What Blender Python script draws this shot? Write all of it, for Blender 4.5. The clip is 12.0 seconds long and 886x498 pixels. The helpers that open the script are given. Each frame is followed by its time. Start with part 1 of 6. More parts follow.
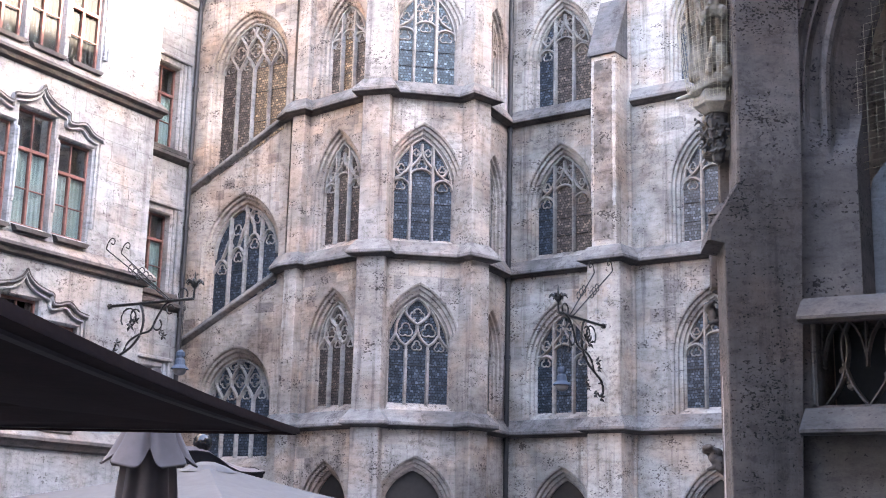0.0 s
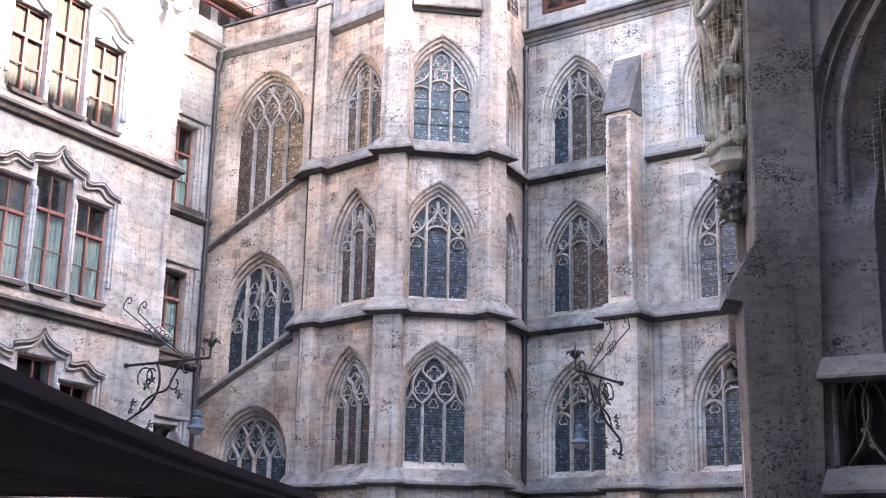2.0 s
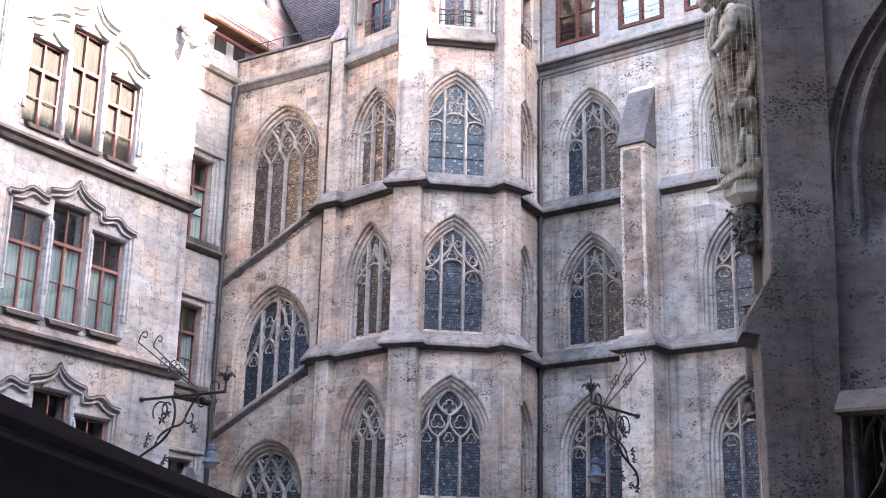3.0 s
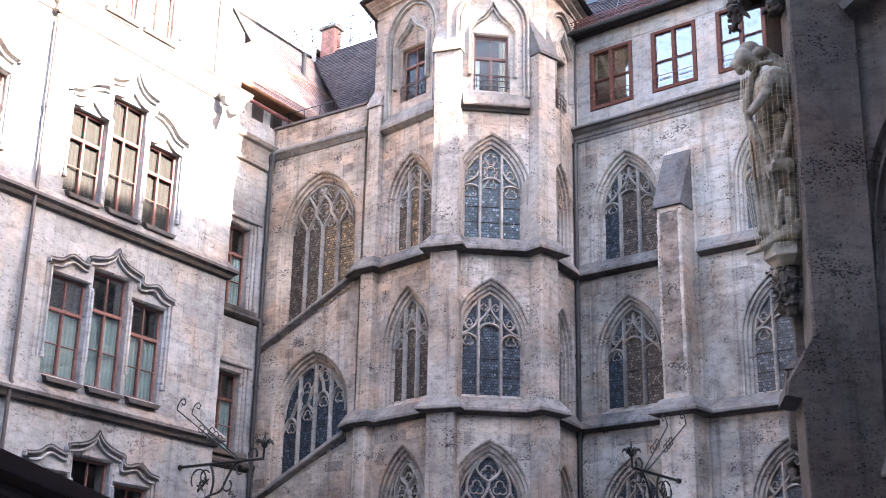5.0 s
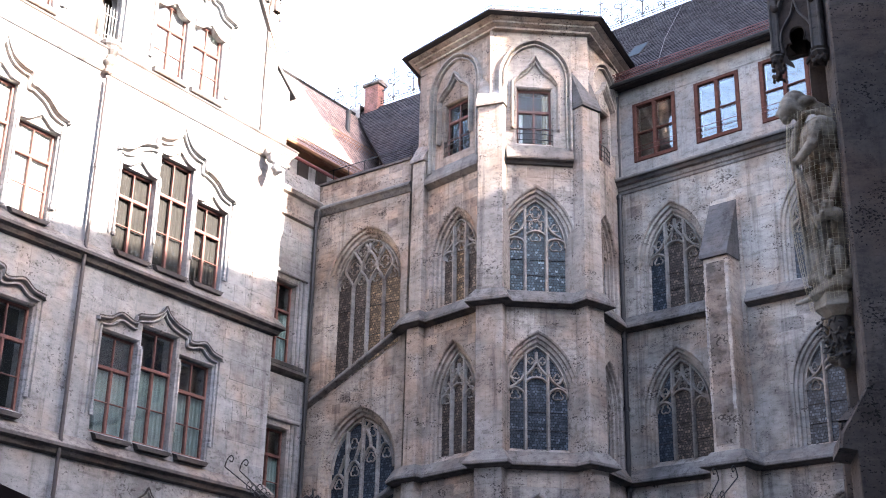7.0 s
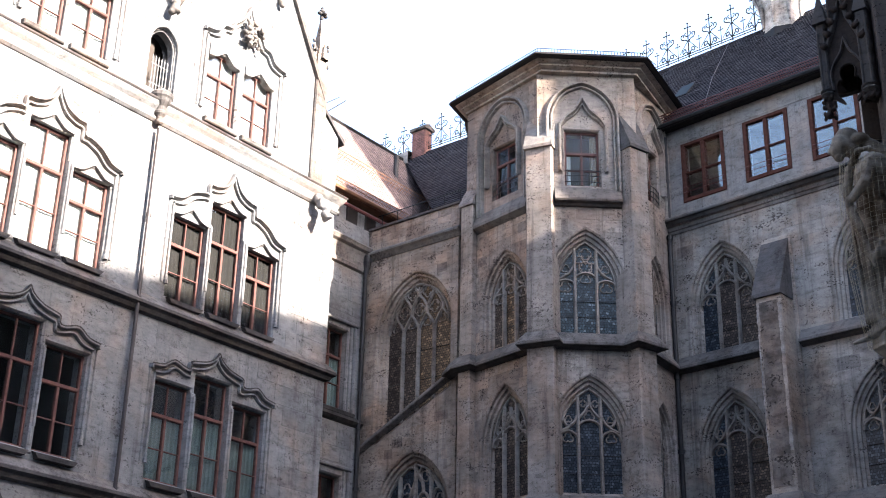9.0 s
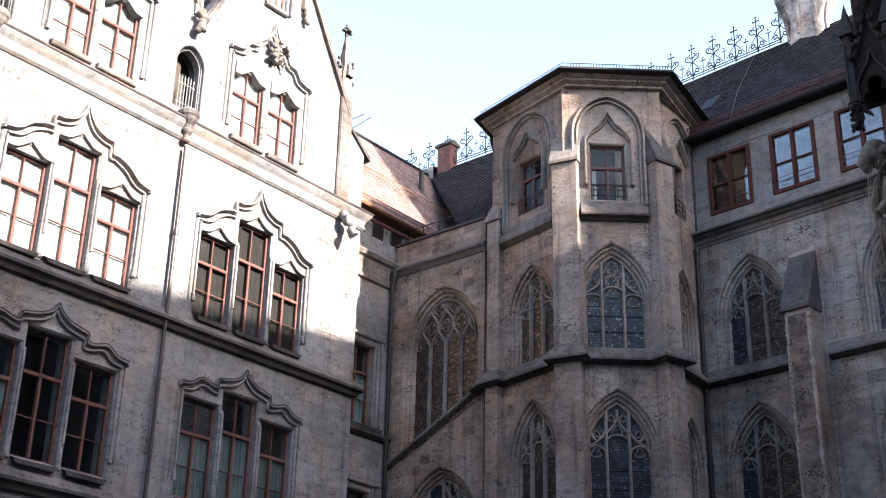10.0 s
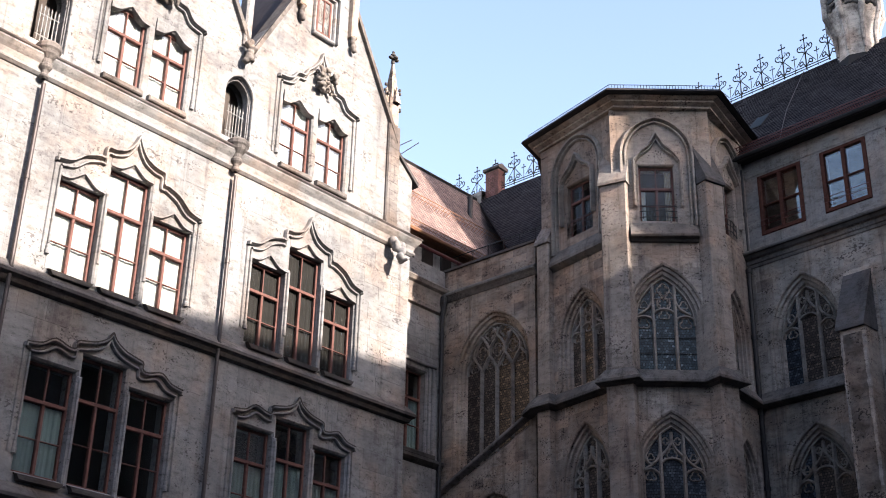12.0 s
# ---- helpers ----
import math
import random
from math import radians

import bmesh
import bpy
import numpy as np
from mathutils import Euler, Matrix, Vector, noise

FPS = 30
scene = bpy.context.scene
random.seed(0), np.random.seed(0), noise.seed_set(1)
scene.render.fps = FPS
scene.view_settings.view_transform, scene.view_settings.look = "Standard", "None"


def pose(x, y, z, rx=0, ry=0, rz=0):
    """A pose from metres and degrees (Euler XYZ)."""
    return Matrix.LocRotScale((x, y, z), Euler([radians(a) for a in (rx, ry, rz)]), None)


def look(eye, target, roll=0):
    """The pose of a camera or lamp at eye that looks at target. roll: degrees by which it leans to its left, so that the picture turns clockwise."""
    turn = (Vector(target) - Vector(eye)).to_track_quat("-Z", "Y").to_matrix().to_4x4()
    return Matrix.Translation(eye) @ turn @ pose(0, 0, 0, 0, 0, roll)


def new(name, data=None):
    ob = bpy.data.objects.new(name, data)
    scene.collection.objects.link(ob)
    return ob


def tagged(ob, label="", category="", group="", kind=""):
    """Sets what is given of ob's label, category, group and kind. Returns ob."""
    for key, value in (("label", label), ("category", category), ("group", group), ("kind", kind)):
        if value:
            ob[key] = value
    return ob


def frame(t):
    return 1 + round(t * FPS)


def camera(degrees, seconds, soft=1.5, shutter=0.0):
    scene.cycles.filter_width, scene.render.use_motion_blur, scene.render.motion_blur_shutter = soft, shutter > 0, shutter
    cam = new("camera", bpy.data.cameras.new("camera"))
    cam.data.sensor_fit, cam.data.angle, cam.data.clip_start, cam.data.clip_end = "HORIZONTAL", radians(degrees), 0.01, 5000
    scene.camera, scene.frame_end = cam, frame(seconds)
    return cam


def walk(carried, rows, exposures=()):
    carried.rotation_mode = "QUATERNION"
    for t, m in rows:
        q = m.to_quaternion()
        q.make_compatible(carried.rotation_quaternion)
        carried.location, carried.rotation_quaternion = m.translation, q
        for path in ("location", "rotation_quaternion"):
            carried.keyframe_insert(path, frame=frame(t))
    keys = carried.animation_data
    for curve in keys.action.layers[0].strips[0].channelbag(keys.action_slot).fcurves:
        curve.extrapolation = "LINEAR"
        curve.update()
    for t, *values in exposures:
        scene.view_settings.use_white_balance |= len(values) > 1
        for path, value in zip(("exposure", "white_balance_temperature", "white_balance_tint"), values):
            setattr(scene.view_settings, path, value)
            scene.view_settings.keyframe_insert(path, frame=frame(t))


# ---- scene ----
cam = camera(37.95, 12.0, soft=1.0)
ROWS = [
    (0.0, 0.000, 0.0, 1.650, 102.67, -1.34, -0.30),
    (0.5, -0.003, 0.0, 1.663, 103.21, -1.28, -0.21),
    (1.0, -0.006, 0.0, 1.675, 103.80, -1.26, -0.05),
    (1.5, -0.009, 0.0, 1.686, 104.46, -1.23, 0.17),
    (2.0, -0.013, 0.0, 1.694, 105.14, -1.20, 0.45),
    (2.5, -0.016, 0.0, 1.700, 105.86, -1.19, 0.77),
    (3.0, -0.020, 0.0, 1.706, 106.57, -1.18, 1.13),
    (5.0, -0.034, 0.0, 1.722, 109.38, -1.11, 2.85),
    (5.5, -0.038, 0.0, 1.724, 109.99, -1.09, 3.34),
    (6.0, -0.042, 0.0, 1.726, 110.57, -1.12, 3.85),
    (6.5, -0.046, 0.0, 1.728, 111.14, -1.11, 4.40),
    (7.0, -0.050, 0.0, 1.730, 111.72, -1.12, 4.97),
    (9.0, -0.080, 0.0, 1.736, 113.61, -1.14, 7.30),
    (9.5, -0.083, 0.0, 1.737, 113.93, -1.17, 7.87),
    (10.0, -0.087, 0.0, 1.737, 114.27, -1.19, 8.54),
    (10.5, -0.090, 0.0, 1.738, 114.54, -1.19, 9.12),
    (11.0, -0.093, 0.0, 1.739, 114.82, -1.21, 9.76),
    (11.5, -0.097, 0.0, 1.739, 115.05, -1.22, 10.33),
    (12.0, -0.100, 0.0, 1.740, 115.31, -1.22, 10.93),
]
walk(cam, [(t, pose(x, y, z, rx, ry, rz)) for t, x, y, z, rx, ry, rz in ROWS],
     exposures=[(0.0, 5.19, 7100, 18.5), (3.0, 4.85, 7050, 19.2), (5.0, 4.48, 6950, 19), (7.0, 3.86, 6780, 18), (9.0, 2.82, 6550, 14.5), (10.0, 2.42, 6600, 16), (12.0, 1.8, 6720, 16.5)])

# ---- daylight: low sun over the opposite wing, clear sky ----
SUN_AZ, SUN_EL = 114.5, 25.0
world = bpy.data.worlds.new("sky")
scene.world = world
world.use_nodes = True
wn = world.node_tree.nodes
sky = wn.new("ShaderNodeTexSky")
sky.sky_type = "NISHITA"
sky.sun_disc = False
sky.sun_elevation = radians(SUN_EL)
sky.sun_rotation = radians(SUN_AZ)
sky.dust_density = 1.8
sky.air_density = 1.0
sky.ozone_density = 0.3
wn["Background"].inputs["Strength"].default_value = 0.15
world.node_tree.links.new(sky.outputs[0], wn["Background"].inputs["Color"])
sun = new("sun", bpy.data.lights.new("sun", "SUN"))
sun.data.energy, sun.data.angle, sun.data.color = 5.0, radians(0.6), (1.0, 0.91, 0.79)
sun_to = Vector((math.sin(radians(SUN_AZ)) * math.cos(radians(SUN_EL)), math.cos(radians(SUN_AZ)) * math.cos(radians(SUN_EL)), math.sin(radians(SUN_EL))))
sun.matrix_world = look(sun_to * 80, (0, 0, 0))


# ---- materials ----
def nodes_of(name):
    m = bpy.data.materials.new(name)
    m.use_nodes = True
    nt = m.node_tree
    return m, nt, nt.nodes["Principled BSDF"]


def add(nt, kind, **values):
    n = nt.nodes.new(kind)
    for k, v in values.items():
        n.inputs[k.replace("_", " ")].default_value = v
    return n


def ramp(nt, src, stops):
    r = nt.nodes.new("ShaderNodeValToRGB")
    el = r.color_ramp.elements
    while len(el) < len(stops):
        el.new(0.5)
    for e, (p, c) in zip(el, stops):
        e.position, e.color = p, (*c, 1) if len(c) == 3 else c
    nt.links.new(src, r.inputs[0])
    return r


def mix(nt, mode, fac, a, b):
    n = nt.nodes.new("ShaderNodeMix")
    n.data_type, n.blend_type = "RGBA", mode
    for sock, v in ((n.inputs[0], fac), (n.inputs[6], a), (n.inputs[7], b)):
        if isinstance(v, (int, float)):
            sock.default_value = v
        elif isinstance(v, tuple):
            sock.default_value = (*v, 1)
        else:
            nt.links.new(v, sock)
    return n.outputs[2]


def stone(name, light, dark, pits=0.5, streak=0.5, bump=0.35, spread=0.12, size=1.0, dense=0.0, patch=1.0, rows=0.75):
    """Weathered shell limestone: pale, faintly clouded, with crisp dark pits in beds and rain streaks."""
    m, nt, bs = nodes_of(name)
    geo = nt.nodes.new("ShaderNodeNewGeometry")
    pos = geo.outputs["Position"]
    info = nt.nodes.new("ShaderNodeObjectInfo")

    def noise(scale, detail, rough, stretch=None):
        n = add(nt, "ShaderNodeTexNoise", Scale=scale, Detail=detail, Roughness=rough)
        if stretch:
            mp = add(nt, "ShaderNodeMapping", Scale=stretch)
            nt.links.new(pos, mp.inputs[0])
            nt.links.new(mp.outputs[0], n.inputs["Vector"])
        else:
            nt.links.new(pos, n.inputs["Vector"])
        return n.outputs[0]

    def times_add(a, k, b):
        n = nt.nodes.new("ShaderNodeMath")
        n.operation = "MULTIPLY_ADD"
        nt.links.new(a, n.inputs[0])
        n.inputs[1].default_value = k
        if isinstance(b, float):
            n.inputs[2].default_value = b
        else:
            nt.links.new(b, n.inputs[2])
        return n.outputs[0]

    mean = tuple((a + b) / 2 for a, b in zip(light, dark))
    c = ramp(nt, noise(0.5 * patch, 4.0, 0.6), [(0.34, dark), (0.47, mean), (0.62, light)]).outputs[0]
    # clouding along the beds
    c = mix(nt, "MULTIPLY", 0.7, c, ramp(nt, noise(2.6, 8.0, 0.72, (1, 1, 2.8)), [(0.35, (0.50, 0.485, 0.47)), (0.45, (0.90, 0.895, 0.89)), (0.60, (1.19, 1.18, 1.17))]).outputs[0])
    # warm and cool patches
    c = mix(nt, "MULTIPLY", 0.8, c, ramp(nt, noise(0.9, 3.0, 0.5), [(0.36, (1.12, 0.97, 0.88)), (0.5, (1, 1, 1)), (0.64, (0.96, 1.0, 1.04))]).outputs[0])
    # rain streaks that run down the wall
    c = mix(nt, "MULTIPLY", streak, c, ramp(nt, noise(1.5, 6.0, 0.68, (2.4, 2.4, 0.13)), [(0.33, (0.50, 0.49, 0.49)), (0.45, (0.97, 0.97, 0.97)), (0.66, (1.12, 1.11, 1.09))]).outputs[0])
    # soot in loose drifts
    c = mix(nt, "MULTIPLY", streak, c, ramp(nt, times_add(noise(1.1, 5.0, 0.7, (1, 1, .6)), 0.6, noise(9.0, 5.0, 0.75)), [(0.66, (0.60, 0.585, 0.58)), (0.74, (1, 1, 1))]).outputs[0])
    # bedding pits: crisp flat holes in loose rows, thick in some beds and rare in others
    pn = times_add(noise(1.1, 4.0, 0.65, (1, 1, 1.9)), rows, times_add(noise(15.0 / size, 2.5, 0.5, (1, 1, 1.35)), 0.8, 0.0))
    edge = 0.5 * rows + 0.54 - dense
    pit = ramp(nt, pn, [(edge, (1, 1, 1)), (edge + 0.028, (0, 0, 0))])
    c = mix(nt, "MULTIPLY", pits, c, mix(nt, "MIX", pit.outputs[0], (0.17, 0.15, 0.15), (1.0, 1.0, 1.0)))
    grain = noise(34.0, 4.0, 0.7)
    c = mix(nt, "MULTIPLY", 0.42, c, ramp(nt, grain, [(0.33, (0.72, 0.71, 0.70)), (0.50, (1, 1, 1)), (0.66, (1.12, 1.12, 1.11))]).outputs[0])
    # piece to piece difference
    s = spread
    c = mix(nt, "MULTIPLY", 1.0, c, ramp(nt, info.outputs["Random"], [(0.0, (1 - s, 1 - s * 1.05, 1 - s)), (0.3, (1 - s * .25, 1 - s * .3, 1 - s * .3)), (0.55, (1, 1, 1)), (0.72, (1 + s * .2, 1 - s * .05, 1 - s * .2)), (1.0, (1 + s * 0.5, 1 + s * 0.48, 1 + s * 0.46))]).outputs[0])
    nt.links.new(c, bs.inputs["Base Color"])
    bs.inputs["Roughness"].default_value = 0.9
    bs.inputs["Specular IOR Level"].default_value = 0.2
    b = add(nt, "ShaderNodeBump", Strength=bump, Distance=0.02)
    nt.links.new(times_add(pit.outputs[0], 1.0, times_add(grain, 0.35, noise(6.0, 4.0, 0.6))), b.inputs["Height"])
    nt.links.new(b.outputs[0], bs.inputs["Normal"])
    return m


def plain(name, col, rough=0.7, metal=0.0, vary=0.25, scale=6.0, bump=0.15, spec=0.4):
    m, nt, bs = nodes_of(name)
    geo = nt.nodes.new("ShaderNodeNewGeometry")
    n1 = add(nt, "ShaderNodeTexNoise", Scale=scale, Detail=5.0, Roughness=0.65)
    n2 = add(nt, "ShaderNodeTexNoise", Scale=scale * 7, Detail=3.0)
    nt.links.new(geo.outputs["Position"], n1.inputs["Vector"])
    nt.links.new(geo.outputs["Position"], n2.inputs["Vector"])
    lo, hi = tuple(c * (1 - vary) for c in col), tuple(min(1, c * (1 + vary)) for c in col)
    c = ramp(nt, n1.outputs[0], [(0.3, lo), (0.7, hi)]).outputs[0]
    c = mix(nt, "MULTIPLY", 0.5, c, ramp(nt, n2.outputs[0], [(0.3, (0.8, 0.8, 0.8)), (0.7, (1.1, 1.1, 1.1))]).outputs[0])
    nt.links.new(c, bs.inputs["Base Color"])
    bs.inputs["Roughness"].default_value, bs.inputs["Metallic"].default_value = rough, metal
    bs.inputs["Specular IOR Level"].default_value = spec
    b = add(nt, "ShaderNodeBump", Strength=bump, Distance=0.01)
    nt.links.new(n2.outputs[0], b.inputs["Height"])
    nt.links.new(b.outputs[0], bs.inputs["Normal"])
    return m


def leaded(name, tint, accent):
    """Old leaded glazing: rows of small scale-shaped quarries between dark leads, wavy and glossy."""
    m, nt, bs = nodes_of(name)
    co = nt.nodes.new("ShaderNodeTexCoord")
    sep, comb = nt.nodes.new("ShaderNodeSeparateXYZ"), nt.nodes.new("ShaderNodeCombineXYZ")
    nt.links.new(co.outputs["Object"], sep.inputs[0])
    nt.links.new(sep.outputs[0], comb.inputs[0])
    nt.links.new(sep.outputs[2], comb.inputs[1])
    warp = add(nt, "ShaderNodeTexNoise", Scale=9.0, Detail=1.0)
    nt.links.new(comb.outputs[0], warp.inputs["Vector"])
    vec = mix(nt, "LINEAR_LIGHT", 0.035, comb.outputs[0], warp.outputs["Color"])
    br = add(nt, "ShaderNodeTexBrick", Scale=1.0, Mortar_Size=0.011, Mortar_Smooth=0.8, Brick_Width=0.092, Row_Height=0.082)
    br.inputs["Color1"].default_value = (0.0, 0.0, 0.0, 1)
    br.inputs["Color2"].default_value = (1.0, 1.0, 1.0, 1)
    br.inputs["Mortar"].default_value = (0.5, 0.5, 0.5, 1)
    nt.links.new(vec, br.inputs["Vector"])
    cell = ramp(nt, br.outputs["Color"], [(0.0, tuple(c * 0.55 for c in tint)), (0.5, tint), (0.8, tuple(c * 1.5 for c in tint)), (1.0, accent)]).outputs[0]
    patch = add(nt, "ShaderNodeTexNoise", Scale=4.5, Detail=4.0, Roughness=0.65)
    nt.links.new(comb.outputs[0], patch.inputs["Vector"])
    cell = mix(nt, "MIX", ramp(nt, patch.outputs[0], [(0.46, (0, 0, 0)), (0.58, (0.75, 0.75, 0.75))]).outputs[0], cell, tuple(c * 0.4 for c in tint))
    c = mix(nt, "MIX", br.outputs["Fac"], cell, (0.007, 0.007, 0.008))
    nt.links.new(c, bs.inputs["Base Color"])
    bs.inputs["Roughness"].default_value = 0.3
    bs.inputs["Specular IOR Level"].default_value = 0.16
    wob = add(nt, "ShaderNodeTexNoise", Scale=11.0, Detail=2.0)
    nt.links.new(comb.outputs[0], wob.inputs["Vector"])
    b = add(nt, "ShaderNodeBump", Strength=0.5, Distance=0.02)
    nt.links.new(wob.outputs[0], b.inputs["Height"])
    nt.links.new(b.outputs[0], bs.inputs["Normal"])
    return m


def window_glass(name, gloss=0.16):
    """Clear panes: see-through, with a slightly wavy mirror-like skin."""
    m, nt, bs = nodes_of(name)
    nt.nodes.remove(bs)
    out = nt.nodes["Material Output"]
    tr = add(nt, "ShaderNodeBsdfTransparent")
    tr.inputs[0].default_value = (0.90, 0.94, 0.94, 1)
    gl = add(nt, "ShaderNodeBsdfGlossy", Roughness=0.015)
    geo = nt.nodes.new("ShaderNodeNewGeometry")
    n = add(nt, "ShaderNodeTexNoise", Scale=1.1, Detail=1.0)
    nt.links.new(geo.outputs["Position"], n.inputs["Vector"])
    b = add(nt, "ShaderNodeBump", Strength=0.035, Distance=0.03)
    nt.links.new(n.outputs[0], b.inputs["Height"])
    nt.links.new(b.outputs[0], gl.inputs["Normal"])
    mx = nt.nodes.new("ShaderNodeMixShader")
    mx.inputs[0].default_value = gloss
    nt.links.new(tr.outputs[0], mx.inputs[1])
    nt.links.new(gl.outputs[0], mx.inputs[2])
    nt.links.new(mx.outputs[0], out.inputs[0])
    return m


def tiles(name, c1, c2):
    """Clay: each tile or brick has its own tint, with lichen and sooty grime over all."""
    m, nt, bs = nodes_of(name)
    geo = nt.nodes.new("ShaderNodeNewGeometry")
    c = ramp(nt, geo.outputs["Random Per Island"], [(0.0, tuple(x * .75 for x in c1)), (0.5, c1), (1.0, c2)]).outputs[0]
    n = add(nt, "ShaderNodeTexNoise", Scale=1.3, Detail=7.0, Roughness=0.7)
    nt.links.new(geo.outputs["Position"], n.inputs["Vector"])
    c = mix(nt, "MULTIPLY", 0.8, c, ramp(nt, n.outputs[0], [(0.3, (0.55, 0.54, 0.55)), (0.7, (1.25, 1.22, 1.2))]).outputs[0])
    nt.links.new(c, bs.inputs["Base Color"])
    bs.inputs["Roughness"].default_value = 0.85
    bs.inputs["Specular IOR Level"].default_value = 0.12
    f = add(nt, "ShaderNodeTexNoise", Scale=40.0, Detail=3.0)
    nt.links.new(geo.outputs["Position"], f.inputs["Vector"])
    b = add(nt, "ShaderNodeBump", Strength=0.4, Distance=0.01)
    nt.links.new(f.outputs[0], b.inputs["Height"])
    nt.links.new(b.outputs[0], bs.inputs["Normal"])
    return m


M_TOWER = stone("tower_limestone", (0.320, 0.288, 0.260), (0.155, 0.135, 0.120), pits=0.82, streak=0.85, spread=0.34)
M_STAIR = stone("pinkish_limestone", (0.350, 0.290, 0.246), (0.165, 0.134, 0.112), pits=0.78, streak=0.85, spread=0.40)
M_TRIM = stone("carved_limestone", (0.265, 0.240, 0.220), (0.135, 0.121, 0.110), pits=0.35, streak=0.65)
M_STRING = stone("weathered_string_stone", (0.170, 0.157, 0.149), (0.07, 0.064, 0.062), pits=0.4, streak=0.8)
M_DARKLEDGE = stone("dark_ledge_stone", (0.078, 0.072, 0.070), (0.030, 0.028, 0.028), pits=0.2, streak=0.5)
M_CAP = stone("rain_darkened_stone", (0.088, 0.084, 0.085), (0.045, 0.043, 0.044), pits=0.3, streak=0.6)
M_LEFT = stone("pale_limestone", (0.226, 0.227, 0.229), (0.126, 0.128, 0.133), pits=0.62, streak=0.6, spread=0.2, size=1.2, dense=-0.008)
M_LTRIM = stone("pale_carved_stone", (0.220, 0.224, 0.228), (0.137, 0.139, 0.142), pits=0.3, streak=0.45)
# Near wing stones: limestone coloured darker to stand for deep shade.
M_NEAR = stone("shade_dark_pitted_limestone", (0.096, 0.080, 0.073), (0.045, 0.037, 0.034), pits=0.9, streak=0.75, spread=0.1, size=0.44, dense=0.039, rows=0.5, bump=0.6)
M_NEARWALL = stone("shade_dark_loggia_limestone", (0.100, 0.084, 0.078), (0.050, 0.042, 0.039), pits=0.85, streak=0.7, size=0.6, dense=0.02, rows=0.5, bump=0.5)
M_CANOPY = stone("dark_brown_carved_stone", (0.050, 0.037, 0.031), (0.018, 0.013, 0.011), pits=0.3, streak=0.6)
M_NEARTRIM = stone("shade_dark_carved_limestone", (0.090, 0.080, 0.075), (0.048, 0.043, 0.040), pits=0.5, streak=0.6)
M_PALE = stone("pale_plain_stone", (0.30, 0.275, 0.262), (0.21, 0.192, 0.182), pits=0.3, streak=0.4)
M_FIGURE = stone("statue_stone", (0.36, 0.315, 0.262), (0.085, 0.058, 0.034), pits=0.2, streak=0.6, patch=5.0)
M_PLASTER = stone("streaked_render", (0.25, 0.232, 0.222), (0.165, 0.152, 0.145), pits=0.35, streak=0.6)
M_WOOD = plain("red_brown_painted_wood", (0.118, 0.057, 0.049), 0.55, vary=0.3, scale=9.0, spec=0.12)
M_WOODRED = plain("dark_red_painted_wood", (0.082, 0.035, 0.027), 0.7, vary=0.3, scale=9.0, spec=0.04)
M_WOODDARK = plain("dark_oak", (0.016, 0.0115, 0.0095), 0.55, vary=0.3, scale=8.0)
M_PIPE = plain("grey_zinc_pipe", (0.028, 0.026, 0.028), 0.5, metal=0.3, vary=0.25, scale=5.0)
M_PIPEL = plain("brown_zinc_pipe", (0.05, 0.042, 0.042), 0.5, metal=0.3, vary=0.25, scale=5.0)
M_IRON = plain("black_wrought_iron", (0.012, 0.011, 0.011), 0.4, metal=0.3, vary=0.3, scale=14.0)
M_BALL = plain("black_gloss_paint", (0.004, 0.004, 0.005), 0.18, vary=0.1, scale=5.0)
M_RUST = plain("red_painted_iron", (0.12, 0.038, 0.038), 0.6, vary=0.3, scale=10.0)
M_SHEET = plain("dark_sheet_metal", (0.024, 0.022, 0.023), 0.8, vary=0.2, scale=3.0, spec=0.12)
M_COPPER = plain("brown_copper_gutter", (0.22, 0.11, 0.06), 0.5, metal=0.4, vary=0.25, scale=5.0)
M_LEAD = leaded("leaded_blue_glass", (0.038, 0.047, 0.061), (0.095, 0.112, 0.135))
M_LEADWARM = leaded("leaded_smoky_and_reflecting_glass", (0.066, 0.052, 0.047), (0.16, 0.118, 0.095))
# Orange reflections of the sunlit wing, put into the glass tint.
M_LEADREFLECT = leaded("leaded_warm_reflection_glass", (0.12, 0.078, 0.05), (0.27, 0.18, 0.11))
M_LEADTEAL = leaded("leaded_pale_teal_glass", (0.038, 0.06, 0.075), (0.18, 0.225, 0.25))
M_TURRET = stone("bleached_turret_stone", (0.52, 0.48, 0.45), (0.13, 0.115, 0.11), pits=0.5, streak=0.8, patch=3.0)
M_RENDER = stone("flaking_pale_render", (0.36, 0.33, 0.31), (0.20, 0.178, 0.165), pits=0.6, streak=0.5, patch=4.0)
M_ROUGH = stone("rough_bared_stone", (0.185, 0.157, 0.139), (0.08, 0.067, 0.059), pits=0.8, streak=0.6, bump=0.9, patch=4.0, size=1.4, dense=0.03)
M_GLASS = window_glass("window_glass", 0.018)
M_GLASSM = window_glass("reflective_window_glass", 0.12)
M_SKYLIGHT = plain("grey_roof_glass", (0.032, 0.042, 0.05), 0.7, vary=0.1, scale=3.0, spec=0.05)
M_CURTAIN = plain("pale_green_curtain", (0.15, 0.19, 0.19), 0.9, vary=0.08, scale=3.0)
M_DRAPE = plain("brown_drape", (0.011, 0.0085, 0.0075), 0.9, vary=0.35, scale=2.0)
M_BUFF = plain("tan_curtain", (0.30, 0.23, 0.16), 0.9, vary=0.1, scale=3.0)
M_WHITE = plain("white_curtain_and_sky_stand_in", (0.5, 0.49, 0.47), 0.9, vary=0.08, scale=3.0)
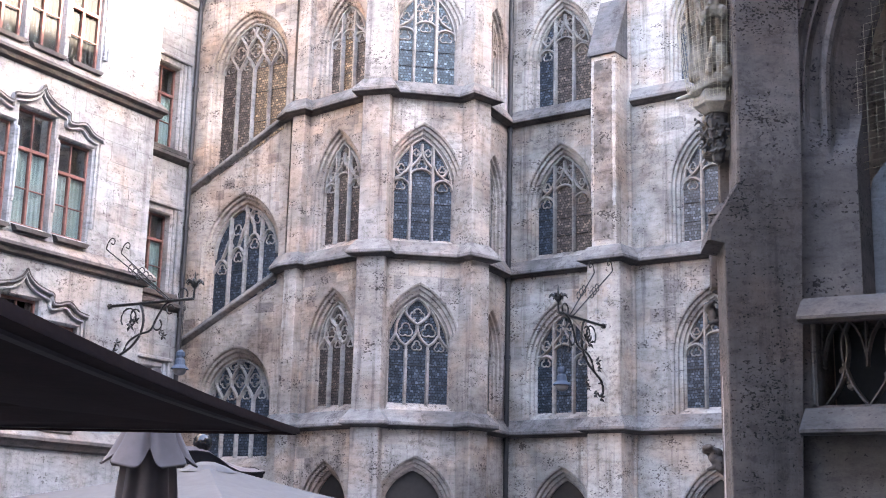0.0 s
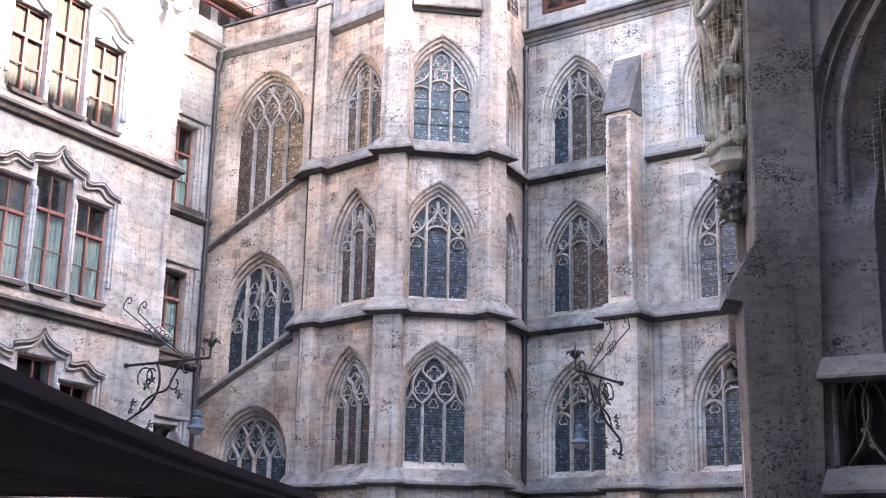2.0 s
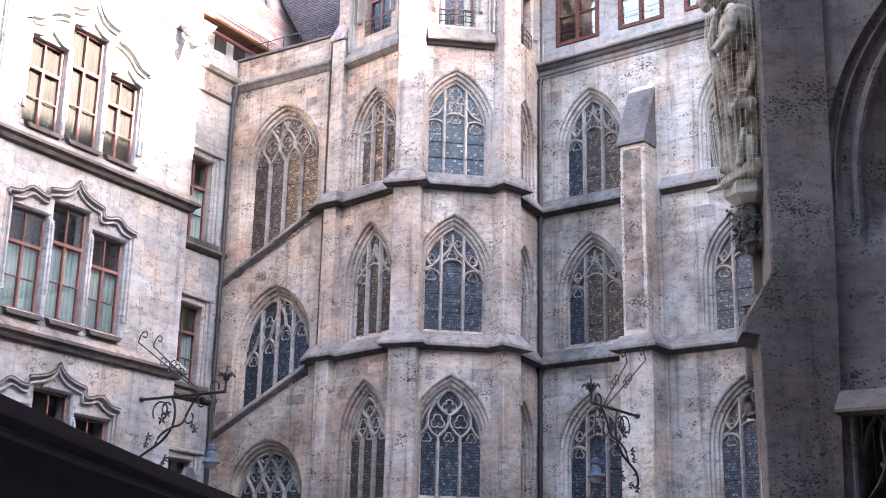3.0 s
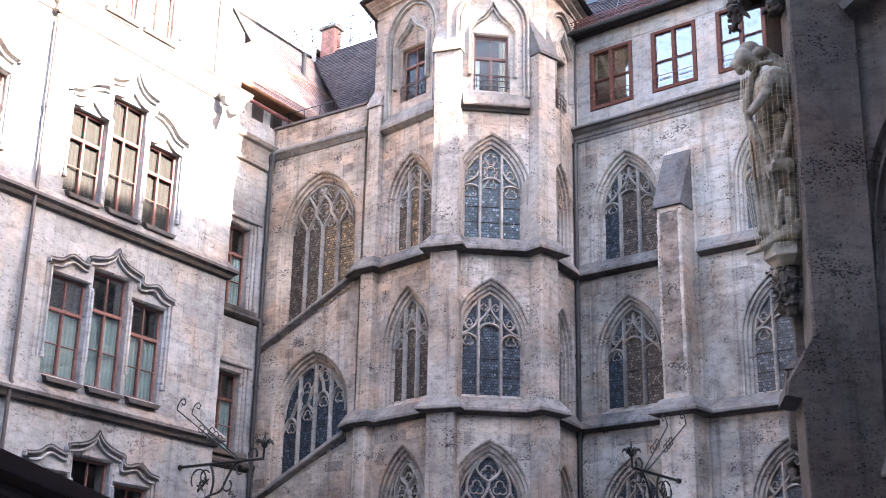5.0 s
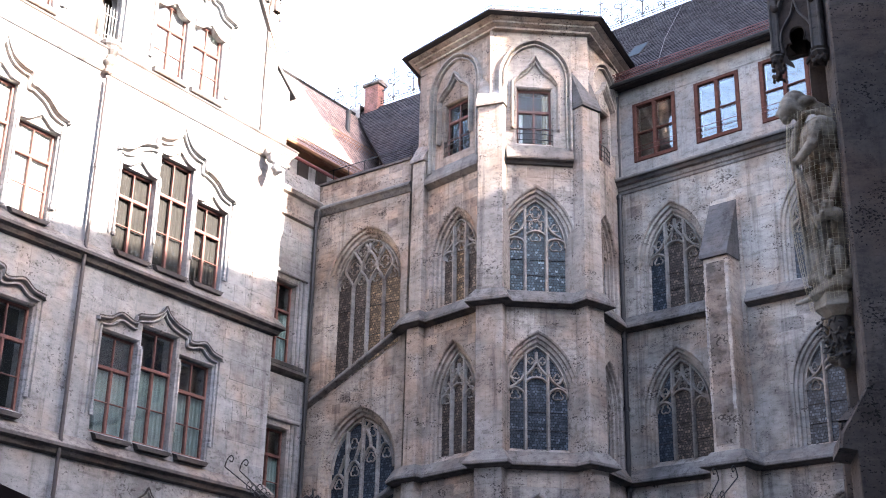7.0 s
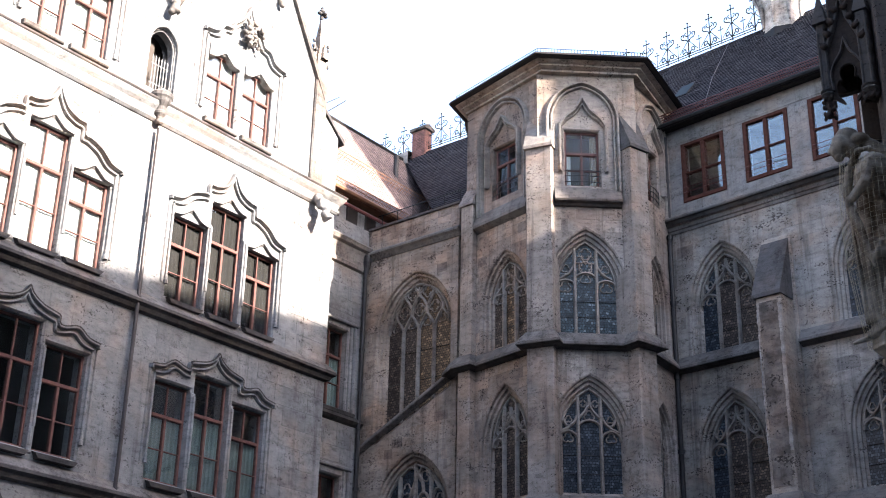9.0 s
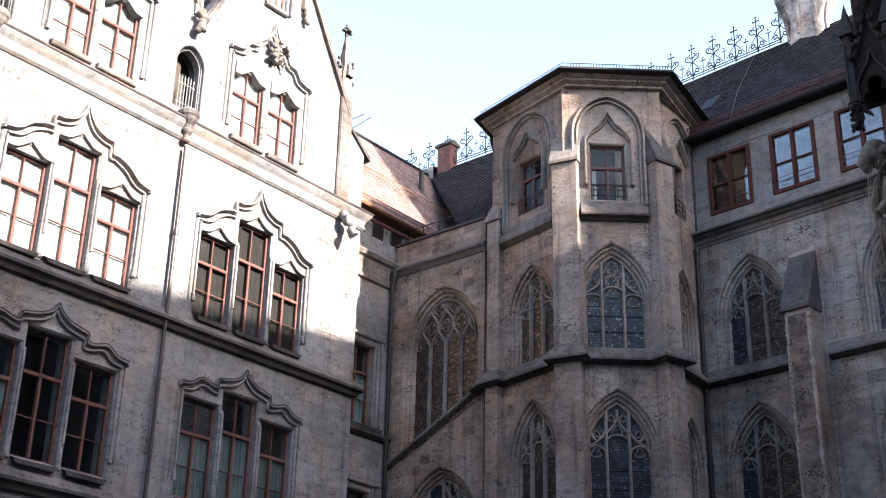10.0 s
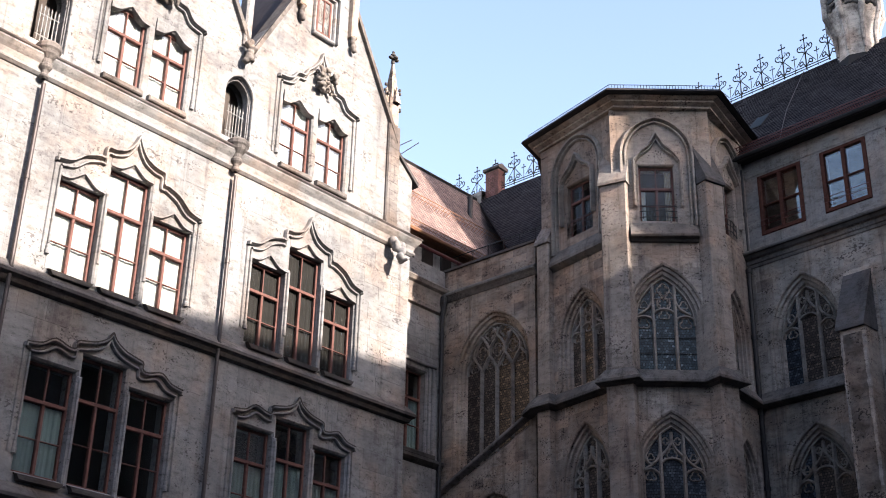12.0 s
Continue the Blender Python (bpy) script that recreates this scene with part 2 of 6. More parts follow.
# Room plaster coloured far darker than plaster, so the rooms look unlit.
M_ROOM = plain("darkened_room_plaster", (0.045, 0.037, 0.032), 0.9, vary=0.15, scale=0.8)
M_TILEDARK = tiles("dark_brown_roof_tiles", (0.042, 0.039, 0.045), (0.060, 0.055, 0.061))
M_TILERED = tiles("weathered_red_roof_tiles", (0.205, 0.15, 0.14), (0.255, 0.188, 0.176))
M_CANVASDARK = plain("dark_brown_canvas", (0.024, 0.0148, 0.0138), 0.95, vary=0.12, scale=2.0, spec=0.03)
M_CANVAS = plain("beige_canvas", (0.076, 0.063, 0.058), 0.85, vary=0.06, scale=1.5)
M_CANVASGREY = plain("taupe_canvas", (0.085, 0.064, 0.061), 0.85, vary=0.12, scale=2.0)
M_CANVASBLACK = plain("black_canvas", (0.009, 0.008, 0.009), 0.9, vary=0.2, scale=3.0, spec=0.05)
M_SEAM = plain("brown_seam_tape", (0.03, 0.022, 0.022), 0.8, vary=0.1, scale=3.0, spec=0.1)
M_PAVING = plain("granite_paving", (0.15, 0.14, 0.135), 0.85, vary=0.2, scale=1.2)
pv_nt = M_PAVING.node_tree
pv_geo, pv_br = pv_nt.nodes["Geometry"], add(pv_nt, "ShaderNodeTexBrick", Scale=1.0, Mortar_Size=0.008, Brick_Width=0.62, Row_Height=0.42)
for key, v in (("Color1", 0.75), ("Color2", 1.1), ("Mortar", 0.35)):
    pv_br.inputs[key].default_value = (v, v, v, 1)
pv_nt.links.new(pv_geo.outputs["Position"], pv_br.inputs["Vector"])
pv_bs = pv_nt.nodes["Principled BSDF"]
pv_nt.links.new(mix(pv_nt, "MULTIPLY", 1.0, pv_bs.inputs["Base Color"].links[0].from_socket, pv_br.outputs["Color"]), pv_bs.inputs["Base Color"])
M_NET = plain("pale_net_cord", (0.34, 0.29, 0.2), 0.8, vary=0.1, scale=4.0)
M_LAMPBLUE = plain("blue_grey_enamel", (0.040, 0.052, 0.072), 0.6, vary=0.15, scale=8.0, spec=0.12)
M_OPAL = plain("opal_glass_bowl", (0.13, 0.12, 0.115), 0.45, vary=0.1, scale=5.0)


# ---- geometry helpers ----
from mathutils.geometry import tessellate_polygon


class Geo:
    """Collects the faces of one mesh."""

    def __init__(s):
        s.v, s.f = [], []

    def put(s, verts, faces):
        k = len(s.v)
        s.v += [tuple(p) for p in verts]
        s.f += [tuple(i + k for i in q) for q in faces]
        return s

    def box(s, x0, x1, y0, y1, z0, z1, b=0.0):
        """A block; b chamfers its front (low y) edges."""
        s.put([(x0 + b, y0, z0 + b), (x1 - b, y0, z0 + b), (x1 - b, y0, z1 - b), (x0 + b, y0, z1 - b),
               (x0, y0 + b, z0), (x1, y0 + b, z0), (x1, y0 + b, z1), (x0, y0 + b, z1), (x0, y1, z0), (x1, y1, z0), (x1, y1, z1), (x0, y1, z1)],
              [(0, 1, 2, 3), (0, 4, 5, 1), (1, 5, 6, 2), (2, 6, 7, 3), (3, 7, 4, 0), (4, 8, 9, 5), (5, 9, 10, 6), (6, 10, 11, 7), (7, 11, 8, 4), (11, 10, 9, 8)])
        return s

    def sheet(s, outer, holes, y, back=False):
        loops = [[Vector((a, b, 0)) for a, b in l] for l in (outer, *holes)]
        flat = [p for l in loops for p in l]
        for t in tessellate_polygon(loops):
            p = [flat[i] for i in t]
            n = (p[1] - p[0]).cross(p[2] - p[0]).z
            t = t if (n > 0) != back else t[::-1]
            s.put([(flat[i].x, y, flat[i].y) for i in t], [(0, 1, 2)])
        return s

    def loft(s, rings, closed=True):
        n = len(rings[0])
        k = len(s.v)
        for r in rings:
            s.v += [tuple(p) for p in r]
        for j in range(len(rings) - 1):
            for i in range(n if closed else n - 1):
                a, b = k + j * n + i, k + j * n + (i + 1) % n
                s.f.append((a, b, b + n, a + n))
        return s

    def slab(s, outline, y0, y1):
        """A flat shape in x and z with thickness from y0 to y1."""
        s.sheet(outline, [], y0)
        s.sheet(outline, [], y1, True)
        s.loft([[(a, y0, b) for a, b in outline], [(a, y1, b) for a, b in outline]])
        return s

    def bar(s, pts, w, y0, y1, tip=0.45, closed=False):
        """A moulded bar along a line in x and z: narrow in front, full width behind."""
        n = len(pts)
        P = [Vector(p) for p in pts]
        ring = []
        for i in range(n):
            a, b = P[(i - 1) % n] if closed or i else P[0], P[(i + 1) % n] if closed or i < n - 1 else P[-1]
            d = (b - a)
            d = d.normalized() if d.length > 1e-9 else Vector((1, 0))
            q = Vector((-d.y, d.x)) * w / 2
            e = y0 + (y1 - y0) * 0.45
            c = P[i]
            ring.append([(c.x - q.x, y1, c.y - q.y), (c.x - q.x, e, c.y - q.y), (c.x - q.x * tip, y0, c.y - q.y * tip),
                         (c.x + q.x * tip, y0, c.y + q.y * tip), (c.x + q.x, e, c.y + q.y), (c.x + q.x, y1, c.y + q.y)])
        if closed:
            ring.append(ring[0])
        s.loft(ring)
        return s

    def tube(s, pts, r, n=6, close_ends=True):
        P = [Vector(p) for p in pts]
        rings = []
        for i, p in enumerate(P):
            d = (P[min(i + 1, len(P) - 1)] - P[max(i - 1, 0)])
            d = d.normalized() if d.length > 1e-9 else Vector((0, 0, 1))
            side = d.cross(Vector((0, 0, 1)) if abs(d.z) < 0.9 else Vector((1, 0, 0))).normalized()
            up = side.cross(d)
            rr = r[i] if isinstance(r, (list, tuple)) else r
            rings.append([p + rr * (math.cos(2 * math.pi * k / n) * side + math.sin(2 * math.pi * k / n) * up) for k in range(n)])
        k = len(s.v)
        s.loft(rings)
        if close_ends:
            s.f.append(tuple(range(k, k + n)))
            s.f.append(tuple(range(len(s.v) - n, len(s.v))))
        return s

    def lathe(s, prof, n=16, c=(0, 0, 0), wave=0.0, waves=8):
        rings = []
        for r, z in prof:
            rings.append([(c[0] + r * (1 + wave * math.cos(waves * 2 * math.pi * k / n)) * math.cos(2 * math.pi * k / n),
                           c[1] + r * (1 + wave * math.cos(waves * 2 * math.pi * k / n)) * math.sin(2 * math.pi * k / n), c[2] + z) for k in range(n)])
        return s.loft(rings)


def part(name, g, mat, parent, label="", m=None, smooth=False):
    """One mesh object under a thing or a part; m is its pose in the world."""
    me = bpy.data.meshes.new(name)
    me.from_pydata(g.v, [], g.f)
    me.materials.append(mat)
    bm = bmesh.new()
    bm.from_mesh(me)
    bmesh.ops.remove_doubles(bm, verts=bm.verts, dist=0.0004)
    bmesh.ops.recalc_face_normals(bm, faces=bm.faces)
    bm.to_mesh(me)
    bm.free()
    if smooth:
        me.shade_smooth()
    return hang(new(name, me), parent, label, m)


WORLD_OF = {}


def carve(name, blobs, mat, parent, label="", m=None, voxel=.02, soft=2):
    """A carved solid: lumps (x, y, z, three radii) and limbs (two ends and two radii) grown into one skin."""
    bm = bmesh.new()
    for b in blobs:
        if len(b) == 6:
            bmesh.ops.create_icosphere(bm, subdivisions=2, radius=1.0, matrix=Matrix.Translation(b[:3]) @ Matrix.Diagonal((*b[3:], 1)))
        else:
            p, q = Vector(b[0]), Vector(b[1])
            n = max(2, int((q - p).length / (min(b[2], b[3]) * .6)) + 1)
            for k in range(n + 1):
                r = b[2] + (b[3] - b[2]) * k / n
                bmesh.ops.create_icosphere(bm, subdivisions=1, radius=r, matrix=Matrix.Translation(p.lerp(q, k / n)))
    me = bpy.data.meshes.new(name)
    bm.to_mesh(me)
    bm.free()
    me.materials.append(mat)
    ob = hang(new(name, me), parent, label, m)
    mod = ob.modifiers.new("remesh", "REMESH")
    mod.mode, mod.voxel_size, mod.use_smooth_shade = "VOXEL", voxel, True
    mod = ob.modifiers.new("smooth", "SMOOTH")
    mod.factor, mod.iterations = .5, soft
    return ob


def hang(ob, parent, label="", m=None):
    m = m or Matrix()
    WORLD_OF[ob.name] = m
    ob.matrix_basis = m
    if parent:
        ob.parent = parent
        ob.matrix_parent_inverse = WORLD_OF[parent.name].inverted()
    if label:
        ob["label"] = label
    return ob


def thing(name, label, category, at=(0, 0, 0), group="", kind="", m=None):
    e = new(name)
    e.empty_display_size = 0.3
    m = m or pose(*at)
    WORLD_OF[e.name] = m
    e.matrix_basis = m
    return tagged(e, label, category, group, kind)


def wall_at(az, d):
    """Local frame of a wall: x along it to the right, y into it, z up; az is where it lies, d how far off."""
    return pose(0, 0, 0, 0, 0, -az) @ pose(0, d, 0)


def arch(a, rise, n=10):
    """Pointed arch from (a, 0) over (0, rise) to (-a, 0)."""
    R = (a * a + rise * rise) / (2 * a)
    top = math.asin(min(1, rise / R))
    right = [(R * math.cos(top * i / n) - (R - a), R * math.sin(top * i / n)) for i in range(n + 1)]
    return right + [(-x, z) for x, z in reversed(right[:-1])]


def arch_z(x, a, rise):
    R = (a * a + rise * rise) / (2 * a)
    q = R * R - (abs(x) + R - a) ** 2
    return math.sqrt(q) if q > 0 else 0.0


def opening(cx, a, z0, zs, rise, slope=0.0, n=10):
    """Outline of a pointed window; its sill may follow a stair."""
    return [(cx - a, z0 - slope * a), (cx + a, z0 + slope * a)] + [(cx + x, zs + z) for x, z in arch(a, rise, n)]


def spline(pts, n=5):
    """A smooth line through the points."""
    P = [Vector(p) for p in pts]
    out = []
    for i in range(len(P) - 1):
        a, b, c, d = P[max(i - 1, 0)], P[i], P[i + 1], P[min(i + 2, len(P) - 1)]
        for k in range(n):
            t = k / n
            out.append(0.5 * ((2 * b) + (c - a) * t + (2 * a - 5 * b + 4 * c - d) * t * t + (3 * b - a - 3 * c + d) * t ** 3))
    out.append(P[-1])
    return [tuple(p) for p in out]


def ring_pts(cx, cz, r, a0=0.0, a1=360.0, n=14):
    return [(cx + r * math.cos(radians(a0 + (a1 - a0) * i / n)), cz + r * math.sin(radians(a0 + (a1 - a0) * i / n))) for i in range(n + 1)]


def line_offset(path, off):
    """A line in plan moved off metres to its right-hand side, with mitred corners."""
    P = [Vector(p) for p in path]
    out = []
    for i, p in enumerate(P):
        ns = []
        if i:
            d = (p - P[i - 1]).normalized()
            ns.append(Vector((d.y, -d.x)))
        if i < len(P) - 1:
            d = (P[i + 1] - p).normalized()
            ns.append(Vector((d.y, -d.x)))
        if len(ns) == 1:
            q = ns[0]
        else:
            q = ns[0] + ns[1]
            k = 1 + ns[0].dot(ns[1])
            q = q / max(k, 0.35)
        out.append(p + q * off)
    return out


def band(g, path, z, profile):
    """A moulding of constant profile (out, up) along a line in plan."""
    rings = [[(p.x, p.y, z + up) for p in line_offset(path, out)] for out, up in profile]
    rings.append(rings[0])
    cols = [[r[i] for r in rings[:-1]] for i in range(len(path))]
    g.loft(cols)
    for c in (cols[0], cols[-1]):
        k = len(g.v)
        g.v += c
        g.f.append(tuple(range(k, k + len(c))))
    return g


# ---- setting ----
W_O1, W_O2, W_R, W_S, W_B, W_L, W_P = (wall_at(42, 24.906), wall_at(-10, 34.96), wall_at(35, 32.207), wall_at(31, 29.904),
                                       wall_at(-59.3, 27.257), wall_at(-59.5, 24.707), wall_at(30, 11.96))
W_O3 = wall_at(-63.3, 15.29)
STOREYS = (4.65, 9.38, 14.12)

g = Geo()
g.put([(-400, -400, 0), (400, -400, 0), (400, 600, 0), (-400, 600, 0)], [(0, 1, 2, 3)])
tagged(part("ground", g, M_PAVING, None), "grey granite paving of the courtyard", "ground", kind="structure")


def plan(w, u, y=0.0):
    p = w @ Vector((u, y, 0))
    return (p.x, p.y)


# ---- windows ----
STYLES = {
    # strokes in units of the half width, from the middle of the springing; True: mirrored too
    "flame": [([(-1, .08), (-.82, .26), (-.68, .5), (-.64, .85), (-.42, 1.28)], True), ([(-.68, .5), (-.52, .27), (-.35, .15)], True),
              ([(-.35, .15), (-.12, .38), (0, .66), (0, .80), (-.2, .95), (-.36, 1.15), (-.32, 1.34), (-.15, 1.54), (0, 1.62)], True),
              ([(-.35, .15), (-.33, 0)], True)],
    "ogee": [([(-1, .0), (-.93, .2), (-.68, .33), (-.43, .2), (-.36, 0)], True), ([(-1, .27), (-.72, .4), (-.47, .62), (-.36, .9)], True),
             ([(-.84, .72), (-.74, .52), (-.6, .47)], True), ([(-.36, .72), (-.12, .98), (0, 1.25), (0, 1.5)], True),
             ([(-.36, .5), (-.2, .63), (0, .68)], True), ([(-.36, 0), (-.36, 1.3)], True)],
    "wheel": [([(-1, .15), (-.9, .27), (-.68, .33), (-.45, .27), (-.36, .1)], True), ([(-.87, .36), (-.52, .6), (-.36, .92)], True),
              ([(-.36, .42), (-.2, .55), (0, .6)], True), ([(-.36, 0), (-.36, 1.34)], True)],
    "net": [([(-.5, 0), (-.62, .22), (-.75, .4), (-.75, .56), (-.62, .78), (-.5, .95), (-.5, 1.2)], True), ([(-.5, 0), (-.38, .22), (-.25, .4), (-.25, .56), (-.38, .78), (-.5, .95)], True),
            ([(0, 0), (-.12, .22), (-.25, .4), (-.25, .56), (-.12, .78), (0, .95), (0, 1.4)], True), ([(-1, .1), (-.88, .25), (-.75, .4)], True), ([(0, .95), (-.15, 1.15), (-.25, 1.3)], True)],
    "stair": [([(-.5, -.2), (-.5, .7)], True), ([(0, 0), (0, 1.35)], False), ([(-1, -.35), (-.86, -.1), (-.75, -.03), (-.62, -.12), (-.5, -.32)], False), ([(-.5, -.05), (-.38, .18), (-.25, .26), (-.12, .16), (0, -.02)], False),
              ([(0, .2), (.12, .46), (.25, .56), (.38, .46), (.5, .24)], False), ([(.5, .3), (.62, .56), (.75, .62), (.9, .5), (1, .3)], False),
              ([(-.75, -.03), (-.6, .3), (-.42, .62)], False), ([(-.25, .26), (-.12, .62), (.0, .9), (.2, 1.2)], False), ([(.25, .56), (.2, .85), (.0, 1.15), (-.2, 1.25)], False), ([(.75, .62), (.6, .85), (.35, 1.1)], False)],
}
FOILS = {
    "flame": [(0, 1.08, .2, 4), (-.36, .62, .2, 3), (.36, .62, .2, 3), (-.7, .12, .14, 3), (0, .14, .14, 3), (.7, .12, .14, 3)],
    "ogee": [(-.68, .10, .15, 3), (.68, .10, .15, 3), (0, .82, .15, 3), (-.19, 1.22, .1, 4), (.19, 1.22, .1, 4), (-.66, .7, .1, 3), (.66, .7, .1, 3)],
    "wheel": [(-.68, .08, .18, 3), (.68, .08, .18, 3), (0, .79, .2, 6), (0, 1.28, .18, 4), (-.2, 1.05, .12, 3), (.2, 1.05, .12, 3), (-.64, .72, .13, 3), (.64, .72, .13, 3), (0, .38, .16, 3)],
    "net": [(-.5, .52, .15, 4), (0, .52, .15, 4), (.5, .52, .15, 4), (-.25, .98, .14, 4), (.25, .98, .14, 4), (-.75, .14, .11, 3), (-.25, .14, .11, 3), (.25, .14, .11, 3), (.75, .14, .11, 3)],
    "stair": [(-.75, -.28, .12, 3), (-.25, .0, .12, 3), (.25, .3, .12, 3), (.75, .36, .12, 3), (-.3, .7, .13, 3), (.25, .95, .13, 3), (-.55, .35, .1, 3)],
}
LIGHTS = {"flame": (-1, -.345, .345, 1), "ogee": (-1, -.36, .36, 1), "wheel": (-1, -.36, .36, 1), "net": (-1, -.5, 0, .5, 1), "stair": (-1, -.5, 0, .5, 1)}


def moulding(cx, a, z0, zs, rise, slope=0.0, deep=0.34, wide=0.30, n=10):
    """Rings of a stepped reveal, from the face of the wall inwards."""
    rings = []
    for e, y in ((wide, 0.0), (wide * .84, .03), (wide * .80, .10), (wide * .56, .12), (wide * .50, .20), (wide * .24, .23), (wide * .2, deep * .85), (0.0, deep), (0.0, deep + .22)):
        sill = z0 - (deep - min(y, deep)) * 0.95
        rings.append([(x, y, z) for x, z in opening(cx, a + e, sill, zs, rise + e * 1.3, slope, n)])
    return rings


def gothic_window(parent, w, cx, a, z0, zs, rise, style, slope=0.0, glass=None, warm=(), warm_glass=None):
    """Stone tracery with one leaded pane for each light."""
    g = Geo()
    y0, y1 = 0.24, 0.40

    def inside(x, z):
        return abs(x) <= a and z <= arch_z(x, a, rise) and z > -9

    def stroke(pts, width, depth=0.0):
        run = []
        for p in pts:
            if inside(*p):
                run.append((cx + p[0], zs + p[1]))
            else:
                if len(run) > 1:
                    g.bar(run, width, y0 + depth, y1)
                run = []
        if len(run) > 1:
            g.bar(run, width, y0 + depth, y1)

    for x in LIGHTS[style][1:-1]:
        top = arch_z(x * a, a, rise) if style in ("ogee", "wheel", "stair") else 0.02
        g.bar([(cx + x * a, z0 + slope * x * a - 0.05), (cx + x * a, zs + top)], 0.105, y0 - 0.03, y1)
    for pts, both in STYLES[style]:
        fine = [(x * a, z * a) for x, z in spline(pts)]
        stroke(fine, 0.085)
        if both:
            stroke([(-x, z) for x, z in fine], 0.085)
    for x, z, r, k in FOILS[style]:
        for i in range(k):
            t = 90 + 360 / k * i
            fx, fz, fr = x * a + r * a * .52 * math.cos(radians(t)), z * a + r * a * .52 * math.sin(radians(t)), r * a * .62
            stroke(ring_pts(fx, fz, fr, t - 115, t + 115, 9), 0.045, 0.05)
    g.bar([(x, z) for x, z in opening(cx, a - 0.02, z0, zs, rise - .02, slope)[2:]], 0.07, y0, y1)
    win = part("traceried_window", g, M_TRIM, parent, "pointed window with pale stone tracery and leaded glass", w)
    L = LIGHTS[style]
    for i in range(len(L) - 1):
        x0, x1 = L[i] * a, L[i + 1] * a
        n = 7
        top = [(x1 + (x0 - x1) * k / n, arch_z(x1 + (x0 - x1) * k / n, a, rise)) for k in range(n + 1)]
        poly = [(cx + x0, z0 + slope * x0), (cx + x1, z0 + slope * x1)] + [(cx + x, zs + max(z, .001)) for x, z in top]
        if len(poly) < 3:
            continue
        p = Geo().slab(poly, 0.335, 0.35)
        ob = part("leaded_pane", p, (warm_glass or M_LEADREFLECT) if i in warm else (glass or M_LEAD), win, m=w)
    # saddle bars
    for k, zz in enumerate((0.36, 0.72)):
        b = Geo()
        zb = z0 + (zs - z0) * zz
        b.tube([(cx - a, .325, zb), (cx + a, .325, zb)], 0.012, 5)
        part("saddle_bar", b, M_IRON, win, m=w)
    return win


def wall_with(parent, w, outer, openings, rects=(), mat=None, thick=0.56, name="wall", label=""):
    """A wall with moulded pointed openings and plain square ones that go right through it."""
    g = Geo()
    holes, inner = [], []
    for o in openings:
        r = moulding(*o[:5], **(o[5] if len(o) > 5 else {}))
        g.loft(r)
        holes.append([(p[0], p[2]) for p in r[0]])
        inner.append(([(p[0], p[2]) for p in r[-1]], r[-1][0][1]))
    for u0, u1, z0, z1 in rects:
        rings = []
        for e, y in ((0.05, 0.0), (0.0, 0.05), (0.0, thick)):
            rings.append([(u0 - e, y, z0 - e), (u1 + e, y, z0 - e), (u1 + e, y, z1 + e), (u0 - e, y, z1 + e)])
        g.loft(rings)
        holes.append([(p[0], p[2]) for p in rings[0]])
        inner.append(([(p[0], p[2]) for p in rings[-1]], thick))
    g.sheet(outer, holes, 0.0)
    g.sheet(outer, [i for i, y in inner], thick, True)
    g.loft([[(x, 0, z) for x, z in outer], [(x, thick, z) for x, z in outer]])
    return part(name, g, mat, parent, label, w)


def wood_window(parent, w, u0, u1, z0, z1, y=0.26, transom=0.68, glass=None, curtain=None, cur=(0, 1), full=False, mat=None):
    """A casement pair with a transom light above: red-brown frame, six panes."""
    mat = mat or M_WOOD
    zt = z0 + (z1 - z0) * transom
    f = 0.066
    um = (u0 + u1) / 2
    g = Geo()
    g.box(u0, u0 + f, y, y + .09, z0, z1, .01).box(u1 - f, u1, y, y + .09, z0, z1, .01)
    g.box(u0 + f, u1 - f, y, y + .09, z0, z0 + f, .01).box(u0 + f, u1 - f, y, y + .09, z1 - f, z1, .01)
    g.box(u0 + f, u1 - f, y - .02, y + .09, zt - .045, zt + .045, .012)
    g.box(um - .038, um + .038, y - .015, y + .08, z0 + f, zt - .045, .012)
    g.box(um - .018, um + .018, y, y + .07, zt + .045, z1 - f, .008)
    zb = z0 + f + (zt - z0 - f) * 0.47
    g.box(u0 + f, um - .038, y + .005, y + .06, zb - .014, zb + .014, .006).box(um + .038, u1 - f, y + .005, y + .06, zb - .014, zb + .014, .006)
    win = part("window", g, mat, parent, "red-brown timber casement window with a transom light", w)
    for a, b in ((u0 + f, um - .038), (um + .038, u1 - f)):
        for c, d in ((z0 + f, zb - .014), (zb + .014, zt - .045)):
            ob = part("pane", Geo().box(a, b, y + .035, y + .041, c, d), glass or M_GLASS, win, m=w)
            ob.visible_shadow = False
    for a, b in ((u0 + f, um - .018), (um + .018, u1 - f)):
        ob = part("pane", Geo().box(a, b, y + .035, y + .041, zt + .045, z1 - f), glass or M_GLASS, win, m=w)
        ob.visible_shadow = False
    if curtain:
        c = Geo()
        lo, hi = z0 + .06, z1 - .04 if full else z0 + (zt - z0) * .97
        a, b = u0 + (u1 - u0) * cur[0] + .05, u0 + (u1 - u0) * cur[1] - .05
        n = 26
        rows = [[(a + (b - a) * k / n, y + .11 + .009 * math.sin(k * 1.9) + .008 * math.sin(k * .7), zz) for k in range(n + 1)] for zz in (lo, hi)]
        c.loft(rows, False)
        part("curtain", c, curtain, win, "gathered cloth behind the casements, in some windows standing in for reflected sky", w)
    return win


# ---- stair tower and its wing ----
tower = thing("stair_tower", "beige limestone Gothic stair tower with piers, string courses and traceried windows", "building", (-1.5, 36.5, 0))
PA, QA = (-4.66, 37.26), (-4.255, 36.966)
